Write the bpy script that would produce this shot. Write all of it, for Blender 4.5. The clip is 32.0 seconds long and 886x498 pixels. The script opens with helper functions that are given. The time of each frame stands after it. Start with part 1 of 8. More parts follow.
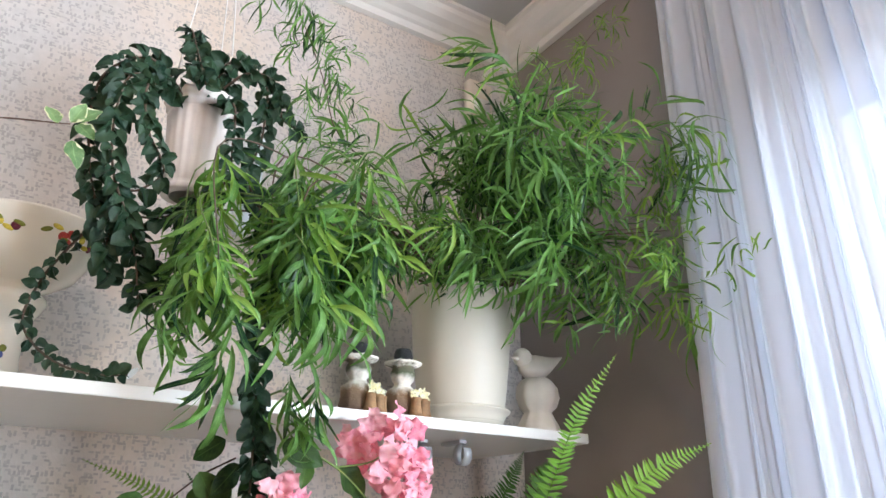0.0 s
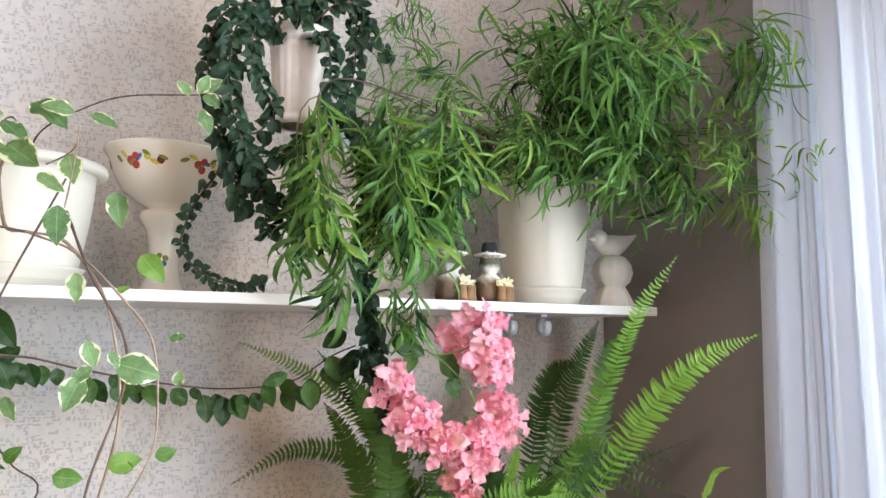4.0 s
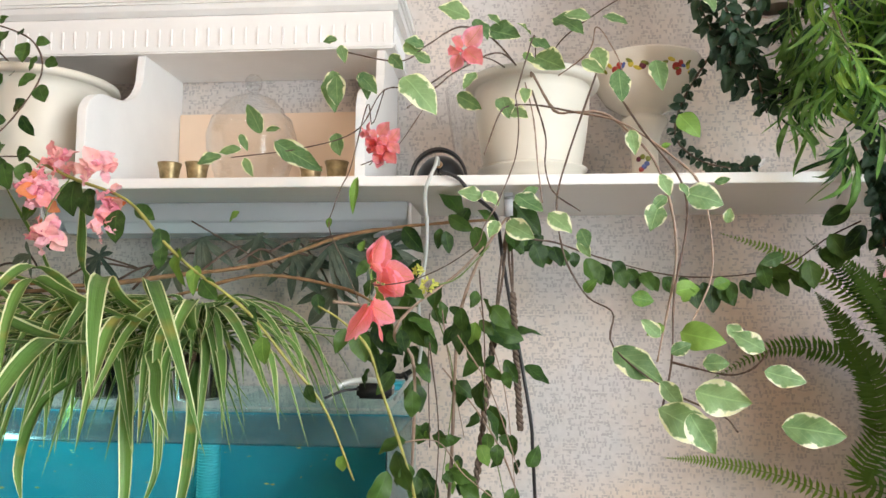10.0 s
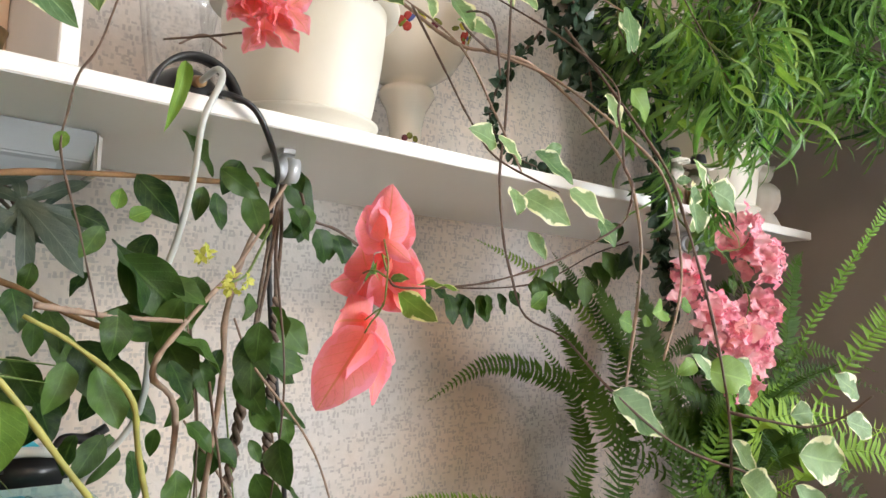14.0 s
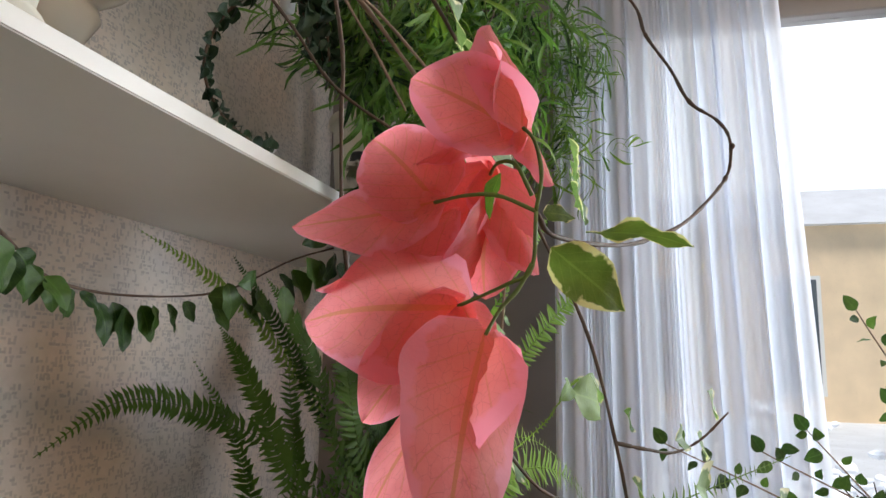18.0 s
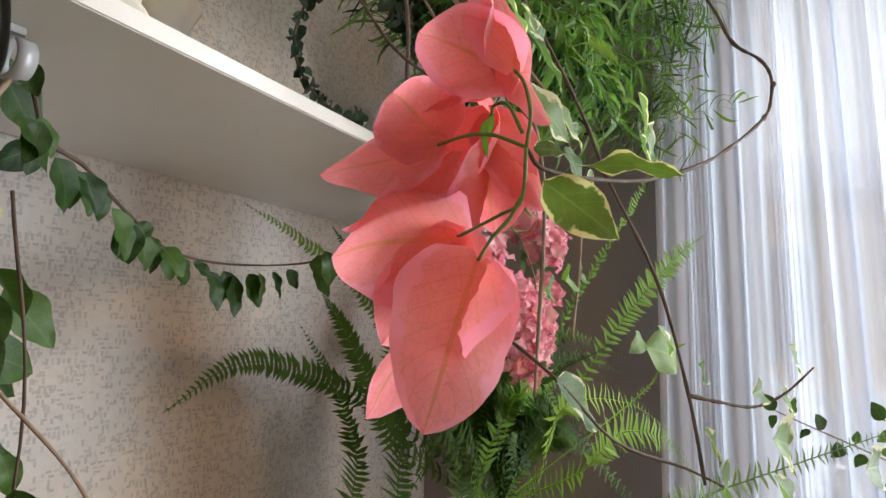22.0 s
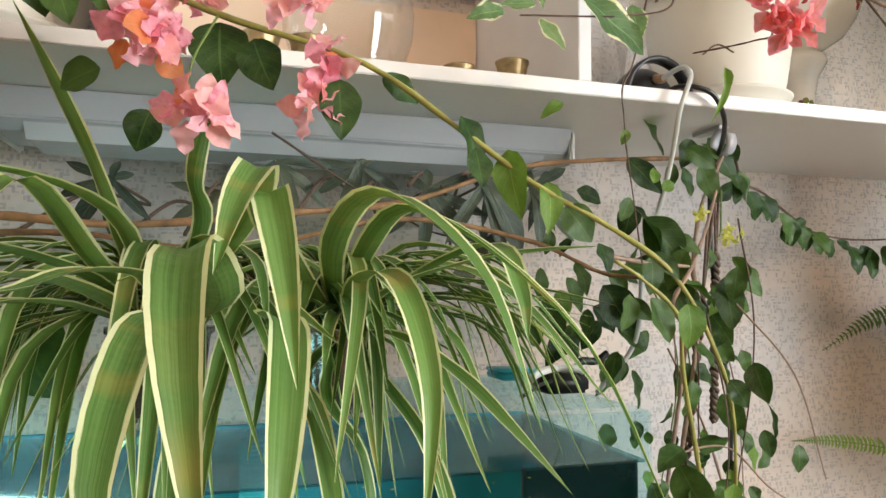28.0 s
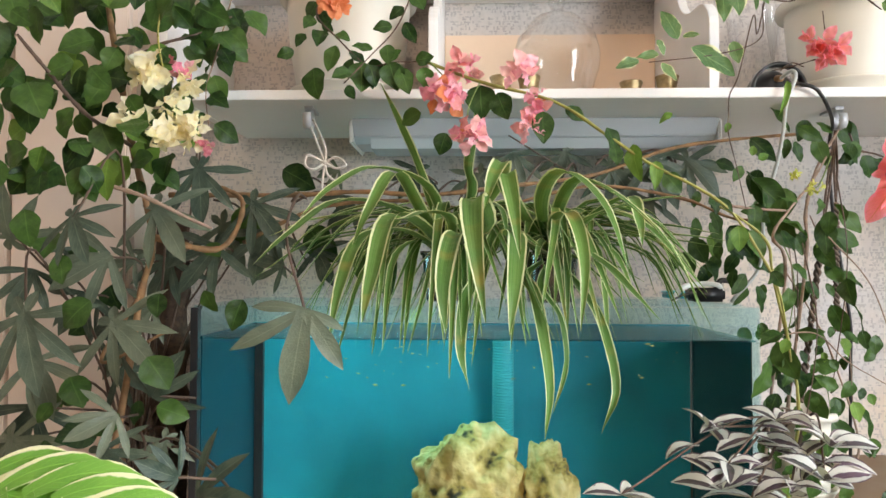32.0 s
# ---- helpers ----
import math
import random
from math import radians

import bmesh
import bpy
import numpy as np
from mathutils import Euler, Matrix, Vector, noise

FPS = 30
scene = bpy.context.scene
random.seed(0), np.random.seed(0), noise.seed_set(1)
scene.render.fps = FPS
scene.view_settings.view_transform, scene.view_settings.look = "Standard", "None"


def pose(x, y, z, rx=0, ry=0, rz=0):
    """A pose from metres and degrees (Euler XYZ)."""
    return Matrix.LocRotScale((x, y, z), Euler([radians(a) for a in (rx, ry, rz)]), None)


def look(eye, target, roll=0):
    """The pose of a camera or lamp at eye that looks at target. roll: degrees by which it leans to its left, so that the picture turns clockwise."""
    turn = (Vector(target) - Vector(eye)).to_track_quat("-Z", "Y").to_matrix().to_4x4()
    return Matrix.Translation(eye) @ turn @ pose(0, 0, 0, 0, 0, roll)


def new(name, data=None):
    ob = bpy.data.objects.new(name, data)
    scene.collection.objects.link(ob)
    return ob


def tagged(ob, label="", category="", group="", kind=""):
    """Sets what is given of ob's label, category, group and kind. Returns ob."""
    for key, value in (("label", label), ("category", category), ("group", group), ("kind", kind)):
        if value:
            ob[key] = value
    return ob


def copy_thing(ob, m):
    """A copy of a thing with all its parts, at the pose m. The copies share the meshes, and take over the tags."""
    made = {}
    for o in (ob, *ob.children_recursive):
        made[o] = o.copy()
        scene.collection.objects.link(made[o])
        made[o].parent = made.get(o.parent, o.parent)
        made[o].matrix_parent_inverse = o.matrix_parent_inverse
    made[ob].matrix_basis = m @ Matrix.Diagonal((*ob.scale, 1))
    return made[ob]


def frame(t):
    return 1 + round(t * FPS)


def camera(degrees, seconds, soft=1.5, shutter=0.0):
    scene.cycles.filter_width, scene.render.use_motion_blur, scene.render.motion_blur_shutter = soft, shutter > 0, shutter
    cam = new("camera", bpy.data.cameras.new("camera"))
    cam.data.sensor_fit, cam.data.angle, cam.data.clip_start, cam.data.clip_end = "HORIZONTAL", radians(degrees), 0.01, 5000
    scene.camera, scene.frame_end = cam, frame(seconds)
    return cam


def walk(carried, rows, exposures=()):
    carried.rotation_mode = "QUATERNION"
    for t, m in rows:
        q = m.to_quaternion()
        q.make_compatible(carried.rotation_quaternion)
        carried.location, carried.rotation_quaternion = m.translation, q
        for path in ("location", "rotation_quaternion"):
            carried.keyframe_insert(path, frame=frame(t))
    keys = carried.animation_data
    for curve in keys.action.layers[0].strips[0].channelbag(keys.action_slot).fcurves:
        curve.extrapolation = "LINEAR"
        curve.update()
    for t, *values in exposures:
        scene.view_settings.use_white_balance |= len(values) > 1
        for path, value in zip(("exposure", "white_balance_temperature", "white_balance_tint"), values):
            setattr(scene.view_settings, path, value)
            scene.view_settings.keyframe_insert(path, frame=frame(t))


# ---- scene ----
cam = camera(64.0, 32.0)
PATH = [
    (0, (-0.959, -0.994, 1.573), (0.038, 0.57, 2.321), 0.6),
    (0.5, (-0.955, -0.988, 1.572), (0.129, 0.525, 2.304), 1.2),
    (1, (-0.959, -0.995, 1.59), (0.179, 0.522, 2.225), 0.9),
    (1.5, (-0.981, -0.988, 1.652), (0.185, 0.567, 2.122), 1.1),
    (2, (-1.007, -1.001, 1.706), (0.103, 0.604, 2.145), 0.5),
    (2.5, (-1.025, -1.026, 1.693), (0.02, 0.624, 2.122), 0.4),
    (4.5, (-1.034, -1.201, 1.691), (-0.335, 0.663, 1.879), 0.8),
    (5, (-1.065, -1.222, 1.689), (-0.527, 0.695, 1.879), 0.7),
    (5.5, (-1.089, -1.233, 1.678), (-0.65, 0.709, 1.869), 0.7),
    (6, (-1.104, -1.241, 1.668), (-0.733, 0.715, 1.857), 0.6),
    (6.5, (-1.133, -1.241, 1.645), (-0.819, 0.724, 1.848), 0.7),
    (7, (-1.175, -1.239, 1.635), (-0.968, 0.74, 1.831), 0.6),
    (7.5, (-1.209, -1.239, 1.62), (-1.138, 0.751, 1.814), 0.5),
    (8, (-1.23, -1.258, 1.627), (-1.3, 0.731, 1.824), 0.3),
    (8.5, (-1.242, -1.267, 1.626), (-1.424, 0.716, 1.819), 0.2),
    (9, (-1.24, -1.253, 1.593), (-1.476, 0.725, 1.777), 0.2),
    (9.5, (-1.24, -1.223, 1.549), (-1.459, 0.756, 1.737), 0.3),
    (10, (-1.24, -1.195, 1.514), (-1.402, 0.79, 1.695), 0.3),
    (10.5, (-1.235, -1.188, 1.484), (-1.338, 0.801, 1.667), 0.6),
    (11, (-1.284, -1.126, 1.486), (-1.304, 0.866, 1.664), 1.7),
    (11.5, (-1.392, -1.004, 1.486), (-1.22, 0.98, 1.669), 1.2),
    (12, (-1.468, -0.94, 1.488), (-1.091, 1.015, 1.677), 1.4),
    (12.5, (-1.498, -0.86, 1.515), (-0.898, 1.038, 1.704), 1.5),
    (13, (-1.567, -0.757, 1.529), (-0.736, 1.049, 1.738), 1.6),
    (13.5, (-1.572, -0.714, 1.526), (-0.542, 0.988, 1.732), 1.7),
    (14, (-1.607, -0.699, 1.528), (-0.358, 0.849, 1.734), 1.7),
    (14.5, (-1.678, -0.684, 1.51), (-0.131, 0.565, 1.728), 1.9),
    (15, (-1.709, -0.642, 1.505), (0.005, 0.363, 1.728), 1.7),
    (15.5, (-1.706, -0.58, 1.515), (0.049, 0.352, 1.747), 1.7),
    (17.5, (-1.553, -0.424, 1.506), (0.292, 0.280, 1.820), 1.2),
    (18, (-1.558, -0.406, 1.515), (0.347, 0.118, 1.825), 1.0),
    (18.5, (-1.554, -0.405, 1.515), (0.406, -0.174, 1.840), 1.5),
    (19, (-1.555, -0.387, 1.506), (0.418, -0.286, 1.821), 0.4),
    (19.5, (-1.552, -0.380, 1.510), (0.417, -0.282, 1.846), 0.6),
    (20, (-1.556, -0.373, 1.505), (0.405, -0.188, 1.852), 1.1),
    (20.5, (-1.565, -0.381, 1.507), (0.383, -0.057, 1.830), 1.5),
    (21, (-1.576, -0.399, 1.508), (0.316, 0.161, 1.840), 0.6),
    (21.5, (-1.570, -0.419, 1.510), (0.283, 0.276, 1.804), 1.8),
    (22, (-1.564, -0.438, 1.503), (0.247, 0.380, 1.733), 0.7),
    (22.5, (-1.573, -0.472, 1.502), (0.141, 0.533, 1.735), 1.5),
    (23, (-1.575, -0.498, 1.503), (0.038, 0.663, 1.729), 1.5),
    (23.5, (-1.591, -0.512, 1.511), (-0.033, 0.724, 1.724), 1.6),
    (24, (-1.613, -0.534, 1.515), (-0.060, 0.708, 1.729), 1.5),
    (24.5, (-1.656, -0.571, 1.53), (-0.105, 0.674, 1.743), 1.7),
    (26.5, (-1.847, -0.659, 1.523), (-0.781, 1.024, 1.706), 0.7),
    (27, (-1.845, -0.697, 1.52), (-0.984, 1.099, 1.707), 0.4),
    (27.5, (-1.861, -0.734, 1.5), (-1.151, 1.127, 1.683), 0.5),
    (28, (-1.902, -0.761, 1.489), (-1.313, 1.147, 1.617), 0.2),
    (28.5, (-1.941, -0.853, 1.481), (-1.482, 1.092, 1.561), 0.4),
    (29, (-1.956, -0.943, 1.471), (-1.61, 1.026, 1.53), 0.4),
    (29.5, (-1.968, -1.0, 1.451), (-1.691, 0.98, 1.51), 0.3),
    (30, (-1.97, -1.035, 1.449), (-1.788, 0.957, 1.49), 0.2),
    (30.5, (-1.961, -1.1, 1.428), (-1.93, 0.899, 1.486), 0.1),
    (31, (-1.944, -1.177, 1.423), (-1.977, 0.822, 1.471), 0.1),
    (31.5, (-1.933, -1.247, 1.428), (-1.968, 0.752, 1.481), 0.1),
    (32, (-1.93, -1.288, 1.419), (-2.0, 0.709, 1.478), 0.2),
]
EXPOSURES = [(t, e, k, 10) for t, e, k in ((0, 0.22, 6250), (1, 0.08, 6250), (4, 0.15, 6400), (7, 0, 6700), (9, -0.05, 6900), (12, 0.02, 7000), (14, 0.15, 7000), (15.5, -0.04, 6900), (17, -0.15, 6900), (18, -0.6, 6900), (18.5, -0.95, 6900), (19.2, -1.45, 7000), (20, -1.38, 7000), (20.6, -1.12, 7000), (21.5, -0.6, 7000), (22.2, -0.25, 7000), (23, -0.04, 7000), (24, 0.08, 7000), (26, 0.08, 7000), (28, 0.04, 7200), (30, 0.08, 7000), (32, 0.08, 6900))]
walk(cam, [(t, look(eye, target, roll)) for t, eye, target, roll in PATH], EXPOSURES)

# ---- world and light ----
world = bpy.data.worlds.new("world")
scene.world = world
world.use_nodes = True
wn, wl = world.node_tree.nodes, world.node_tree.links
sky = wn.new("ShaderNodeTexSky")
sky.sky_type, sky.sun_disc = "NISHITA", False
sky.sun_elevation, sky.sun_rotation = radians(62), radians(230)
wl.new(sky.outputs[0], wn["Background"].inputs[0])
wn["Background"].inputs[1].default_value = 0.15


def lamp(name, kind, energy, colour, m, size=0.1, size_y=0.0):
    data = bpy.data.lights.new(name, kind)
    data.energy, data.color = energy, colour
    if kind == "AREA":
        data.shape, data.size, data.size_y = "RECTANGLE", size, size_y or size
    elif kind == "SUN":
        data.angle = radians(size)
    else:
        data.shadow_soft_size = size
    ob = new(name, data)
    ob.matrix_world = m
    return ob


lamp("sun", "SUN", 4.5, (1.0, 0.96, 0.9), look((-3.6, -3, 10), (0, 0, 1)), 12)
lamp("window_light", "AREA", 122, (0.84, 0.92, 1.0), look((0.28, -2.13, 1.68), (-2, -1.4, 1.6)), 1.15, 1.3)
lamp("sky_light", "AREA", 330, (0.80, 0.90, 1.0), look((1.7, -2.6, 3.6), (0.05, -0.4, 1.8)), 2.2, 1.6)
lamp("ceiling_lamp", "POINT", 50, (1.0, 0.70, 0.47), pose(-1.8, -2.3, 2.8), 0.035)

# ---- materials ----


def mat(name, colour, rough=0.5, metal=0.0, spec=0.5):
    m = bpy.data.materials.new(name)
    m.use_nodes = True
    b = m.node_tree.nodes["Principled BSDF"]
    b.inputs["Base Color"].default_value = (*colour, 1)
    b.inputs["Roughness"].default_value = rough
    b.inputs["Metallic"].default_value = metal
    b.inputs["Specular IOR Level"].default_value = spec
    return m


def nd(m, kind, **values):
    n = m.node_tree.nodes.new(kind)
    for k, v in values.items():
        if k in n.inputs:
            n.inputs[k].default_value = v
    return n


def ln(m, a, b):
    m.node_tree.links.new(a, b)


def bsdf(m):
    return m.node_tree.nodes["Principled BSDF"]


def ramp(m, fac, stops):
    n = nd(m, "ShaderNodeValToRGB")
    e = n.color_ramp.elements
    while len(e) < len(stops):
        e.new(0.5)
    for k, (p, c) in enumerate(stops):
        e[k].position, e[k].color = p, (*c, 1)
    ln(m, fac, n.inputs[0])
    return n.outputs[0]


def mixc(m, fac, a, b):
    n = nd(m, "ShaderNodeMix")
    n.data_type = "RGBA"
    for sock, v in ((n.inputs[0], fac), (n.inputs[6], a), (n.inputs[7], b)):
        if isinstance(v, (int, float)):
            sock.default_value = v
        elif isinstance(v, tuple):
            sock.default_value = (*v, 1)
        else:
            ln(m, v, sock)
    return n.outputs[2]


def math_n(m, op, a, b=0.0, c=0.0):
    n = nd(m, "ShaderNodeMath")
    n.operation = op
    for sock, v in zip(n.inputs, (a, b, c)):
        if isinstance(v, (int, float)):
            sock.default_value = v
        else:
            ln(m, v, sock)
    return n.outputs[0]


def coords(m, kind="Object", scale=(1, 1, 1)):
    t = nd(m, "ShaderNodeTexCoord")
    p = nd(m, "ShaderNodeMapping")
    p.inputs["Scale"].default_value = scale
    ln(m, t.outputs[kind], p.inputs[0])
    return p.outputs[0]


def noise_n(m, vec, scale, detail=3.0, rough=0.55):
    n = nd(m, "ShaderNodeTexNoise", Scale=scale, Detail=detail, Roughness=rough)
    ln(m, vec, n.inputs["Vector"])
    return n.outputs["Fac"]


def bump(m, height, strength=0.2, dist=0.002):
    n = nd(m, "ShaderNodeBump", Strength=strength, Distance=dist)
    ln(m, height, n.inputs["Height"])
    ln(m, n.outputs[0], bsdf(m).inputs["Normal"])


def worn(name, colour, rough=0.5, var=0.08, scale=9.0, fine=140.0, bumpy=0.08, spec=0.5):
    """A painted or glazed surface with slight stains and fine relief."""
    m = mat(name, colour, rough, spec=spec)
    v = coords(m)
    a = noise_n(m, v, scale, 4)
    dark = tuple(c * (1 - var) for c in colour)
    light = tuple(min(1, c * (1 + var * 0.5)) for c in colour)
    ln(m, ramp(m, a, [(0.3, dark), (0.7, light)]), bsdf(m).inputs["Base Color"])
    f = noise_n(m, v, fine, 2)
    bump(m, f, bumpy, 0.001)
    ln(m, ramp(m, a, [(0.3, (rough * 0.85,) * 3), (0.7, (min(1, rough * 1.15),) * 3)]), bsdf(m).inputs["Roughness"])
    return m


def wallpaper():
    m = mat("wallpaper", (0.62, 0.60, 0.58), 0.85, spec=0.25)
    v = coords(m)
    # small upright and lying dashes in four sizes on loose grids
    out = None
    for k, (sx, sz, off, keep, wx, wz) in enumerate(((120, 84, 0.0, 0.55, 0.26, 0.36), (92, 170, 0.37, 0.58, 0.38, 0.30), (150, 120, 0.11, 0.62, 0.30, 0.40), (70, 150, 0.71, 0.72, 0.42, 0.28))):
        p = nd(m, "ShaderNodeMapping")
        p.inputs["Scale"].default_value = (sx, 1, sz)
        p.inputs["Location"].default_value = (off * 7, 0, off * 13)
        ln(m, v, p.inputs[0])
        x = nd(m, "ShaderNodeSeparateXYZ")
        ln(m, p.outputs[0], x.inputs[0])
        row = math_n(m, "FLOOR", x.outputs[2])
        xs = math_n(m, "ADD", x.outputs[0], math_n(m, "MULTIPLY", row, 0.37))
        fx, fz = math_n(m, "FRACT", xs), math_n(m, "FRACT", x.outputs[2])
        inx = math_n(m, "LESS_THAN", math_n(m, "ABSOLUTE", math_n(m, "SUBTRACT", fx, 0.5)), wx)
        inz = math_n(m, "LESS_THAN", math_n(m, "ABSOLUTE", math_n(m, "SUBTRACT", fz, 0.5)), wz)
        cell = nd(m, "ShaderNodeCombineXYZ")
        ln(m, math_n(m, "FLOOR", xs), cell.inputs[0])
        ln(m, row, cell.inputs[2])
        cell.inputs[1].default_value = k * 3.1
        r = nd(m, "ShaderNodeTexWhiteNoise")
        ln(m, cell.outputs[0], r.inputs[0])
        big = noise_n(m, v, 14.0, 2)
        pick = math_n(m, "GREATER_THAN", math_n(m, "ADD", math_n(m, "MULTIPLY", r.outputs[0], 0.75), math_n(m, "MULTIPLY", big, 0.25)), keep + 0.12)
        dash = math_n(m, "MULTIPLY", math_n(m, "MULTIPLY", inx, inz), pick)
        dash = math_n(m, "MULTIPLY", dash, math_n(m, "ADD", math_n(m, "MULTIPLY", r.outputs[1], 0.7), 0.3))
        out = dash if out is None else math_n(m, "MAXIMUM", out, dash)
    # cloudy print: warm peach washes into pale grey
    cloud = ramp(m, noise_n(m, v, 3.2, 4), [(0.36, (0.56, 0.545, 0.545)), (0.50, (0.635, 0.555, 0.50)), (0.64, (0.675, 0.54, 0.43))])
    base = mixc(m, 0.35, cloud, ramp(m, noise_n(m, v, 60, 3), [(0.3, (0.53, 0.485, 0.45)), (0.7, (0.70, 0.65, 0.61))]))
    col = mixc(m, math_n(m, "MULTIPLY", out, 0.55), base, (0.27, 0.26, 0.265))
    ln(m, col, bsdf(m).inputs["Base Color"])
    bump(m, math_n(m, "ADD", math_n(m, "MULTIPLY", out, -0.5), noise_n(m, v, 300, 2)), 0.3, 0.0012)
    return m


M_PAPER = wallpaper()
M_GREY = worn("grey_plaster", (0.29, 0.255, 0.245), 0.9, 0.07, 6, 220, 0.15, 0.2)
M_ROOM = worn("room_paint", (0.44, 0.36, 0.29), 0.9, 0.05, 4, 200, 0.1, 0.2)
M_CEIL = worn("ceiling_paint", (0.66, 0.67, 0.68), 0.9, 0.04, 3, 200, 0.05, 0.2)
M_CORNICE = worn("cornice_white", (0.80, 0.77, 0.74), 0.6, 0.04, 12, 120, 0.06)
M_WHITE = worn("white_laminate", (0.80, 0.79, 0.77), 0.35, 0.03, 14, 260, 0.03)
M_HUTCH = worn("white_painted_wood", (0.80, 0.79, 0.78), 0.5, 0.05, 10, 160, 0.06)
M_POT = worn("cream_plastic", (0.66, 0.62, 0.54), 0.52, 0.06, 7, 120, 0.05)
M_CERAMIC = worn("ivory_ceramic", (0.80, 0.75, 0.67), 0.16, 0.04, 12, 60, 0.02)
M_BISQUE = worn("white_bisque", (0.80, 0.75, 0.70), 0.6, 0.08, 25, 90, 0.12)
M_SOIL = worn("dark_soil", (0.05, 0.035, 0.025), 0.95, 0.5, 60, 200, 0.8)
M_BLACK = worn("black_plastic", (0.018, 0.018, 0.02), 0.32, 0.2, 12, 160, 0.04)
M_STEEL = worn("grey_metal", (0.50, 0.51, 0.53), 0.35, 0.05, 20, 200, 0.05)
bsdf(M_STEEL).inputs["Metallic"].default_value = 0.2
# frame grey carries the shade of backlighting in its base colour
M_FRAME = worn("window_frame_pvc", (0.42, 0.40, 0.38), 0.5, 0.06, 8, 140, 0.04)
M_FLOOR = worn("oak_floor", (0.26, 0.16, 0.09), 0.45, 0.3, 5, 90, 0.2)


def glass(name, tint=(1, 1, 1), rough=0.02, face=0.06, edge=0.55):
    """Thin clear glass: mostly see-through with a glossy coat that grows at a slant."""
    m = bpy.data.materials.new(name)
    m.use_nodes = True
    m.node_tree.nodes.remove(bsdf(m))
    t, g, x = nd(m, "ShaderNodeBsdfTransparent"), nd(m, "ShaderNodeBsdfGlossy", Roughness=rough), nd(m, "ShaderNodeMixShader")
    t.inputs[0].default_value = (*tint, 1)
    w = nd(m, "ShaderNodeLayerWeight", Blend=0.25)
    f = math_n(m, "ADD", math_n(m, "MULTIPLY", w.outputs["Facing"], edge), face)
    ln(m, f, x.inputs[0])
    ln(m, t.outputs[0], x.inputs[1])
    ln(m, g.outputs[0], x.inputs[2])
    ln(m, x.outputs[0], m.node_tree.nodes["Material Output"].inputs[0])
    return m


M_GLASS = glass("clear_glass", (0.985, 0.99, 0.99), 0.02, 0.035, 0.72)
M_PANE = glass("window_glass", (0.98, 0.99, 1.0), 0.2, 0.002, 0.02)

# ---- mesh helpers ----


def part(name, bm, material, parent=None, label="", smooth=True):
    me = bpy.data.meshes.new(name)
    bm.to_mesh(me)
    bm.free()
    return mesh_part(name, me, material, parent, label, smooth)


def mesh_part(name, me, material, parent=None, label="", smooth=True):
    if not me.materials:
        me.materials.append(material)
    if smooth and me.polygons and not me.polygons[0].use_smooth:
        me.polygons.foreach_set("use_smooth", [True] * len(me.polygons))
    ob = new(name, me)
    ob.parent = parent
    if label:
        tagged(ob, label)
    return ob


def thing(name, label, category, at=(0, 0, 0), group="", kind=""):
    ob = new(name)
    ob.empty_display_size = 0.05
    ob.location = at
    return tagged(ob, label, category, group, kind)


def box_bm(x0, x1, y0, y1, z0, z1, bevel=0.0, seg=2, bm=None):
    b = bmesh.new()
    bmesh.ops.create_cube(b, size=1)
    bmesh.ops.scale(b, vec=(x1 - x0, y1 - y0, z1 - z0), verts=b.verts)
    bmesh.ops.translate(b, vec=((x0 + x1) / 2, (y0 + y1) / 2, (z0 + z1) / 2), verts=b.verts)
    if bevel:
        bmesh.ops.bevel(b, geom=b.edges[:], offset=bevel, segments=seg, affect="EDGES")
    if bm is None:
        return b
    me = bpy.data.meshes.new("tmp")
    b.to_mesh(me)
    b.free()
    bm.from_mesh(me)
    bpy.data.meshes.remove(me)
    return bm


def lathe(profile, n=40, cap=True, flute=0.0, count=0, wave=0.0, waves=0):
    """Turned body from (radius, height) pairs; flute: depth of upright grooves; wave: a scalloped rim."""
    bm = bmesh.new()
    rings = []
    for k, (r, z) in enumerate(profile):
        ring = []
        for i in range(n):
            a = 2 * math.pi * i / n
            rr = r * (1 + (flute * math.cos(count * a) if count else 0)) * (1 + (wave * math.cos(waves * a) if waves else 0))
            ring.append(bm.verts.new((rr * math.cos(a), rr * math.sin(a), z)))
        rings.append(ring)
    for a, b in zip(rings, rings[1:]):
        for i in range(n):
            bm.faces.new((a[i], a[(i + 1) % n], b[(i + 1) % n], b[i]))
    if cap:
        bm.faces.new(rings[0][::-1])
        bm.faces.new(rings[-1])
    bmesh.ops.recalc_face_normals(bm, faces=bm.faces)
    return bm


def spline(pts, n):
    """Smooth points through control points."""
    P = [Vector(p) for p in pts]
    if len(P) == 2:
        return [P[0].lerp(P[1], k / n) for k in range(n + 1)]
    P = [P[0] * 2 - P[1]] + P + [P[-1] * 2 - P[-2]]
    out = []
    segs = len(P) - 3
    for k in range(n + 1):
        u = k / n * segs
        i = min(int(u), segs - 1)
        u -= i
        a, b, c, d = P[i:i + 4]
        out.append(0.5 * ((2 * b) + (c - a) * u + (2 * a - 5 * b + 4 * c - d) * u * u + (3 * b - a - 3 * c + d) * u ** 3))
    return out


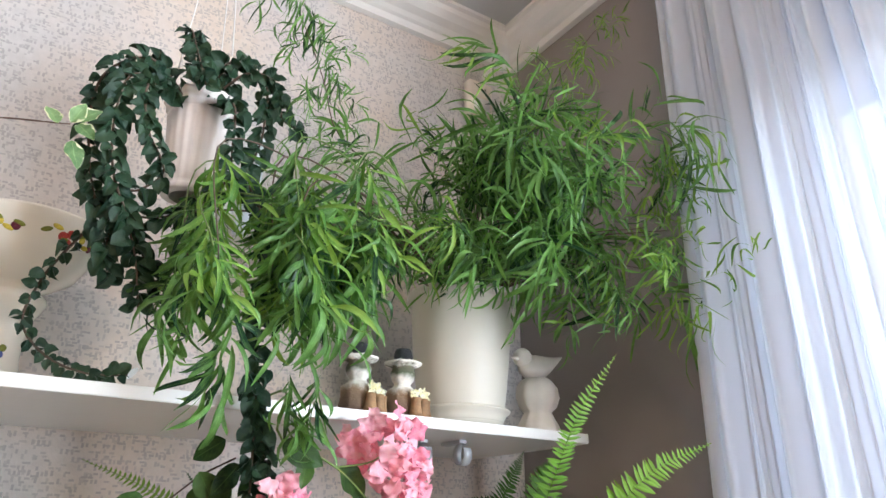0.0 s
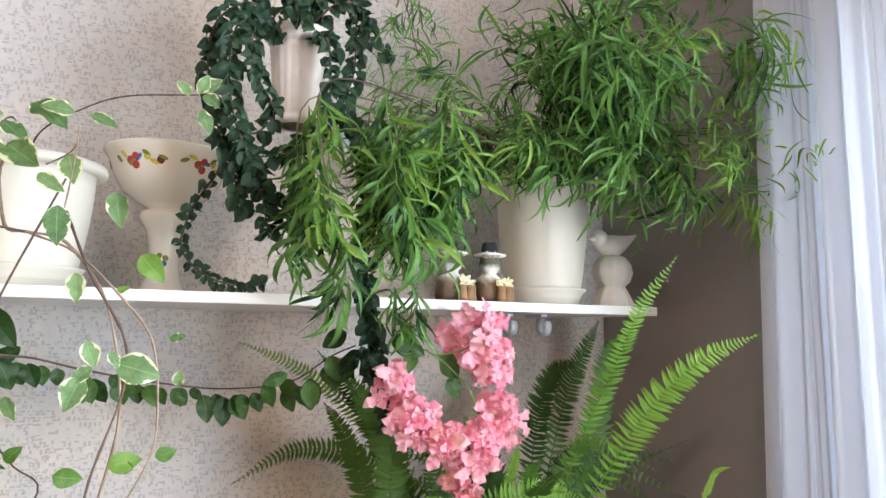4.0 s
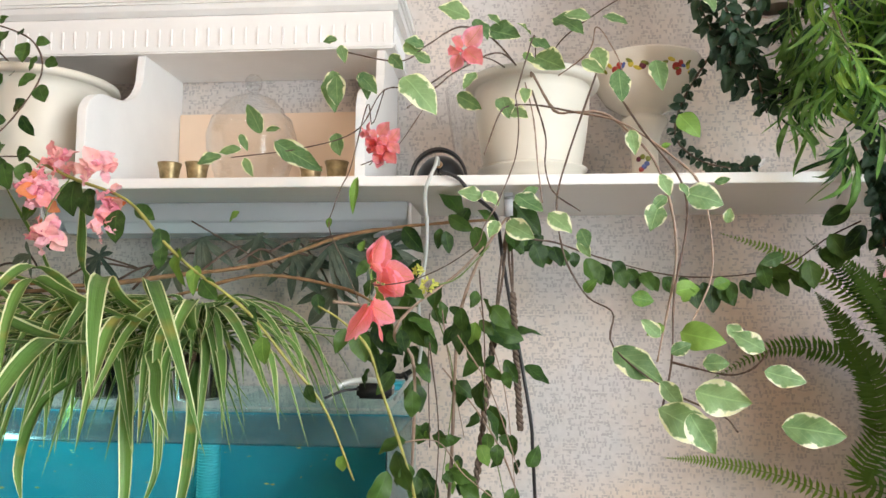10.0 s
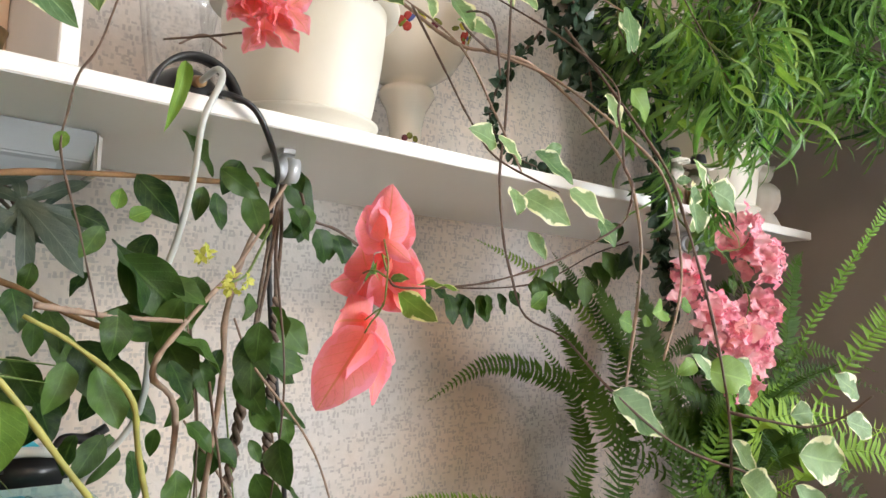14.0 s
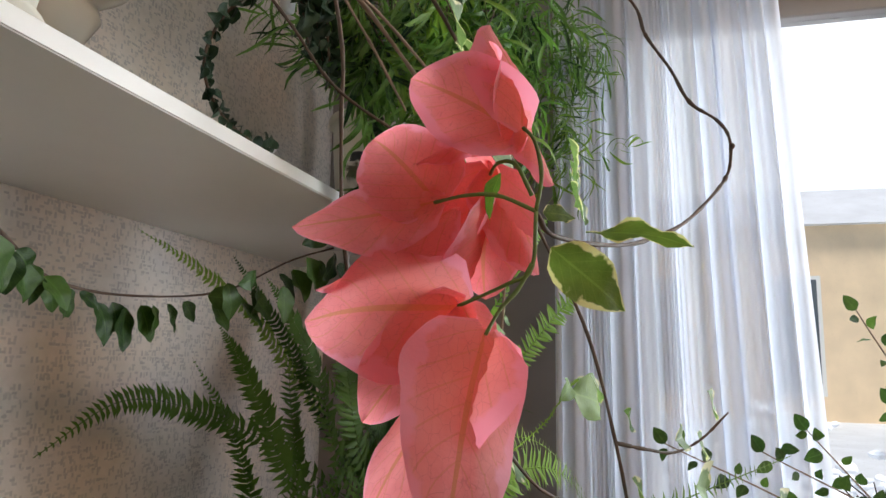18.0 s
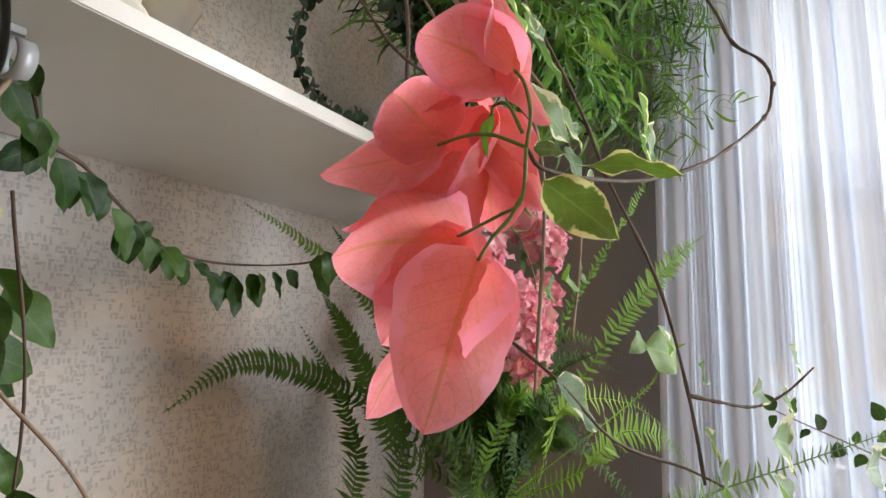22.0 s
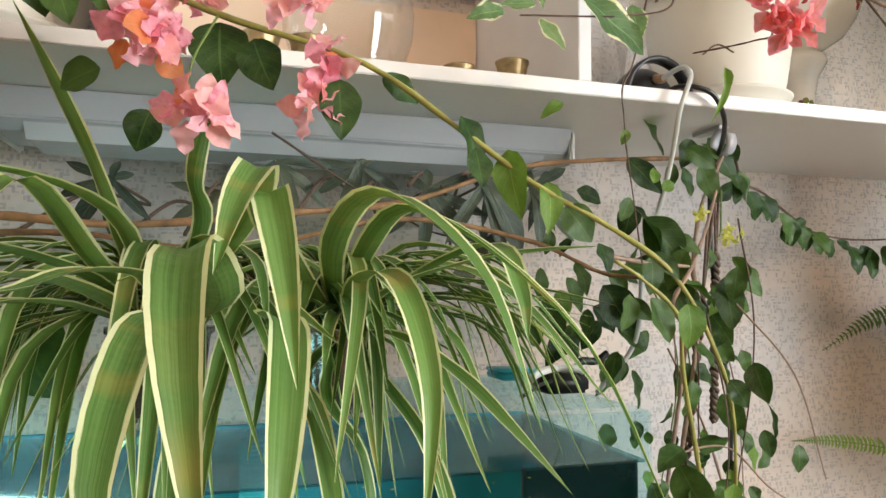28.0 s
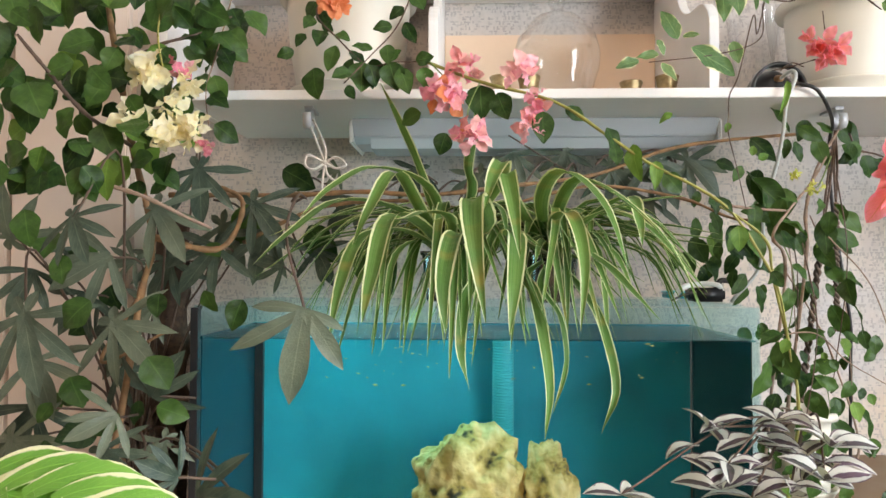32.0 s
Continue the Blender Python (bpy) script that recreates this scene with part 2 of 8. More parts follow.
def tube_bm(pts, r0, r1=None, n=24, sides=6, rough=0.0, bm=None, closed=True, seed=0):
    """A round stem, cord or pipe along a smooth line."""
    bm = bm or bmesh.new()
    r1 = r0 if r1 is None else r1
    rng = random.Random(seed)
    line = spline(pts, n)
    side = None
    rings = []
    for k, p in enumerate(line):
        d = (line[min(k + 1, n)] - line[max(k - 1, 0)]).normalized()
        if side is None:
            side = d.orthogonal().normalized()
        side = (side - d * side.dot(d)).normalized()
        up = d.cross(side)
        r = (r0 + (r1 - r0) * k / n) * (1 + rough * (rng.random() - 0.5) * 2)
        rings.append([bm.verts.new(p + (side * math.cos(a) + up * math.sin(a)) * r) for a in (2 * math.pi * i / sides for i in range(sides))])
    for a, b in zip(rings, rings[1:]):
        for i in range(sides):
            bm.faces.new((a[i], a[(i + 1) % sides], b[(i + 1) % sides], b[i]))
    if closed:
        bm.faces.new(rings[0][::-1])
        bm.faces.new(rings[-1])
    return bm


def prism_bm(outline, axis, a, b, bevel=0.0):
    """A plate cut to an outline of (u, v), from a to b along an axis ('x': u=y, v=z; 'y': u=x, v=z; 'z': u=x, v=y)."""
    bm = bmesh.new()

    def at(u, v, w):
        return {"x": (w, u, v), "y": (u, w, v), "z": (u, v, w)}[axis]
    lo = [bm.verts.new(at(u, v, a)) for u, v in outline]
    hi = [bm.verts.new(at(u, v, b)) for u, v in outline]
    n = len(outline)
    bm.faces.new(lo)
    bm.faces.new(hi[::-1])
    for i in range(n):
        bm.faces.new((lo[i], lo[(i + 1) % n], hi[(i + 1) % n], hi[i]))
    bmesh.ops.recalc_face_normals(bm, faces=bm.faces)
    if bevel:
        es = [e for e in bm.edges if len(e.link_faces) == 2 and e.calc_face_angle(0) > 0.6]
        bmesh.ops.bevel(bm, geom=es, offset=bevel, segments=2, affect="EDGES")
    return bm


# ---- the room ----
WALL, EAST, TOP, ZS = 0.385, 0.157, 2.92, 1.75


def structure(name, bm, material, label, category, smooth=False):
    return tagged(part(name, bm, material, smooth=smooth), label, category, kind="structure")


structure("wall_north", box_bm(-3.7, EAST, WALL, WALL + 0.2, 0, TOP), M_PAPER, "pale wall papered with small grey dashes", "wall")
structure("wall_west", box_bm(-3.9, -3.7, -5.0, WALL + 0.2, 0, TOP), M_ROOM, "plain warm beige painted wall", "wall")
structure("wall_south", box_bm(-3.9, 0.357, -5.2, -5.0, 0, TOP), M_ROOM, "plain warm beige painted wall", "wall")
structure("ceiling", box_bm(-3.9, 0.357, -5.2, WALL + 0.2, TOP, TOP + 0.2), M_CEIL, "plain pale grey painted ceiling", "ceiling")
structure("floor", box_bm(-3.9, 0.357, -5.2, WALL + 0.2, -0.2, 0), M_FLOOR, "brown wooden floor of the room", "floor")
W0, W1, WB, WT = -0.39, -2.75, 0.98, 2.40
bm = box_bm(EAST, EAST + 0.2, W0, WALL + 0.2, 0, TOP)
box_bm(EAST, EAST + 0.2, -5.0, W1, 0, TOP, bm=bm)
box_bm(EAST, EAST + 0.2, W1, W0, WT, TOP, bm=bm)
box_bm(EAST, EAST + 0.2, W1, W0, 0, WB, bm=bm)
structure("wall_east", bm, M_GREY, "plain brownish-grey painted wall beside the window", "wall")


def cornice(name, along):
    # stepped crown moulding profile: distance from the wall, height below the ceiling
    prof = [(0, 0), (0.095, 0), (0.095, -0.010), (0.085, -0.014), (0.080, -0.026), (0.062, -0.040), (0.040, -0.048), (0.030, -0.056), (0.020, -0.060), (0.016, -0.078), (0.0, -0.080)]
    if along == "x":
        bm = prism_bm([(WALL - d - 0.001, TOP + h - 0.001) for d, h in prof], "x", -3.69, EAST - 0.002)
    else:
        bm = prism_bm([(EAST - d - 0.001, TOP + h - 0.002) for d, h in prof], "y", -4.9, WALL - 0.012)
    return structure(name, bm, M_CORNICE, "white stepped crown moulding under the ceiling", "moulding")


cornice("trim_north", "x")
cornice("trim_east", "y")


def window():
    w = tagged(new("window_1"), "wide window with dark backlit frame and clear panes", "window", kind="structure")
    x0, x1 = 0.20, 0.26
    bm = bmesh.new()
    for a, b, c, d in ((W1, W0, WT - 0.055, WT), (W1, W0, WB, WB + 0.06), (W0 - 0.055, W0, WB, WT), (W1, W1 + 0.055, WB, WT)):
        box_bm(x0, x1, a, b, c, d, 0.004, 1, bm)
    part("window_frame", bm, M_FRAME, w, smooth=False)
    part("mullion", box_bm(x0 - 0.006, x1 + 0.006, -1.084, -1.010, WB + 0.06, WT - 0.055, 0.006), M_FRAME, w, smooth=False)
    part("window_sill", box_bm(EAST - 0.03, x0, W1 - 0.05, W0 + 0.05, WB - 0.035, WB, 0.006), M_WHITE, w, smooth=False)
    for a, b in ((W0 - 0.055, -1.010), (-1.084, W1 + 0.055)):
        p = part("pane", box_bm(0.228, 0.232, b, a, WB + 0.06, WT - 0.055), M_PANE, w, smooth=False)
        p.visible_shadow = False


window()

# ---- curtain ----


def sheer(name):
    m = bpy.data.materials.new(name)
    m.use_nodes = True
    m.node_tree.nodes.remove(bsdf(m))
    t = nd(m, "ShaderNodeBsdfTransparent")
    tl, df = nd(m, "ShaderNodeBsdfTranslucent"), nd(m, "ShaderNodeBsdfDiffuse")
    tl.inputs[0].default_value = (0.84, 0.88, 0.96, 1)
    df.inputs[0].default_value = (0.86, 0.88, 0.94, 1)
    a, b = nd(m, "ShaderNodeMixShader"), nd(m, "ShaderNodeMixShader")
    a.inputs[0].default_value = 0.52
    ln(m, tl.outputs[0], a.inputs[1])
    ln(m, df.outputs[0], a.inputs[2])
    v = coords(m, "Object", (1, 900, 900))
    wv = nd(m, "ShaderNodeTexChecker", Scale=1.0)
    ln(m, v, wv.inputs[0])
    w = nd(m, "ShaderNodeLayerWeight", Blend=0.5)
    f = math_n(m, "ADD", math_n(m, "MULTIPLY", w.outputs["Facing"], 0.15), 0.80)
    f = math_n(m, "ADD", f, math_n(m, "MULTIPLY", wv.outputs["Fac"], 0.04))
    ln(m, f, b.inputs[0])
    ln(m, t.outputs[0], b.inputs[1])
    ln(m, a.outputs[0], b.inputs[2])
    ln(m, b.outputs[0], m.node_tree.nodes["Material Output"].inputs[0])
    return m


def curtain():
    bm = bmesh.new()
    n, rows = 420, 28
    grid = []
    for j in range(rows + 1):
        v = j / rows
        z = 2.80 - v * 2.72
        row = []
        for i in range(n + 1):
            u = i / n
            amp = 0.020 + 0.016 * v
            ph = u * 50 + 2.6 * math.sin(u * 7 + 0.6) + 1.4 * math.sin(u * 19) + 0.7 * math.sin(v * 2.2 + u * 13)
            amp *= 0.62 + 0.38 * math.sin(u * 23 + 1.3 * math.sin(v * 2))
            x = 0.062 - amp * math.sin(ph) - 0.010 * math.sin(ph * 2.3 + 1 + v) - 0.004 * math.sin(u * 240 + 2 * v)
            y = -0.225 - u * (0.47 + 0.13 * v) + 0.010 * math.cos(ph)
            row.append(bm.verts.new((x, y, z)))
        grid.append(row)
    for a, b in zip(grid, grid[1:]):
        for i in range(n):
            bm.faces.new((a[i], a[i + 1], b[i + 1], b[i]))
    c = part("sheer_curtain", bm, sheer("white_voile"))
    tagged(c, "white sheer voile curtain hanging in folds before the window", "curtain")
    rod = thing("curtain_rail", "white curtain rail under the ceiling over the window", "curtain rail")
    part("rail", box_bm(0.03, 0.085, -2.4, -0.15, 2.80, 2.825, 0.003), M_WHITE, rod, smooth=False)
    for y in (-2.2, -1.2, -0.3):
        part("rail_bracket", box_bm(0.04, EAST, y - 0.01, y + 0.01, 2.825, 2.838), M_WHITE, rod, smooth=False)


curtain()

# ---- shelf ----
shelf = thing("wall_shelf", "long white laminate shelf board carried on the papered wall", "shelf", (-1.23, 0.2, ZS - 0.018))
board = part("board", box_bm(-2.46, 0.0, 0.0, WALL - 0.001, ZS - 0.018, ZS, 0.0012), M_WHITE, shelf, smooth=False)
board.matrix_parent_inverse = shelf.matrix_basis.inverted()
band = part("edge_band", box_bm(-2.459, -0.001, -0.0012, -0.0001, ZS - 0.0172, ZS - 0.0008, 0.0004, 1), M_WHITE, shelf, "white edge strip of the shelf", smooth=False)
band.matrix_parent_inverse = shelf.matrix_basis.inverted()


def coil(name, x, y, r=0.020, group="hooks under the shelf"):
    """A flat metal strip rolled to a ring under the shelf: the end of a shelf bracket."""
    h = thing(name, "grey metal strip hook curled under the white shelf", "hook", (x, y, ZS - 0.018), group)
    bm = bmesh.new()
    n = 30
    w = 0.016
    prev = None
    for k in range(n + 1):
        a = math.pi / 2 - k / n * 2 * math.pi * 0.86
        rr = r * (1 - 0.12 * k / n)
        row = []
        for dx in (-w / 2, w / 2):
            for dr in (0, -0.0022):
                row.append(bm.verts.new((dx + 0.0, (rr + dr) * math.cos(a), -r - 0.006 + (rr + dr) * math.sin(a))))
        if prev:
            for i, j in ((0, 1), (1, 3), (3, 2), (2, 0)):
                bm.faces.new((prev[i], prev[j], row[j], row[i]))
        prev = row
    bmesh.ops.recalc_face_normals(bm, faces=bm.faces)
    part("ring", bm, M_STEEL, h)
    part("strip", box_bm(-w / 2, w / 2, -0.002, 0.06, -0.0065, -0.0005, 0.0008), M_STEEL, h, smooth=False)
    return h


for x, y in ((-1.226, 0.075), (-0.222, 0.09), (-0.285, 0.12), (-2.235, 0.05)):
    coil("shelf_hook", x, y)


def under_lamp():
    l = thing("strip_light", "grey-white strip light fitting, unlit, under the shelf", "lamp", (-1.795, 0.25, ZS - 0.019))
    sec = [(-0.09, 0), (-0.075, -0.034), (-0.05, -0.046), (0.05, -0.046), (0.075, -0.034), (0.09, 0)]
    part("housing", prism_bm([(y, z) for y, z in sec], "x", -0.375, 0.375, 0.002), worn("grey_sheet", (0.44, 0.47, 0.50), 0.4, 0.04), l, smooth=False)
    part("diffuser", prism_bm([(-0.068, -0.037), (-0.05, -0.056), (0.05, -0.056), (0.068, -0.037)], "x", -0.34, 0.34), worn("milky_cover", (0.52, 0.55, 0.58), 0.25, 0.03), l, smooth=False)
    for x in (-0.378, 0.378):
        part("end_cap", box_bm(x - 0.004, x + 0.004, -0.085, 0.085, -0.05, -0.001, 0.003), M_WHITE, l, smooth=False)


under_lamp()

# ---- hutch on the shelf ----


def hutch():
    h = thing("wall_hutch", "white painted open hutch with fluted cornice on the shelf", "cabinet", (-1.97, 0.2, ZS))
    inv = Matrix.Translation((1.97, -0.2, -ZS))

    def add(name, bm, label=""):
        o = part(name, bm, M_HUTCH, h, label, smooth=False)
        o.matrix_parent_inverse = inv
        return o
    zb, zt = ZS + 0.0005, 2.056
    # S-shaped sides, deep at the foot and shallow under the cornice
    prof = [(WALL - 0.002, zb), (0.004, zb), (0.003, zb + 0.12)]
    for k in range(1, 9):
        a = math.pi / 2 * k / 8
        prof.append((0.003 + 0.075 * (1 - math.cos(a)), zb + 0.12 + 0.055 * math.sin(a)))
    for k in range(1, 9):
        a = math.pi / 2 * k / 8
        prof.append((0.10 + 0.10 * math.sin(a), zb + 0.178 + 0.085 * (1 - math.cos(a))))
    prof += [(0.205, zt), (WALL - 0.002, zt)]
    for name, x in (("side_panel", -1.484), ("divider", -1.995), ("side_panel", -2.50)):
        add(name, prism_bm(prof, "x", x - 0.009, x + 0.009, 0.0012))
    x0, x1 = -2.53, -1.459
    add("top_board", box_bm(x0 - 0.03, x1 + 0.022, 0.165, WALL - 0.002, 2.150, 2.175, 0.005))
    add("cove", prism_bm([(0.175, 2.150), (0.180, 2.140), (0.192, 2.132), (WALL - 0.003, 2.132), (WALL - 0.003, 2.150)], "x", x0 - 0.018, x1 + 0.012))
    add("frieze", box_bm(x0, x1, 0.195, WALL - 0.003, 2.062, 2.132, 0.001))
    add("bottom_bead", box_bm(x0 - 0.004, x1 + 0.004, 0.189, WALL - 0.003, 2.052, 2.064, 0.003))
    o = add("back_board", box_bm(-1.985, -1.494, WALL - 0.016, WALL - 0.003, zb, zb + 0.222, 0.002), "low beige board at the back of the hutch")
    o.data.materials[0] = worn("beige_board", (0.80, 0.62, 0.47), 0.6, 0.08, 6, 160, 0.05)
    fl = box_bm(-0.0022, 0.0022, -0.003, 0.002, -0.019, 0.019, 0.0015)
    me = bpy.data.meshes.new("flute")
    fl.to_mesh(me)
    fl.free()
    x = x0 + 0.02
    while x < x1 - 0.01:
        o = mesh_part("flute", me, M_HUTCH, h, smooth=False)
        o.matrix_parent_inverse = inv
        o.location = (x, 0.194, 2.086)
        x += 0.0265
    y = 0.215
    while y < WALL - 0.02:
        o = mesh_part("flute", me, M_HUTCH, h, smooth=False)
        o.matrix_parent_inverse = inv
        o.location, o.rotation_euler = (x1 + 0.001, y, 2.086), (0, 0, radians(90))
        y += 0.0265


hutch()


# ---- pots ----
def pot_parts(t, r_rim, r_base, height, saucer, lip=0.012, lip_h=0.016, mt=None):
    """Tapered pot with rolled rim, soil and a saucer, as parts of a plant."""
    mt = mt or M_POT
    z0 = 0.006
    prof = [(r_base * 0.86, z0), (r_base, z0 + 0.004)]
    n = 10
    for k in range(1, n + 1):
        u = k / n
        prof.append((r_base + (r_rim - lip - r_base) * (1 - (1 - u) ** 1.7), z0 + (height - lip_h - z0) * u))
    prof += [(r_rim - lip + 0.001, height - lip_h), (r_rim - 0.002, height - lip_h + 0.001), (r_rim, height - lip_h * 0.5), (r_rim - 0.002, height - 0.001), (r_rim - 0.006, height), (r_rim - lip - 0.003, height - 0.002), (r_rim - lip - 0.006, height - 0.03)]
    part("pot", lathe(prof, 56, False), mt, t)
    part("soil", lathe([(0.001, height - 0.028), (r_rim - lip - 0.008, height - 0.03)], 24, False), M_SOIL, t)
    s = [(saucer * 0.82, 0.0), (saucer * 0.88, 0.003), (saucer * 0.96, 0.018), (saucer * 1.01, 0.026), (saucer * 1.08, 0.030), (saucer * 1.10, 0.033), (saucer * 1.07, 0.035), (saucer * 1.00, 0.031), (saucer * 0.93, 0.012), (0.001, 0.011)]
    part("saucer", lathe(s, 48), mt, t)


POT_R, POT_M, POT_L = (-0.215, 0.105, ZS), (-1.180, 0.14, ZS), (-2.178, 0.165, ZS)
asparagus = thing("asparagus_plant", "bushy green asparagus plant with narrow leaves in cream plastic pot", "potted plant", POT_R)
pot_parts(asparagus, 0.106, 0.076, 0.256, 0.083, 0.010, 0.018)
bougain = thing("variegated_bougainvillea", "trailing bougainvillea with cream-edged leaves in cream pot on the shelf", "potted plant", POT_M)
pot_parts(bougain, 0.127, 0.085, 0.204, 0.094, 0.018, 0.017)
bigpot = thing("green_bougainvillea", "bougainvillea with round green leaves in large cream pot on the shelf", "potted plant", POT_L)
pot_parts(bigpot, 0.142, 0.098, 0.232, 0.108, 0.016)

# ---- aquarium ----
TX0, TX1, TY0, TY1, TZ0, TZ1, WATER = -2.422, -1.42, -0.03, 0.34, 0.86, 1.354, 1.297


def cabinet(name, label, x0, x1, y0, y1, z, doors, colour):
    c = thing(name, label, "cabinet", ((x0 + x1) / 2, (y0 + y1) / 2, 0))
    inv = Matrix.Translation((-(x0 + x1) / 2, -(y0 + y1) / 2, 0))
    m = worn(name + "_paint", colour, 0.5, 0.06)
    for nm, bm in [("body", box_bm(x0 + 0.01, x1 - 0.01, y0 + 0.02, y1, 0, z - 0.025)), ("top", box_bm(x0, x1, y0, y1, z - 0.025, z - 0.0005, 0.003))] + [("door", box_bm(x0 + 0.015 + (x1 - x0 - 0.03) * k / doors + 0.003, x0 + 0.015 + (x1 - x0 - 0.03) * (k + 1) / doors - 0.003, y0, y0 + 0.018, 0.08, z - 0.035, 0.002)) for k in range(doors)]:
        part(nm, bm, m, c, smooth=False).matrix_parent_inverse = inv


cabinet("aquarium_stand", "plain white cabinet carrying the aquarium", TX0 - 0.01, TX1 + 0.01, TY0 - 0.01, WALL - 0.002, TZ0, 2, (0.6, 0.58, 0.55))
# second cabinet is an unseen support; its dark brown keeps bounce off the shelf's underside
cabinet("side_cabinet", "unseen low cabinet added under the plant pots, dark brown against bounce light", -1.39, 0.02, -0.16, WALL - 0.002, 1.0, 3, (0.22, 0.14, 0.08))


def aquarium():
    a = thing("aquarium", "glass aquarium with turquoise water", "aquarium", ((TX0 + TX1) / 2, (TY0 + TY1) / 2, TZ0))
    inv = Matrix.Translation((-(TX0 + TX1) / 2, -(TY0 + TY1) / 2, -TZ0))

    def add(name, bm, m, label="", shadow=True):
        o = part(name, bm, m, a, label, smooth=False)
        o.matrix_parent_inverse = inv
        o.visible_shadow = shadow
        return o
    g = 0.006
    tank_glass = glass("tank_glass", (0.88, 0.97, 0.98), 0.02, 0.006, 0.14)
    add("front_glass", box_bm(TX0, TX1, TY0, TY0 + g, TZ0, TZ1, 0.0008, 1), tank_glass, shadow=False)
    add("right_glass", box_bm(TX1 - g, TX1, TY0 + g, TY1 - g, TZ0, TZ1, 0.0008, 1), tank_glass, shadow=False)
    add("left_glass", box_bm(TX0, TX0 + g, TY0 + g, TY1 - g, TZ0, TZ1, 0.0008, 1), tank_glass, shadow=False)
    add("back_glass", box_bm(TX0, TX1, TY1 - g, TY1, WATER, TZ1, 0.0008, 1), tank_glass, shadow=False)
    blue = mat("turquoise_backing", (0.010, 0.30, 0.40), 0.6)
    v = coords(blue)
    ln(blue, ramp(blue, noise_n(blue, v, 4, 3), [(0.3, (0.0, 0.19, 0.26)), (0.7, (0.0, 0.33, 0.42))]), bsdf(blue).inputs["Base Color"])
    add("back_panel", box_bm(TX0 + 0.002, TX1 - 0.014, TY1 - 0.02, TY1 - g - 0.001, TZ0, WATER + 0.001), blue)
    # added panel; the dimness of the left end is put into its near-black teal
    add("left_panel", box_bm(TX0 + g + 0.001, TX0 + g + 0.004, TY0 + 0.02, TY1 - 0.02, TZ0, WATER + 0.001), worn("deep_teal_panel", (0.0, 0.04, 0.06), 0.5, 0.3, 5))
    # dark glossy sheet added to stand in for dim reflections in the right glass
    add("side_film", box_bm(TX1 - g - 0.004, TX1 - g - 0.001, TY0 + 0.02, TY1 - g - 0.001, TZ0, WATER - 0.004), worn("dark_side_film", (0.022, 0.045, 0.045), 0.10, 0.4, 14, 120, 0.02))
    add("edge_strip", box_bm(TX0 - 0.004, TX0 + 0.010, TY0 - 0.003, TY0 + 0.012, TZ0, TZ1 - 0.004, 0.001), M_BLACK)
    add("corner_seal", box_bm(TX0 + 0.012, TX0 + 0.030, TY1 - 0.035, TY1 - 0.021, TZ0, WATER), M_BLACK)
    water = glass("water_surface", (0.40, 0.72, 0.76), 0.08, 0.07, 0.45)
    add("water_surface", box_bm(TX0 + g, TX1 - g, TY0 + g, TY1 - g, WATER - 0.003, WATER), water, shadow=False)
    add("gravel", box_bm(TX0 + g, TX1 - g, TY0 + g, TY1 - 0.02, TZ0, TZ0 + 0.03), worn("pale_gravel", (0.4, 0.36, 0.28), 0.9, 0.5, 120, 300, 1.0))
    # corrugated pipe
    prof = []
    for k in range(66):
        z = TZ0 + 0.03 + k * 0.006
        prof += [(0.021, z), (0.021, z + 0.002), (0.024, z + 0.003), (0.024, z + 0.005)]
    o = add("corrugated_pipe", lathe(prof, 20), worn("cyan_pipe", (0.05, 0.45, 0.50), 0.3))
    o.matrix_parent_inverse = inv @ Matrix.Translation((-1.852, TY1 - 0.055, 0))
    # cover glass on the right half
    add("cover_glass", box_bm(-1.72, TX1 - 0.02, TY0 + 0.03, TY1 - 0.01, TZ1 + 0.0005, TZ1 + 0.0055, 0.001, 1), tank_glass, shadow=False)


aquarium()
fl = bmesh.new()
fr = random.Random(12)
for k in range(70):
    c = Vector((fr.uniform(TX0 + 0.08, TX1 - 0.12), TY0 + 0.02 + 0.30 * fr.random() ** 1.5, WATER - 0.008 - 0.10 * fr.random() ** 2.2))
    r, a, e = fr.uniform(0.0015, 0.0045), fr.uniform(0, 3.14), fr.uniform(0.25, 0.6)
    q = [c + Vector((math.cos(a + i * 1.571) * r * (1.6 if i % 2 else 0.7), fr.uniform(-0.001, 0.001), math.sin(a + i * 1.571) * r * e)) for i in range(4)]
    top = fl.verts.new(c + Vector((0, -0.0008, 0)))
    ring = [fl.verts.new(v) for v in q]
    for i in range(4):
        fl.faces.new((ring[i], ring[(i + 1) % 4], top))
tagged(part("drifting_flakes", fl, worn("olive_flakes", (0.42, 0.40, 0.12), 0.7, 0.4, 90, 200, 0.2), smooth=False), "small yellowish plant flakes drifting under the water surface", "debris", kind="stuff")
lamp("aquarium_light", "AREA", 2.4, (0.6, 0.98, 0.98), look((-2.10, 0.12, WATER + 0.045), (-2.09, 0.14, 0)), 0.56, 0.10)


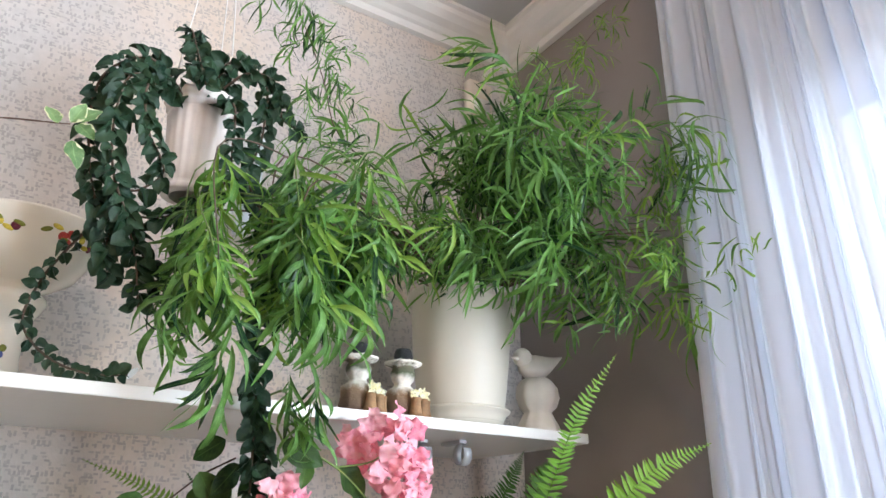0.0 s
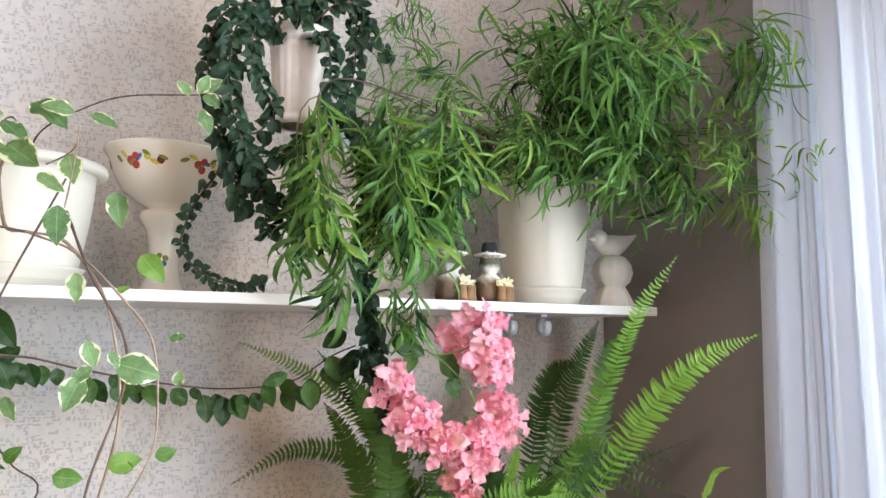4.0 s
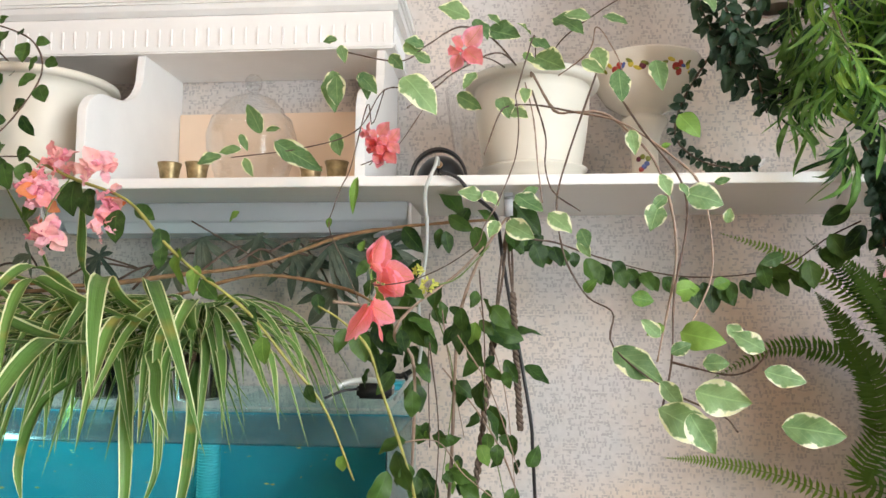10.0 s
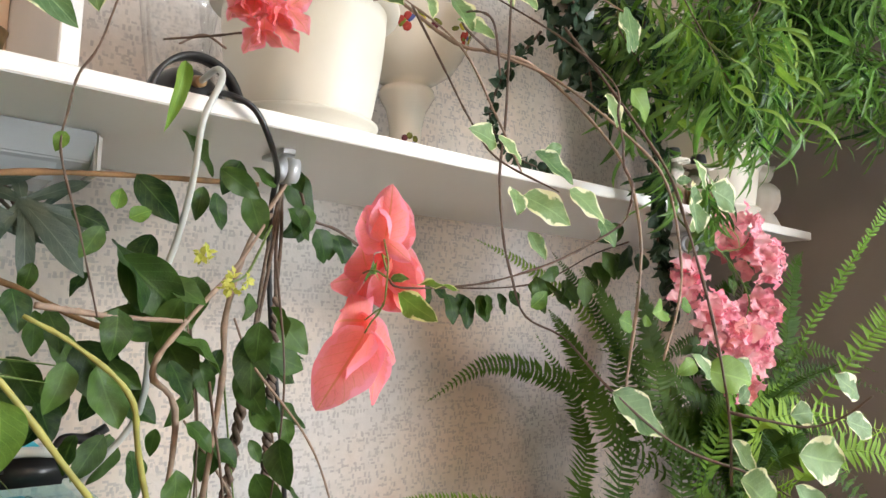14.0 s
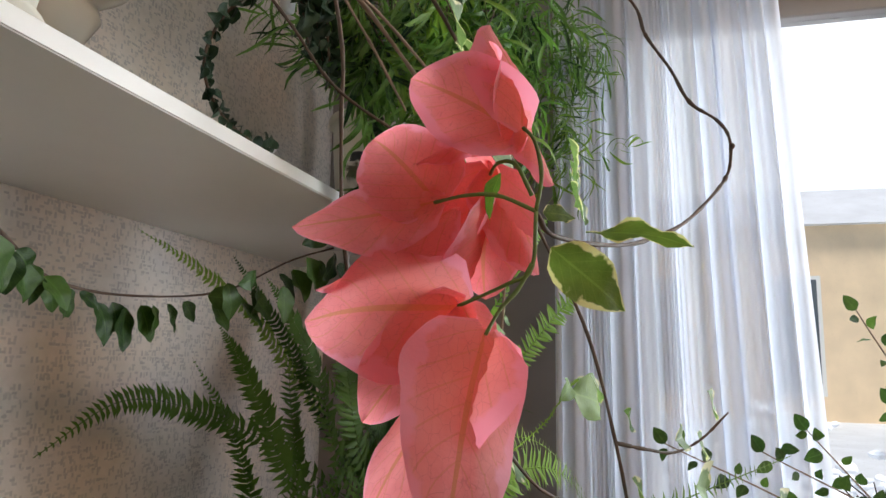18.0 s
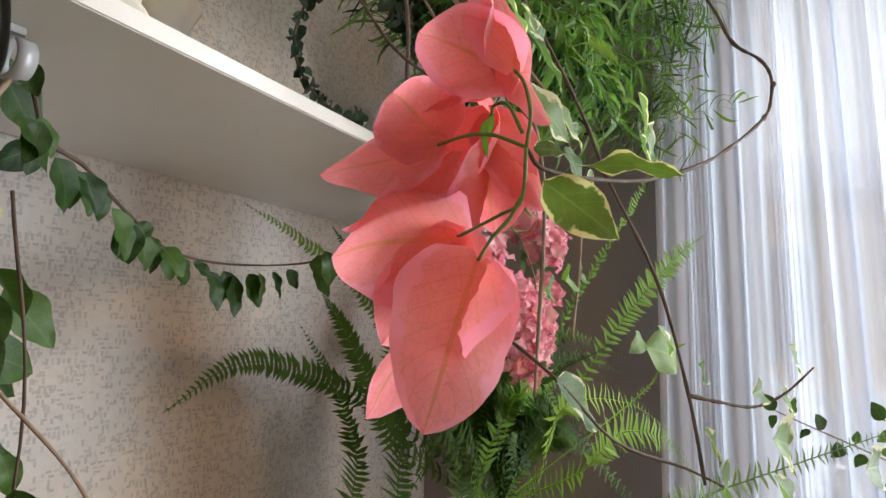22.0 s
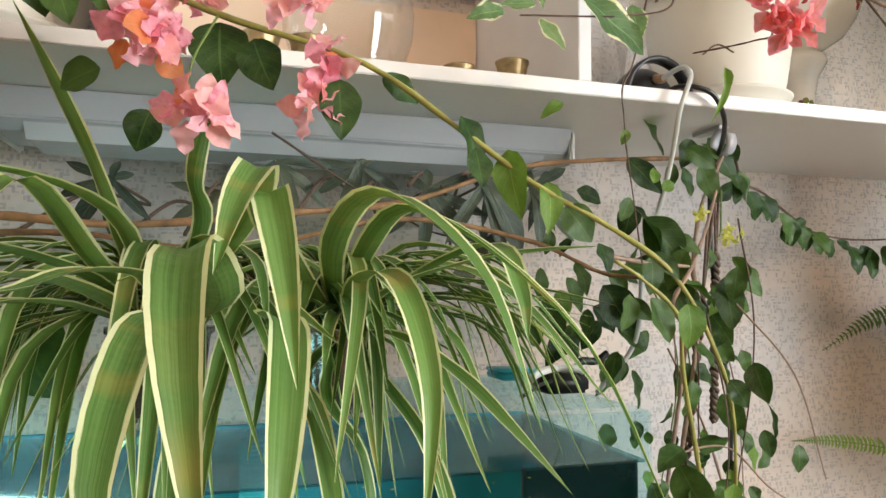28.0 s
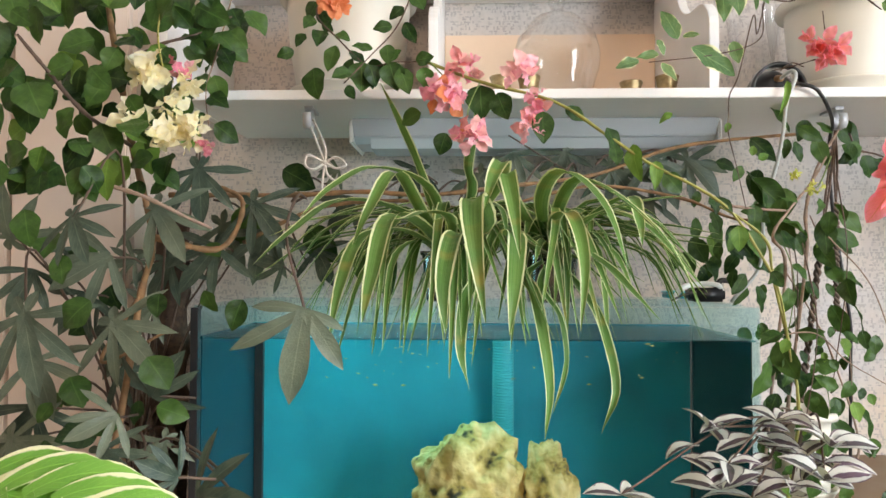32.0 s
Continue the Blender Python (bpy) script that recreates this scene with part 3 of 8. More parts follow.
def rock(name, label, at, size, seed, holes=26):
    rng = random.Random(seed)
    bm = bmesh.new()
    bmesh.ops.create_icosphere(bm, subdivisions=5, radius=1)
    pits = [(Vector((rng.uniform(-1, 1), rng.uniform(-1, 0.4), rng.uniform(-0.3, 1))).normalized(), rng.uniform(0.06, 0.16)) for _ in range(holes)]
    for v in bm.verts:
        d = v.co.normalized()
        r = 1 + 0.28 * noise.fractal(d * 1.7 + Vector((seed, 0, 0)), 1.0, 2.1, 4) + 0.12 * noise.noise(d * 6)
        for p, w in pits:
            q = (d - p).length
            if q < w:
                r -= 0.16 * (1 - (q / w) ** 2)
        v.co = Vector((d.x * size[0], d.y * size[1], max(-0.6, d.z) * size[2])) * r
    m = mat("yellow_reef_rock", (0.5, 0.43, 0.08), 0.9)
    vv = coords(m)
    c = ramp(m, noise_n(m, vv, 22, 5), [(0.36, (0.06, 0.05, 0.03)), (0.45, (0.50, 0.34, 0.10)), (0.60, (0.84, 0.60, 0.26)), (0.8, (0.90, 0.76, 0.46))])
    ln(m, c, bsdf(m).inputs["Base Color"])
    bump(m, noise_n(m, vv, 90, 4), 0.8, 0.006)
    o = part(name, bm, m)
    o.location = at
    return tagged(o, label, "rock")


rock("reef_rock", "yellow pitted reef rock in the aquarium", (-1.93, 0.10, 0.99), (0.115, 0.08, 0.12), 3)
rock("reef_rock", "small upright yellow reef rock in the aquarium", (-1.775, 0.11, 0.975), (0.055, 0.06, 0.105), 8, 12)

# ---- outside ----


def outside():
    snow = worn("snow", (0.75, 0.78, 0.82), 0.9, 0.1, 1.0, 20, 0.3)
    structure("ground", box_bm(-100, 120, -90, 60, -0.55, -0.35), snow, "snow-covered ground outside the window", "ground")
    wallm = worn("ochre_render", (0.86, 0.67, 0.46), 0.9, 0.1, 1.0, 30, 0.1)
    palem = worn("pale_render", (0.62, 0.60, 0.56), 0.9, 0.1, 1.0, 30, 0.1)
    roofm = worn("snowy_roof", (0.70, 0.73, 0.78), 0.8, 0.1, 1, 20, 0.2)
    pane = mat("dark_pane", (0.10, 0.12, 0.14), 0.15)

    def house(name, label, m, x, y0, y1, z1, rows, cols, ridge, hw=0.6, hh=0.8, low=0.55):
        h = thing(name, label, "house", (x, (y0 + y1) / 2, -0.35))
        inv = Matrix.Translation((-x, -(y0 + y1) / 2, 0.35))
        part("wall", box_bm(x, x + 8, y0, y1, -0.35, z1), m, h, smooth=False).matrix_parent_inverse = inv
        part("roof", prism_bm([(x - 0.4, z1), (x + 4, z1 + ridge), (x + 8.4, z1)], "y", y0 - 0.4, y1 + 0.4), roofm, h, smooth=False).matrix_parent_inverse = inv
        for r in range(rows):
            for c in range(cols):
                yy = y0 + (y1 - y0) * (c + 0.5) / cols
                zz = -0.35 + (z1 + 0.35) * (r + low) / rows
                w = part("window", box_bm(x - 0.06, x + 0.02, yy - hw, yy + hw, zz - hh, zz + hh), M_WHITE, h, smooth=False)
                w.matrix_parent_inverse = inv
                part("pane", box_bm(x - 0.08, x - 0.05, yy - hw + 0.14, yy + hw - 0.14, zz - hh + 0.14, zz + hh - 0.14), pane, w, smooth=False)
    house("ochre_house", "ochre house with tall white-framed windows and snowy roof", wallm, 26, -12.6, 10, 6.5, 1, 5, 2.2, 0.85, 2.1, 0.43)
    house("pale_house", "pale rendered house with steep gable across the yard", palem, 20, 11.5, 22, 4.6, 2, 3, 4.0)
    f = thing("green_shed", "tall green boarded shed wall in the snowy yard", "shed", (17, -13, -0.35))
    inv = Matrix.Translation((-17, 13, 0.35))
    gm = worn("green_paint", (0.02, 0.20, 0.10), 0.6, 0.15, 2)
    for k in range(24):
        part("board", box_bm(17, 17.05, -20 + k * 0.5, -20 + k * 0.5 + 0.47, -0.35, 3.7), gm, f, smooth=False).matrix_parent_inverse = inv
    glow = bpy.data.materials.new("overcast_sky")
    glow.use_nodes = True
    b = bsdf(glow)
    b.inputs["Base Color"].default_value = (0, 0, 0, 1)
    b.inputs["Emission Color"].default_value = (0.88, 0.93, 1.0, 1)
    b.inputs["Emission Strength"].default_value = 2.5
    structure("backdrop", box_bm(115, 115.2, -110, 90, -0.35, 70), glow, "plain bright overcast sky beyond the houses", "sky")


outside()


def snowy_shrub():
    """Bare dark twigs with caps of snow, close under the window."""
    rng = random.Random(61)
    sh = thing("snowy_shrub", "bare dark shrub loaded with fresh white snow outside the window", "shrub", (2.6, -1.6, -0.35))
    inv = Matrix.Translation(-sh.location)
    bark = worn("wet_bark", (0.05, 0.04, 0.035), 0.8, 0.4, 40, 200, 0.5)
    white = worn("fresh_snow", (0.86, 0.88, 0.92), 0.9, 0.05, 20, 120, 0.2)
    for k in range(46):
        foot = Vector((2.6 + rng.uniform(-0.2, 0.2), -1.6 + rng.uniform(-0.9, 0.9), -0.35))
        tip = Vector((rng.uniform(2.1, 3.2), rng.uniform(-3.1, -0.25), rng.uniform(0.75, 1.26)))
        mid = foot.lerp(tip, 0.55) + Vector((0, 0, 0.14))
        part("twig", tube_bm([foot, mid, tip], 0.010, 0.003, 12, 5, 0.2, seed=k), bark, sh).matrix_parent_inverse = inv
        line = spline([mid, tip], 6)
        bm = bmesh.new()
        for p in line:
            for q in range(2):
                r = rng.uniform(0.018, 0.045)
                c = p + Vector((rng.uniform(-0.08, 0.08), rng.uniform(-0.10, 0.10), rng.uniform(-0.05, 0.06)))
                bmesh.ops.create_icosphere(bm, subdivisions=2, radius=r, matrix=Matrix.Translation(c) @ Matrix.Diagonal((1.2, 1.5, 0.75, 1)))
        for v in bm.verts:
            v.co += Vector((0, 0, 0.016)) * noise.noise(v.co * 26)
        part("snow_cap", bm, white, sh).matrix_parent_inverse = inv


snowy_shrub()

# ---- foliage: materials and unit meshes ----


def leaf_mat(name, dark, light, rough=0.42, trans=0.3, edge=None, edge_w=0.3, stripe=None, vein=0.25, glow=None, net=0.0, island=False):
    """A leaf: colour varies over the blade and from leaf to leaf; edge: pale uneven margin; stripe: pale bands along the blade."""
    m = mat(name, dark, rough + 0.06, spec=0.28)
    out = m.node_tree.nodes["Material Output"]
    uv = nd(m, "ShaderNodeTexCoord").outputs["UV"]
    xyz = nd(m, "ShaderNodeSeparateXYZ")
    ln(m, uv, xyz.inputs[0])
    u = math_n(m, "ABSOLUTE", math_n(m, "SUBTRACT", math_n(m, "MULTIPLY", xyz.outputs[0], 2.0), 1.0))
    rnd = nd(m, "ShaderNodeObjectInfo").outputs["Random"]
    if island:
        isl = nd(m, "ShaderNodeNewGeometry").outputs["Random Per Island"]
        rnd = math_n(m, "ADD", math_n(m, "MULTIPLY", isl, 0.85), math_n(m, "MULTIPLY", rnd, 0.25))
    pos = coords(m, "Object", (1, 1, 1))
    off = nd(m, "ShaderNodeVectorMath")
    cmb = nd(m, "ShaderNodeCombineXYZ")
    ln(m, math_n(m, "MULTIPLY", rnd, 37.0), cmb.inputs[0])
    ln(m, pos, off.inputs[0])
    ln(m, cmb.outputs[0], off.inputs[1])
    v = off.outputs[0]
    n1 = noise_n(m, v, 5.0, 4)
    fac = math_n(m, "ADD", math_n(m, "MULTIPLY", n1, 0.65), math_n(m, "MULTIPLY", rnd, 0.5))
    col = ramp(m, fac, [(0.36, dark), (0.92, light)] if island else [(0.25, dark), (0.85, light)])
    # veins: a midrib and slanting side veins
    if vein:
        side = math_n(m, "FRACT", math_n(m, "SUBTRACT", math_n(m, "MULTIPLY", xyz.outputs[1], 7.0), math_n(m, "MULTIPLY", u, 2.2)))
        sv = math_n(m, "LESS_THAN", math_n(m, "ABSOLUTE", math_n(m, "SUBTRACT", side, 0.5)), 0.045)
        mid = math_n(m, "LESS_THAN", u, 0.045)
        vv = math_n(m, "MULTIPLY", math_n(m, "MAXIMUM", mid, math_n(m, "MULTIPLY", sv, 0.5)), vein)
        col = mixc(m, vv, col, glow or tuple(min(1, c * 1.9 + 0.02) for c in light))
    if net:
        vo = nd(m, "ShaderNodeTexVoronoi", Scale=17.0)
        vo.feature = "DISTANCE_TO_EDGE"
        wn_ = nd(m, "ShaderNodeMapping")
        wn_.inputs["Scale"].default_value = (1.3, 0.8, 1.0)
        ln(m, v, wn_.inputs[0])
        ln(m, wn_.outputs[0], vo.inputs["Vector"])
        line = math_n(m, "LESS_THAN", vo.outputs["Distance"], 0.016)
        foot = math_n(m, "MULTIPLY", math_n(m, "SUBTRACT", 1.0, math_n(m, "MAXIMUM", xyz.outputs[1], u)), 0.55)
        col = mixc(m, foot, col, (0.88, 0.32, 0.20))
        col = mixc(m, math_n(m, "MULTIPLY", line, net), col, tuple(c * 0.55 for c in dark))
    if edge:
        wob = math_n(m, "ADD", u, math_n(m, "MULTIPLY", math_n(m, "SUBTRACT", noise_n(m, v, 3.2, 4), 0.5), 1.5))
        wob = math_n(m, "ADD", wob, math_n(m, "MULTIPLY", math_n(m, "SUBTRACT", rnd, 0.5), 0.22))
        e = nd(m, "ShaderNodeMapRange")
        ln(m, wob, e.inputs[0])
        e.inputs[1].default_value, e.inputs[2].default_value = 1 - edge_w - 0.05, 1 - edge_w + 0.05
        col = mixc(m, e.outputs[0], col, edge)
    if stripe:
        s_col, lo, hi = stripe
        sv_ = nd(m, "ShaderNodeCombineXYZ")
        ln(m, math_n(m, "MULTIPLY", xyz.outputs[0], 9.0), sv_.inputs[0])
        ln(m, math_n(m, "MULTIPLY", xyz.outputs[1], 1.2), sv_.inputs[1])
        ln(m, math_n(m, "MULTIPLY", rnd, 23.0), sv_.inputs[2])
        streak = noise_n(m, sv_.outputs[0], 2.2, 4)
        col = mixc(m, math_n(m, "MULTIPLY", math_n(m, "SUBTRACT", streak, 0.35), 1.1), col, tuple(min(1, c * 1.5 + 0.05) for c in light))
        uu = math_n(m, "ADD", u, math_n(m, "MULTIPLY", math_n(m, "SUBTRACT", streak, 0.5), 0.35))
        if vein == 0.0:
            av = nd(m, "ShaderNodeCombineXYZ")
            ln(m, math_n(m, "MULTIPLY", xyz.outputs[1], 4.0), av.inputs[0])
            ln(m, math_n(m, "MULTIPLY", rnd, 31.0), av.inputs[1])
            old = nd(m, "ShaderNodeMapRange")
            ln(m, noise_n(m, av.outputs[0], 1.3, 2), old.inputs[0])
            old.inputs[1].default_value, old.inputs[2].default_value = 0.60, 0.72
            col = mixc(m, math_n(m, "MULTIPLY", old.outputs[0], 0.65), col, (0.36, 0.27, 0.07))
        band = math_n(m, "MULTIPLY", math_n(m, "GREATER_THAN", uu, lo), math_n(m, "LESS_THAN", uu, hi + 0.2))
        col = mixc(m, math_n(m, "MULTIPLY", band, 0.9), col, s_col)
    ln(m, col, bsdf(m).inputs["Base Color"])
    bump(m, math_n(m, "ADD", noise_n(m, v, 40, 3), math_n(m, "MULTIPLY", u, 0.6)), 0.10 if net else 0.16, 0.02)
    tl = nd(m, "ShaderNodeBsdfTranslucent")
    bright = nd(m, "ShaderNodeMixRGB")
    bright.blend_type = "MULTIPLY"
    bright.inputs[0].default_value = 1.0
    ln(m, col, bright.inputs[1])
    bright.inputs[2].default_value = (1.35, 1.45, 0.85, 1) if not glow else (1.15, 1.0, 1.0, 1)
    ln(m, bright.outputs[0], tl.inputs[0])
    mx = nd(m, "ShaderNodeMixShader")
    mx.inputs[0].default_value = trans
    ln(m, bsdf(m).outputs[0], mx.inputs[1])
    ln(m, tl.outputs[0], mx.inputs[2])
    ln(m, mx.outputs[0], out.inputs[0])
    return m


M_ASP = leaf_mat("asparagus_leaf", (0.006, 0.030, 0.014), (0.185, 0.365, 0.100), 0.22, 0.42, island=True)
M_ASPY = leaf_mat("young_asparagus_leaf", (0.07, 0.18, 0.03), (0.26, 0.40, 0.08), 0.36, 0.38, island=True)
M_VAR = leaf_mat("variegated_leaf", (0.070, 0.150, 0.060), (0.24, 0.37, 0.17), 0.36, 0.42, (0.78, 0.78, 0.58), 0.13)
M_GREEN = leaf_mat("bougainvillea_leaf", (0.006, 0.027, 0.008), (0.064, 0.132, 0.028), 0.30, 0.22)
M_BRIGHT = leaf_mat("young_leaf", (0.065, 0.145, 0.026), (0.165, 0.285, 0.055), 0.42, 0.3)
M_HOYA = leaf_mat("thick_dark_leaf", (0.008, 0.028, 0.017), (0.032, 0.068, 0.034), 0.38, 0.05, vein=0.1)
M_SPIDER = leaf_mat("striped_ribbon_leaf", (0.042, 0.112, 0.022), (0.13, 0.245, 0.055), 0.38, 0.25, stripe=((0.72, 0.74, 0.46), 0.80, 1.1), vein=0.0)
M_FERN = leaf_mat("fern_leaflet", (0.010, 0.042, 0.008), (0.092, 0.185, 0.028), 0.42, 0.35, vein=0.0)
M_PHILO = leaf_mat("philodendron_leaf", (0.026, 0.050, 0.038), (0.130, 0.158, 0.112), 0.28, 0.08, vein=0.3)
M_ZEB = leaf_mat("zebra_leaf", (0.035, 0.05, 0.035), (0.10, 0.06, 0.085), 0.3, 0.12, stripe=((0.62, 0.62, 0.58), 0.30, 0.66), vein=0.2)
M_MONST = leaf_mat("split_leaf", (0.06, 0.22, 0.03), (0.20, 0.42, 0.07), 0.28, 0.2, (0.75, 0.75, 0.5), 0.12)
M_CORAL = leaf_mat("coral_bract", (0.80, 0.23, 0.27), (0.90, 0.42, 0.46), 0.6, 0.66, (0.90, 0.40, 0.52), 0.16, vein=0.7, glow=(0.62, 0.32, 0.12), net=0.28)
M_PINK = leaf_mat("pink_bract", (0.82, 0.24, 0.37), (0.96, 0.62, 0.68), 0.6, 0.4, vein=0.25, glow=(0.90, 0.62, 0.52))
M_SALMON = leaf_mat("salmon_bract", (0.85, 0.32, 0.33), (0.94, 0.60, 0.58), 0.6, 0.4, vein=0.25, glow=(0.92, 0.60, 0.42))
M_CREAM = leaf_mat("cream_bract", (0.90, 0.88, 0.50), (0.96, 0.97, 0.82), 0.6, 0.45, vein=0.25, glow=(0.80, 0.80, 0.42))
M_WOODY = worn("brown_bark", (0.29, 0.165, 0.08), 0.75, 0.45, 60, 300, 0.7)
M_DARKSTEM = worn("dark_stem", (0.11, 0.07, 0.05), 0.7, 0.4, 80, 300, 0.5)
M_PALESTEM = worn("greybrown_twig", (0.31, 0.22, 0.165), 0.75, 0.3, 80, 300, 0.5)
M_GSTEM = worn("green_stem", (0.13, 0.20, 0.045), 0.55, 0.3, 60, 200, 0.3)
M_YSTEM = worn("yellowish_stem", (0.30, 0.29, 0.075), 0.55, 0.3, 60, 200, 0.3)


def blade(name, profile, fold=0.12, curl=0.15, wave=0.0, nv=9, across=(-1, -0.5, 0, 0.5, 1), twist=0.0, side=0.0, seed=0, pucker=0.014):
    """A unit leaf along +Y facing +Z. profile: half width at v; fold: raised sides; curl: droop of the tip; side: sideways bend."""
    rng = random.Random(seed)
    ph, ph2 = rng.random() * 6, rng.random() * 6
    verts, faces, uvs = [], [], []
    for j in range(nv + 1):
        v = j / nv
        w = profile(v)
        for u in across:
            x = u * w
            z = fold * abs(u) * w * 2 - curl * v * v + wave * abs(u) * math.sin(v * 13 + ph + (2.1 if u > 0 else 0)) * (0.3 + w) + 0.02 * math.sin(v * 5 + ph2) + pucker * math.sin(v * 10 + ph) * math.cos(u * 5 + ph2) * min(1, w * 6)
            a = twist * v
            x, z = x * math.cos(a) - (z + curl * v * v) * math.sin(a), x * math.sin(a) + (z + curl * v * v) * math.cos(a) - curl * v * v
            verts.append((x + side * v * v, v * (1 - 0.25 * curl * v), z))
            uvs.append(((u + 1) / 2, v))
    k = len(across)
    for j in range(nv):
        for i in range(k - 1):
            a = j * k + i
            faces.append((a, a + 1, a + k + 1, a + k))
    return from_lists(name, verts, faces, uvs)


def from_lists(name, verts, faces, uvs=None):
    me = bpy.data.meshes.new(name)
    me.from_pydata(verts, [], faces)
    if uvs:
        layer = me.uv_layers.new(name="UVMap")
        idx = [0] * len(me.loops)
        me.loops.foreach_get("vertex_index", idx)
        layer.data.foreach_set("uv", [c for i in idx for c in uvs[i]])
    me.polygons.foreach_set("use_smooth", [True] * len(me.polygons))
    me.update()
    return me


def ovate(W, p=0.72, tip=0.12):
    return lambda v: W * (math.sin(math.pi * min(1, v ** p)) ** 0.85 * (1 - tip) + tip * (1 - v) * v * 2 if 0 < v < 1 else 0.004)


def rounded(W):
    return lambda v: W * max(0.03, 1 - abs(2 * v - 1) ** 2.2) ** 0.55


def lance(W):
    return lambda v: W * (math.sin(math.pi * min(1, max(0.0, v * 0.96 + 0.03))) ** 0.8) + 0.002


def pool(name, material, makers):
    out = []
    for mk in makers:
        mk.materials.append(material)
        out.append(mk)
    return out


def ovates(name, material, n=6, W=0.36, **kw):
    rng = random.Random(hash_name(name))
    return pool(name, material, [blade(name, ovate(W * rng.uniform(0.85, 1.12), kw.get("p", 0.72)), rng.uniform(0.02, 0.2), rng.uniform(0.05, 0.35), kw.get("wave", 0.05), kw.get("nv", 9), twist=rng.uniform(-0.35, 0.35), side=rng.uniform(-0.08, 0.08), seed=k, across=kw.get("across", (-1, -0.5, 0, 0.5, 1)), pucker=kw.get("pucker", 0.014)) for k in range(n)])


def hash_name(s):
    return sum((k + 1) * ord(c) for k, c in enumerate(s))


P_VAR = ovates("variegated_leaf", M_VAR, 14, 0.31, wave=0.055, pucker=0.02, p=0.80, nv=15)
P_GREEN = ovates("round_leaf", M_GREEN, 14, 0.37, wave=0.05, p=0.80, nv=15)
P_BRIGHT = ovates("young_leaf", M_BRIGHT, 4, 0.36, wave=0.05)
P_CORAL = ovates("coral_bract", M_CORAL, 8, 0.41, wave=0.085, pucker=0.035, nv=16, across=(-1, -0.66, -0.33, 0, 0.33, 0.66, 1))
P_PINK = ovates("pink_bract", M_PINK, 8, 0.38, wave=0.24, pucker=0.03, p=0.8)
P_SALMON = ovates("salmon_bract", M_SALMON, 6, 0.40, wave=0.12)
P_CREAM = ovates("cream_bract", M_CREAM, 6, 0.40, wave=0.13)
M_ORANGE = leaf_mat("orange_bract", (0.72, 0.22, 0.08), (0.85, 0.36, 0.18), 0.6, 0.4, vein=0.2, glow=(0.85, 0.5, 0.3))
P_ORANGE = ovates("orange_bract", M_ORANGE, 4, 0.42, wave=0.1)
P_HOYA = pool("thick_leaf", M_HOYA, [blade("thick_leaf", rounded(0.44) if k % 2 else ovate(0.42, 0.74), 0.16 + 0.07 * k, 0.18 + 0.10 * k, 0.05, 8, seed=k, twist=0.25 * (k - 2.5)) for k in range(6)])
RNG = random.Random(11)


def frame_from(base, tip, facing, scale=None):
    """Pose that lays a unit leaf from base to tip with its face turned towards facing."""
    b, d = Vector(base), Vector(tip) - Vector(base)
    L = d.length
    y = d.normalized()
    z = Vector(facing)
    z = (z - y * z.dot(y))
    z = z.normalized() if z.length > 1e-4 else y.orthogonal().normalized()
    x = y.cross(z)
    s = scale or L
    m = Matrix((x * s, y * L, z * s)).transposed().to_4x4()
    m.translation = b
    return m


def put(meshes, parent, base, tip, facing=(0, -1, 0.25), jitter=0.35, name="", rng=RNG, wide=1.0):
    me = meshes[rng.randrange(len(meshes))]
    ob = new(name or me.name.split(".")[0], me)
    f = Vector(facing).normalized() + Vector((rng.uniform(-1, 1), rng.uniform(-1, 1), rng.uniform(-1, 1))) * jitter
    m = frame_from(base, tip, f)
    if wide != 1.0:
        m = m @ Matrix.Diagonal((wide, 1, 1, 1))
    if parent:
        ob.parent = parent
        ob.matrix_parent_inverse = Matrix.Translation(-parent.location)
    ob.matrix_basis = m
    return ob


def leaves(parent, meshes, pairs, facing=(0, -1, 0.25), jitter=0.3, name="leaf", wide=1.0, size=1.0):
    if meshes is P_VAR:
        size *= 0.82
    for base, tip in pairs:
        put(meshes, parent, base, Vector(base).lerp(Vector(tip), size), facing, jitter, name, wide=wide)


def stem(parent, pts, r0, r1, material, name="stem", n=30, sides=6, rough=0.12):
    o = part(name, tube_bm(pts, r0, r1, n, sides, rough, seed=len(pts)), material, parent)
    if parent:
        o.matrix_parent_inverse = Matrix.Translation(-parent.location)
    return o


def along(parent, pts, meshes, step, size, facing=(0, -1, 0.2), droop=0.6, spread=0.8, start=0.0, name="leaf", jitter=0.5, rng=RNG, petiole=0.25):
    """Leaves set alternately along a stem line."""
    line = spline(pts, 120)
    total = sum((b - a).length for a, b in zip(line, line[1:]))
    d, k = step * 0.5 + start * total, 0
    acc, i = 0.0, 0
    while d < total and i < 119:
        seg = (line[i + 1] - line[i]).length
        if acc + seg < d:
            acc += seg
            i += 1
            continue
        p = line[i].lerp(line[i + 1], (d - acc) / max(seg, 1e-6))
        t = (line[i + 1] - line[i]).normalized()
        sgn = 1 if k % 2 else -1
        sidev = t.cross(Vector(facing)).normalized() * sgn
        dirv = (t * rng.uniform(0.1, 0.7) + sidev * spread * rng.uniform(0.5, 1.1) + Vector((0, 0, -1)) * droop * rng.uniform(0.3, 1.2) + Vector(facing) * rng.uniform(-0.1, 0.5)).normalized()
        L = size * rng.uniform(0.65, 1.2)
        b = p + dirv * L * petiole
        put(meshes, parent, b, b + dirv * L, facing, jitter, name, rng)
        d += step * rng.uniform(0.7, 1.35)
        k += 1


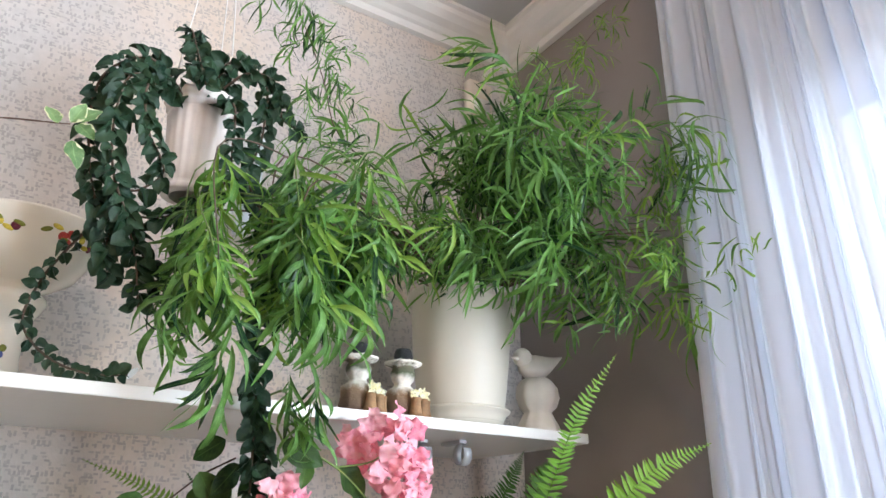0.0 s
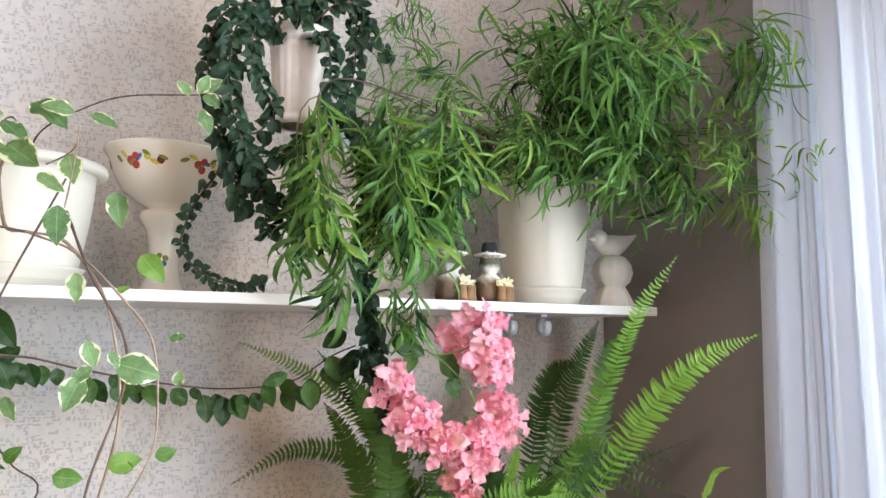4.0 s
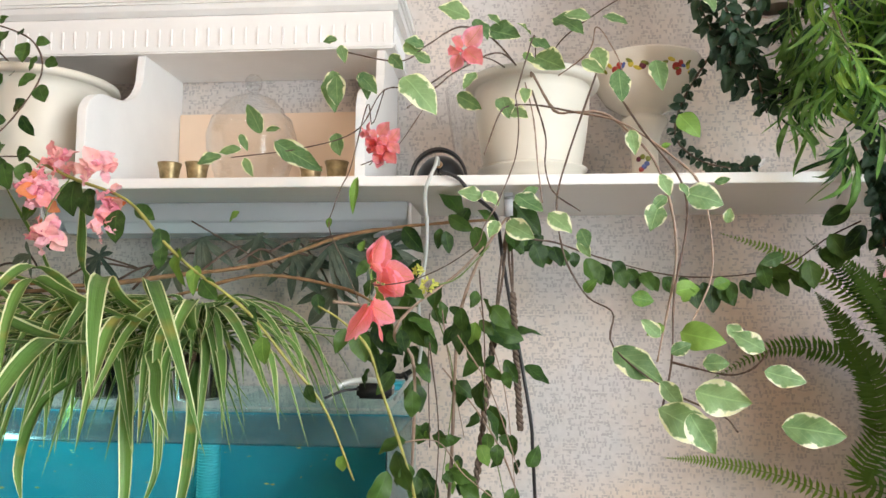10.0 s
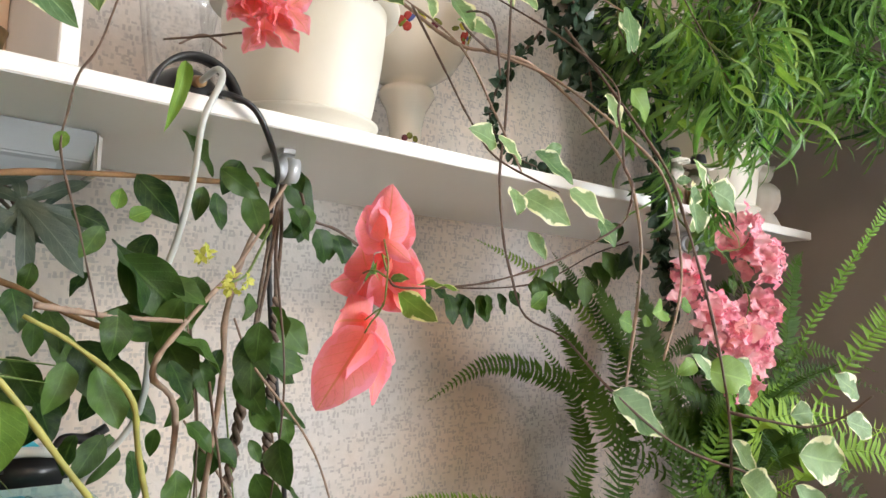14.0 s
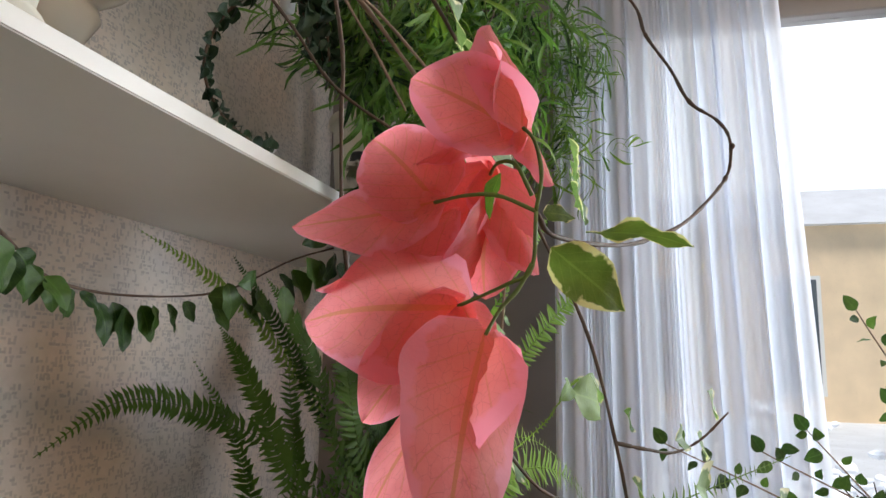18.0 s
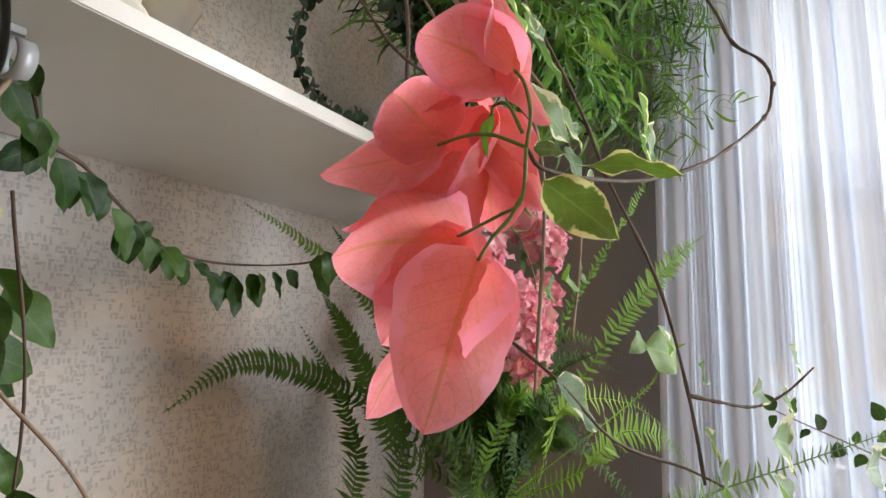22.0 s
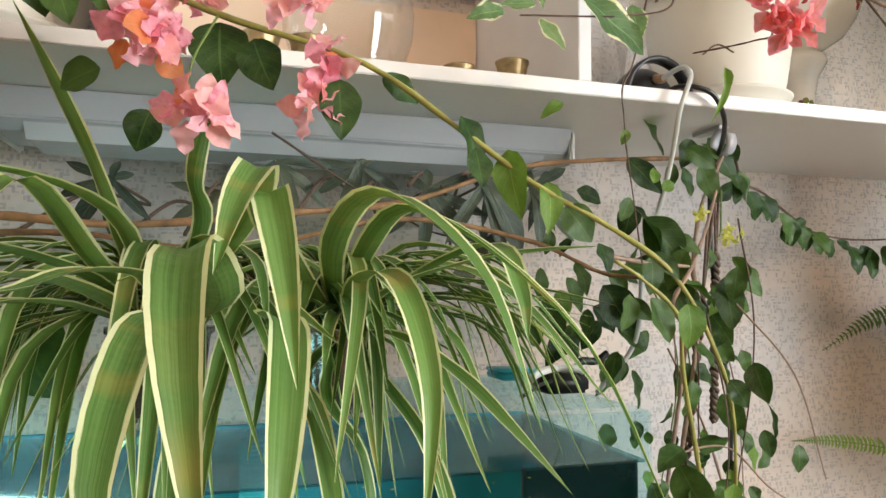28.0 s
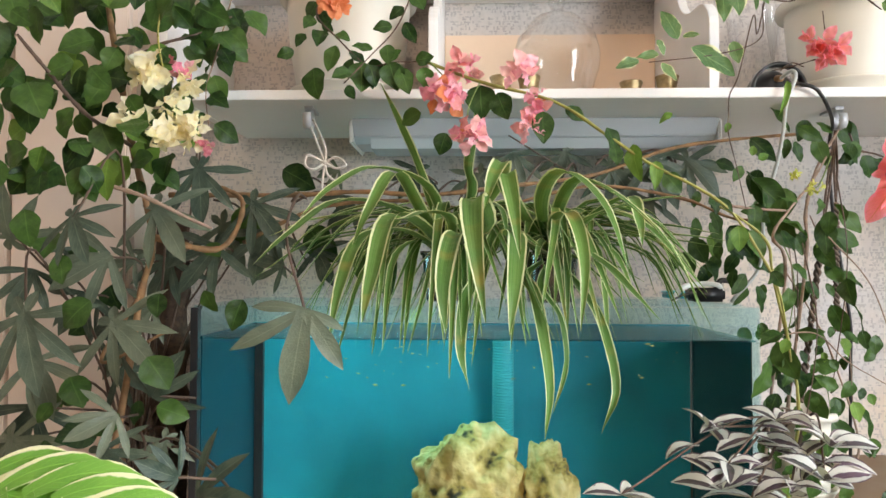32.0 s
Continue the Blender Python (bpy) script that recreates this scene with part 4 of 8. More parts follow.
def flower(parent, meshes, c, out, size, rng=RNG, name="bract"):
    """Three papery bracts round a small pale tube."""
    c, out = Vector(c), Vector(out).normalized()
    s = out.orthogonal().normalized()
    s.rotate(Matrix.Rotation(rng.uniform(0, 6.28), 3, out))
    for k in range(3):
        d = s.copy()
        d.rotate(Matrix.Rotation(2.094 * k + rng.uniform(-0.3, 0.3), 3, out))
        v = (d * rng.uniform(0.7, 1.0) + out * rng.uniform(0.35, 0.8)).normalized()
        put(meshes, parent, c + d * size * 0.05, c + v * size * rng.uniform(0.85, 1.1), out - d * 0.6, 0.15, name, rng)
    return c


def cluster(parent, meshes, centre, n, radius, size, facing=(0, -1, 0), name="bract", seed=0, flat=(1, 0.7, 1)):
    rng = random.Random(seed)
    for k in range(n):
        o = Vector((rng.gauss(0, 1), rng.gauss(0, 1), rng.gauss(0, 1))).normalized() * radius * rng.uniform(0.35, 1.0)
        o = Vector((o.x * flat[0], o.y * flat[1], o.z * flat[2]))
        flower(parent, meshes, Vector(centre) + o, o.normalized() * 0.8 + Vector(facing) * 0.8 + Vector((0, 0, -0.1)), size * rng.uniform(0.8, 1.15), rng, name)


# ---- asparagus bush ----
def sprig_mesh(name, material, length, n, leaf_len, seed, W=0.055, fwd=0.0):
    """A thin wiry shoot set with narrow curved leaves, along +Y."""
    rng = random.Random(seed)
    verts, faces, uvs = [], [], []
    prof = lance(W)
    line = []
    for k in range(13):
        v = k / 12
        line.append(Vector((0.05 * math.sin(v * 4 + seed), v, -0.28 * v * v)) * length)
    for k in range(12):
        a, b = line[k], line[k + 1]
        r = 0.0010 * (1 - 0.6 * k / 12)
        i = len(verts)
        for p in (a, b):
            for q in range(3):
                an = q * 2.094
                verts.append(p + Vector((math.cos(an) * r, 0, math.sin(an) * r)))
                uvs.append((0.5, 0.02))
        for q in range(3):
            faces.append((i + q, i + (q + 1) % 3, i + 3 + (q + 1) % 3, i + 3 + q))
    for k in range(n):
        v = 0.12 + 0.9 * k / n
        i = min(11, int(v * 12))
        p = line[i].lerp(line[i + 1], min(1, v * 12 - i))
        ang = rng.uniform(0, 6.28)
        d = Vector((math.cos(ang), rng.uniform(0.2, 1.0) + fwd, math.sin(ang) * 0.8 - 0.25 + fwd * 0.25)).normalized()
        L = leaf_len * rng.uniform(0.6, 1.2)
        sidev = d.cross(Vector((rng.uniform(-1, 1), rng.uniform(-1, 1), 1))).normalized()
        nrm = sidev.cross(d)
        bend = rng.uniform(0.3, 2.3)
        fall = (Vector((rng.uniform(-0.5, 0.5), rng.uniform(-0.5, 0.5), -1)) - d * -d.z).normalized()
        c = p.copy()
        sb, cb = rng.uniform(-0.55, 0.55), rng.uniform(-0.75, 0.75)
        base = len(verts)
        m = 6
        for j in range(m + 1):
            w = j / m
            if j:
                an = bend * (w - 0.5 / m)
                c = c + (d * math.cos(an) + fall * math.sin(an) + sidev * sb * math.sin(w * 3.5) + nrm * cb * math.sin(w * 4.0 + 0.4)) * (L / m)
            hw = prof(w) * L
            verts += [c - sidev * hw + nrm * hw * 0.3, c, c + sidev * hw + nrm * hw * 0.3]
            uvs += [(0, w), (0.5, w), (1, w)]
        for j in range(m):
            for q in range(2):
                a = base + j * 3 + q
                faces.append((a, a + 1, a + 4, a + 3))
    me = from_lists(name, [tuple(v) for v in verts], faces, uvs)
    me.materials.append(material)
    return me


S_ASP = [sprig_mesh("sprig", M_ASP, 1.0, 12, 0.72, k, 0.040) for k in range(6)]
S_ASPF = [sprig_mesh("sprig", M_ASP if k else M_ASPY, 1.0, 11, 0.80, 20 + k, 0.060, 0.85) for k in range(5)]
S_ASPY = [sprig_mesh("young_sprig", M_ASPY, 1.0, 13, 0.55, 40 + k, 0.042) for k in range(3)]


def bush():
    rng = random.Random(5)
    root = Vector((POT_R[0], POT_R[1], ZS + 0.235))
    inv = Matrix.Translation(-asparagus.location)

    def shoot(pts, r=0.0016):
        o = part("stem", tube_bm([root + Vector((rng.uniform(-0.04, 0.04), rng.uniform(-0.04, 0.04), 0))] + pts, r, r * 0.5, 18, 5, 0.1), M_GSTEM if rng.random() < 0.5 else M_DARKSTEM, asparagus)
        o.matrix_parent_inverse = inv

    def sprig(pool_, c, d, L):
        put(pool_, asparagus, c, c + d.normalized() * L, (0, -0.5, 1), 0.6, "sprig", rng)
    # main crown: a lop-sided mound over the pot, thicker towards the window
    for k in range(34):
        a, e = rng.uniform(0, 6.28), rng.uniform(0.0, 1.35)
        tip = root + Vector((0.01 + math.cos(a) * math.cos(e) * rng.uniform(0.10, 0.20), -0.19 + math.sin(a) * math.cos(e) * rng.uniform(0.10, 0.24), 0.05 + math.sin(e) * rng.uniform(0.10, 0.26)))
        if tip.y > WALL - 0.05 or tip.x > 0.0:
            continue
        mid = root.lerp(tip, 0.5) + Vector((0, 0, 0.07))
        shoot([mid, tip])
        d = (tip - mid)
        for q in range(5):
            f = rng.uniform(0.55, 1.0)
            c = root.lerp(mid, min(1, f * 2)) if f < 0.5 else mid.lerp(tip, f * 2 - 1)
            dd = d.normalized() * 0.7 + Vector((rng.uniform(-1, 1), rng.uniform(-1, 0.8), rng.uniform(-0.9, 0.5)))
            sprig(S_ASPY if rng.random() < 0.10 and f > 0.8 else S_ASP, c, dd, rng.uniform(0.08, 0.15))
    # lighter tips towards the window
    for k in range(26):
        c = Vector((rng.uniform(-0.16, -0.0), rng.uniform(-0.29, -0.14), rng.uniform(1.96, 2.24)))
        sprig(S_ASPY if rng.random() < 0.65 else S_ASP, c, Vector((0.4, -0.9, rng.uniform(-0.9, 0.3))), rng.uniform(0.08, 0.14))
    # upright shoots of the crown
    for k in range(24):
        c = Vector((rng.uniform(-0.34, -0.02), rng.uniform(-0.30, 0.14), rng.uniform(2.14, 2.30)))
        shoot([root.lerp(c, 0.6) + Vector((0, 0.02, 0.05)), c], 0.0013)
        for q in range(2):
            sprig(S_ASP if rng.random() < 0.75 else S_ASPY, c, Vector((rng.uniform(-0.6, 0.6), rng.uniform(-0.8, 0.4), rng.uniform(-0.2, 1.0))), rng.uniform(0.08, 0.13))
    # drooping shoots low on the window side
    for k in range(20):
        c = Vector((rng.uniform(-0.16, -0.01), rng.uniform(-0.29, -0.08), rng.uniform(1.98, 2.08)))
        shoot([root.lerp(c, 0.6) + Vector((0, 0, 0.04)), c], 0.0013)
        sprig(S_ASP if rng.random() < 0.75 else S_ASPY, c, Vector((rng.uniform(-0.3, 0.5), -0.5, -1)), rng.uniform(0.07, 0.12))
    # left branches reaching over the shelf, then a trailing curtain in front
    for k in range(8):
        tip = Vector((rng.uniform(-0.62, -0.36), rng.uniform(-0.12, 0.16), rng.uniform(2.0, 2.20)))
        mid = root.lerp(tip, 0.5) + Vector((0, 0, 0.05))
        shoot([mid, tip])
        for q in range(5):
            c = mid.lerp(tip, rng.uniform(-0.2, 1.0))
            sprig(S_ASP, c, Vector((-0.7, rng.uniform(-0.6, 0.3), rng.uniform(-0.6, 0.5))), rng.uniform(0.07, 0.13))
    for k in range(14):
        x = rng.uniform(-0.80, -0.50)
        top = Vector((x * 0.85 - 0.10, rng.uniform(-0.24, -0.05), rng.uniform(1.97, 2.10)))
        low = 1.92 if x > -0.60 else 1.82
        bot = Vector((x, rng.uniform(-0.26, -0.08), rng.uniform(low, low + 0.09)))
        shoot([root.lerp(top, 0.6) + Vector((0, 0, 0.05)), top, bot], 0.0018)
        for q in range(8):
            c = top.lerp(bot, q / 7)
            sprig(S_ASPF, c, Vector((rng.uniform(-0.45, 0.45), rng.uniform(-0.6, 0.1), -1.0)), rng.uniform(0.06, 0.10))
    # a tuft hanging below the shelf edge
    for c in ((-0.730, -0.120, 1.800), (-0.640, -0.120, 1.770), (-0.596, -0.120, 1.778)):
        sprig(S_ASPF, Vector(c), Vector((rng.uniform(-0.2, 0.2), -0.1, -1)), 0.085)
        sprig(S_ASPF, Vector(c), Vector((rng.uniform(-0.3, 0.3), -0.3, -1)), 0.08)
    # two tall thin shoots
    for pts, pl in (([(-0.438, 0.000, 2.142), (-0.583, -0.100, 2.147), (-0.613, -0.100, 2.229), (-0.649, -0.100, 2.312), (-0.695, -0.100, 2.403)], S_ASP), ([(-0.127, 0.000, 2.269), (-0.162, -0.100, 2.338), (-0.097, -0.120, 2.472), (-0.017, -0.140, 2.595)], S_ASPY)):
        shoot([Vector(p) for p in pts], 0.0013)
        line = spline(pts, 12)
        for k in range(4, 13):
            for q in range(2):
                sprig(pl, line[k], Vector((rng.uniform(-1, 1), rng.uniform(-0.6, 0.2), rng.uniform(-0.7, 0.4))), rng.uniform(0.05, 0.085))


bush()

# ---- hanging planter with thick round leaves ----
hoya = thing("hanging_planter", "white fluted urn hanging on cords, draped with dark round-leaved vines", "hanging plant", (-0.765, 0.03, 2.035))


def hanging():
    inv = Matrix.Translation(-hoya.location)
    prof = [(0.028, 0.006), (0.038, 0.006), (0.042, 0.009), (0.041, 0.015), (0.0375, 0.019), (0.0385, 0.023), (0.041, 0.05), (0.0445, 0.09), (0.048, 0.134), (0.0495, 0.140), (0.0475, 0.143), (0.0475, 0.146), (0.052, 0.150), (0.053, 0.155), (0.051, 0.158), (0.0545, 0.162), (0.0575, 0.166), (0.0575, 0.173), (0.053, 0.175), (0.047, 0.172), (0.044, 0.12)]
    part("urn", lathe(prof, 96, False, 0.014, 20), worn("aged_white_urn", (0.76, 0.68, 0.64), 0.55, 0.12, 18, 120, 0.15), hoya)
    part("soil", lathe([(0.001, 0.15), (0.043, 0.15)], 20, False), M_SOIL, hoya)
    # a pale second holder behind
    o = part("back_plate", prism_bm([(-0.018, -0.02), (0.006, -0.02), (0.022, 0.12), (0.020, 0.165), (0.004, 0.165), (0.0, 0.12)], "y", 0.03, 0.045, 0.002), worn("pale_blue_white", (0.74, 0.78, 0.82), 0.4, 0.05), hoya)
    o.location = (0.105, 0.02, 0.01)
    for a in ((-0.05, 0.0), (0.03, -0.045), (0.03, 0.045)):
        part("cord", tube_bm([(a[0], a[1], 0.168), (a[0] * 0.4, a[1] * 0.4, 0.55), (0, 0, 0.86)], 0.0011, 0.0011, 8, 5), M_WHITE, hoya)
    part("ceiling_hook", tube_bm([(0, 0, 0.884), (0, 0, 0.872), (0.008, 0, 0.862), (0, 0, 0.853), (-0.006, 0, 0.858)], 0.0015, 0.0015, 14, 6), M_STEEL, hoya)
    strands = [
        [(-0.783, 0.000, 2.222), (-0.808, -0.020, 2.300), (-0.795, -0.040, 2.245), (-0.782, -0.060, 2.187)],
        [(-0.796, 0.000, 2.191), (-0.857, -0.030, 2.221), (-0.911, -0.030, 2.178), (-0.920, -0.020, 2.111), (-0.903, -0.020, 2.019), (-0.879, -0.040, 1.942), (-0.856, -0.050, 1.862)],
        [(-0.805, 0.000, 2.193), (-0.877, -0.050, 2.175), (-0.892, -0.060, 2.099), (-0.881, -0.060, 2.016), (-0.853, -0.060, 1.953), (-0.832, -0.060, 1.891), (-0.820, -0.060, 1.832)],
        [(-0.813, 0.000, 2.190), (-0.859, -0.060, 2.157), (-0.849, -0.070, 2.082), (-0.819, -0.060, 2.034), (-0.841, -0.050, 2.002), (-0.867, -0.050, 1.983), (-0.870, -0.050, 1.886)],
        [(-0.755, 0.000, 2.211), (-0.718, -0.040, 2.245), (-0.668, -0.030, 2.249), (-0.652, -0.030, 2.190), (-0.614, -0.020, 2.182)],
        [(-0.746, 0.000, 2.210), (-0.739, -0.070, 2.158), (-0.734, -0.070, 2.093), (-0.734, -0.060, 2.042), (-0.765, -0.050, 1.997), (-0.814, -0.050, 1.967), (-0.856, -0.050, 1.961)],
        [(-0.760, 0.000, 2.215), (-0.744, -0.030, 2.262), (-0.687, -0.030, 2.247), (-0.684, -0.040, 2.143), (-0.697, -0.040, 2.061), (-0.655, -0.040, 1.998)],
        [(-0.860, -0.040, 1.915), (-0.835, -0.040, 1.929), (-0.797, -0.040, 1.873), (-0.763, -0.050, 1.868)],
        [(-0.890, -0.020, 1.947), (-0.914, 0.000, 1.908), (-0.932, 0.020, 1.871), (-0.940, 0.030, 1.819), (-0.906, 0.030, 1.780), (-0.858, 0.020, 1.762), (-0.807, 0.020, 1.765)],
        [(-0.693, -0.030, 2.057), (-0.666, -0.050, 1.991), (-0.655, -0.060, 1.928), (-0.667, -0.060, 1.851), (-0.657, -0.050, 1.791), (-0.652, -0.050, 1.715), (-0.649, -0.050, 1.650), (-0.648, -0.050, 1.609)],
        [(-0.668, -0.050, 1.779), (-0.641, -0.050, 1.691), (-0.625, -0.050, 1.613), (-0.620, -0.050, 1.535)],
    ]
    rng = random.Random(3)
    for k, s in enumerate(strands):
        stem(hoya, s, 0.0022, 0.0014, M_DARKSTEM, "vine")
        for q in range(2):
            along(hoya, s, P_HOYA, 0.0095, 0.017 if k == 8 else 0.024, (0, -1, 0.1), 0.35, 0.75, 0.0, "leaf", 0.9, rng, 0.12)
    leaves(hoya, [blade("dry_tip", lance(0.2), 0.2, 0.1)], [((-0.807, 0.020, 1.761), (-0.795, 0.020, 1.778))])
    hoya.children[-1].data.materials.append(worn("dry_reddish", (0.10, 0.03, 0.03), 0.7))


hanging()

# ---- variegated bougainvillea over the middle pot ----


def variegated():
    B = bougain
    s_root = (-1.175, 0.13, ZS + 0.185)
    lines = [
        ([s_root, (-1.187, -0.020, 1.920), (-1.161, -0.150, 1.818), (-1.133, -0.180, 1.805), (-1.091, -0.200, 1.795), (-1.048, -0.240, 1.739), (-1.030, -0.270, 1.687), (-1.020, -0.280, 1.629), (-1.020, -0.280, 1.572), (-1.036, -0.280, 1.496), (-1.045, -0.280, 1.455)], 0.0032, 0.0016, M_PALESTEM),
        ([(-1.133, -0.180, 1.805), (-1.075, -0.220, 1.778), (-1.015, -0.270, 1.716), (-0.988, -0.290, 1.673), (-0.980, -0.300, 1.602), (-0.984, -0.300, 1.553), (-1.010, -0.300, 1.498)], 0.0024, 0.0014, M_PALESTEM),
        ([s_root, (-1.145, -0.020, 1.965), (-1.092, -0.080, 1.991), (-1.034, -0.130, 2.005), (-0.943, -0.160, 2.012)], 0.0018, 0.0012, M_DARKSTEM),
        ([s_root, (-1.236, -0.040, 1.947), (-1.305, -0.120, 1.892), (-1.332, -0.200, 1.840), (-1.361, -0.300, 1.780)], 0.0022, 0.0012, M_DARKSTEM),
        ([s_root, (-1.245, -0.040, 1.966), (-1.302, -0.080, 1.979), (-1.356, -0.100, 1.942), (-1.398, -0.120, 1.909), (-1.491, -0.130, 1.924)], 0.0022, 0.0012, M_DARKSTEM),
        ([s_root, (-1.271, -0.030, 1.946), (-1.367, -0.060, 1.886), (-1.428, -0.080, 1.876), (-1.460, -0.140, 1.794), (-1.535, -0.170, 1.760), (-1.646, -0.170, 1.747)], 0.002, 0.001, M_DARKSTEM),
        ([(-1.428, -0.080, 1.876), (-1.445, -0.090, 1.817), (-1.453, -0.095, 1.847), (-1.478, -0.095, 1.747), (-1.493, -0.095, 1.714), (-1.501, -0.110, 1.679), (-1.505, -0.120, 1.644), (-1.484, -0.100, 1.589), (-1.462, -0.080, 1.524)], 0.0016, 0.001, M_DARKSTEM),
        ([(-1.133, -0.180, 1.805), (-1.186, -0.200, 1.810), (-1.227, -0.250, 1.795), (-1.242, -0.300, 1.768), (-1.260, -0.330, 1.710)], 0.0018, 0.001, M_DARKSTEM),
        ([s_root, (-1.100, -0.050, 1.938), (-1.089, -0.100, 1.964), (-1.085, -0.250, 1.866), (-1.086, -0.310, 1.819)], 0.0016, 0.001, M_PALESTEM),
        ([(-1.201, -0.100, 1.877), (-1.193, -0.200, 1.791), (-1.190, -0.250, 1.713), (-1.186, -0.280, 1.657)], 0.0016, 0.001, M_PALESTEM),
        ([s_root, (-1.18, 0.0, 1.99), (-1.20, -0.15, 1.90), (-1.22, -0.28, 1.80)], 0.0015, 0.0012, M_DARKSTEM),
        ([(-1.096, -0.170, 1.876), (-1.148, -0.220, 1.729), (-1.164, -0.230, 1.665), (-1.158, -0.230, 1.608), (-1.146, -0.230, 1.572), (-1.122, -0.225, 1.536), (-1.094, -0.250, 1.516), (-1.104, -0.310, 1.475), (-1.048, -0.340, 1.427), (-0.999, -0.380, 1.405), (-0.991, -0.410, 1.391)], 0.002, 0.0012, M_DARKSTEM),
        ([(-1.088, -0.240, 1.825), (-1.058, -0.280, 1.752), (-1.019, -0.310, 1.681), (-1.017, -0.330, 1.625), (-1.043, -0.370, 1.540), (-1.053, -0.390, 1.462), (-1.068, -0.400, 1.407)], 0.0024, 0.0014, M_DARKSTEM),
        ([(-1.053, -0.390, 1.462), (-1.028, -0.410, 1.456), (-1.002, -0.430, 1.452), (-0.986, -0.450, 1.461), (-0.977, -0.470, 1.480)], 0.0018, 0.001, M_DARKSTEM),
        ([(-1.191, -0.120, 1.857), (-1.174, -0.160, 1.777), (-1.177, -0.200, 1.722), (-1.168, -0.230, 1.680), (-1.138, -0.280, 1.646)], 0.0018, 0.001, M_DARKSTEM),
        ([(-1.401, -0.160, 1.741), (-1.419, -0.158, 1.748), (-1.437, -0.157, 1.736)], 0.0014, 0.001, M_DARKSTEM),
        ([(-1.351, -0.120, 1.844), (-1.388, -0.200, 1.753), (-1.412, -0.200, 1.738), (-1.449, -0.157, 1.736)], 0.0014, 0.001, M_DARKSTEM),
    ]
    for pts, a, b, m in lines:
        stem(B, pts, a * 0.75, b * 0.85, m, n=44, rough=0.25)
    up = (0, -0.8, 0.6)
    leaves(B, P_VAR, [((-0.943, -0.160, 2.014), (-0.927, -0.170, 2.045)), ((-0.937, -0.160, 2.019), (-0.908, -0.170, 2.042)), ((-0.935, -0.160, 2.014), (-0.914, -0.180, 1.988)), ((-0.938, -0.160, 1.992), (-0.924, -0.170, 1.950)), ((-0.956, -0.160, 2.008), (-0.972, -0.150, 2.040))], jitter=0.15)
    leaves(B, P_VAR, [((-1.289, -0.080, 1.994), (-1.351, -0.100, 2.016)), ((-1.282, -0.070, 1.995), (-1.250, -0.100, 1.949)), ((-1.260, -0.050, 2.011), (-1.231, -0.070, 1.984)), ((-1.261, -0.050, 1.984), (-1.199, -0.090, 1.954)), ((-1.188, -0.030, 1.982), (-1.214, -0.050, 2.004)), ((-1.190, -0.030, 1.977), (-1.146, -0.060, 1.943)), ((-1.152, -0.050, 2.003), (-1.093, -0.090, 1.964)), ((-1.096, -0.090, 1.985), (-1.150, -0.100, 1.991)), ((-1.079, -0.100, 1.981), (-1.033, -0.120, 1.970))], up, 0.3)
    leaves(B, P_VAR, [((-1.180, -0.030, 1.944), (-1.132, -0.090, 1.899)), ((-1.200, -0.030, 1.952), (-1.182, -0.050, 1.923)), ((-1.279, -0.120, 1.889), (-1.298, -0.140, 1.850)), ((-1.303, -0.200, 1.827), (-1.257, -0.220, 1.799)), ((-1.237, -0.240, 1.810), (-1.229, -0.270, 1.768)), ((-1.228, -0.240, 1.791), (-1.200, -0.270, 1.772)), ((-1.204, -0.160, 1.849), (-1.202, -0.180, 1.817)), ((-1.097, -0.140, 1.915), (-1.085, -0.180, 1.866)), ((-1.124, -0.200, 1.874), (-1.091, -0.220, 1.846)), ((-1.361, -0.100, 1.940), (-1.394, -0.130, 1.942)), ((-1.346, -0.150, 1.895), (-1.377, -0.160, 1.911))], jitter=0.3)
    leaves(B, P_VAR, [((-1.092, -0.318, 1.820), (-1.091, -0.330, 1.765))], jitter=0.05, wide=1.15)
    leaves(B, P_BRIGHT, [((-1.006, -0.260, 1.777), (-0.980, -0.270, 1.744)), ((-1.028, -0.260, 1.731), (-1.016, -0.260, 1.742)), ((-0.978, -0.300, 1.549), (-0.956, -0.300, 1.555)), ((-1.003, -0.300, 1.536), (-1.009, -0.300, 1.548)), ((-1.012, -0.280, 1.530), (-1.002, -0.280, 1.544)), ((-0.980, -0.300, 1.550), (-0.957, -0.300, 1.557))], jitter=0.3)
    leaves(B, P_VAR, [((-1.262, -0.330, 1.659), (-1.309, -0.340, 1.662)), ((-1.260, -0.330, 1.665), (-1.234, -0.350, 1.637)), ((-1.243, -0.330, 1.627), (-1.263, -0.360, 1.601)), ((-1.234, -0.330, 1.624), (-1.180, -0.360, 1.598)), ((-1.222, -0.330, 1.659), (-1.174, -0.360, 1.629)), ((-1.182, -0.330, 1.636), (-1.139, -0.360, 1.603)), ((-1.144, -0.330, 1.617), (-1.130, -0.350, 1.582)), ((-1.213, -0.330, 1.659), (-1.182, -0.340, 1.669))], jitter=0.35, wide=1.2, size=0.80)
    leaves(B, P_VAR, [((-1.054, -0.360, 1.677), (-1.044, -0.370, 1.645)), ((-1.047, -0.360, 1.651), (-1.072, -0.370, 1.635)), ((-1.056, -0.360, 1.641), (-1.075, -0.380, 1.604)), ((-1.026, -0.360, 1.655), (-0.971, -0.370, 1.640)), ((-0.972, -0.290, 1.680), (-0.950, -0.300, 1.682)), ((-0.961, -0.300, 1.627), (-0.958, -0.310, 1.649)), ((-1.031, -0.360, 1.667), (-1.022, -0.370, 1.647))], jitter=0.3, wide=1.1)
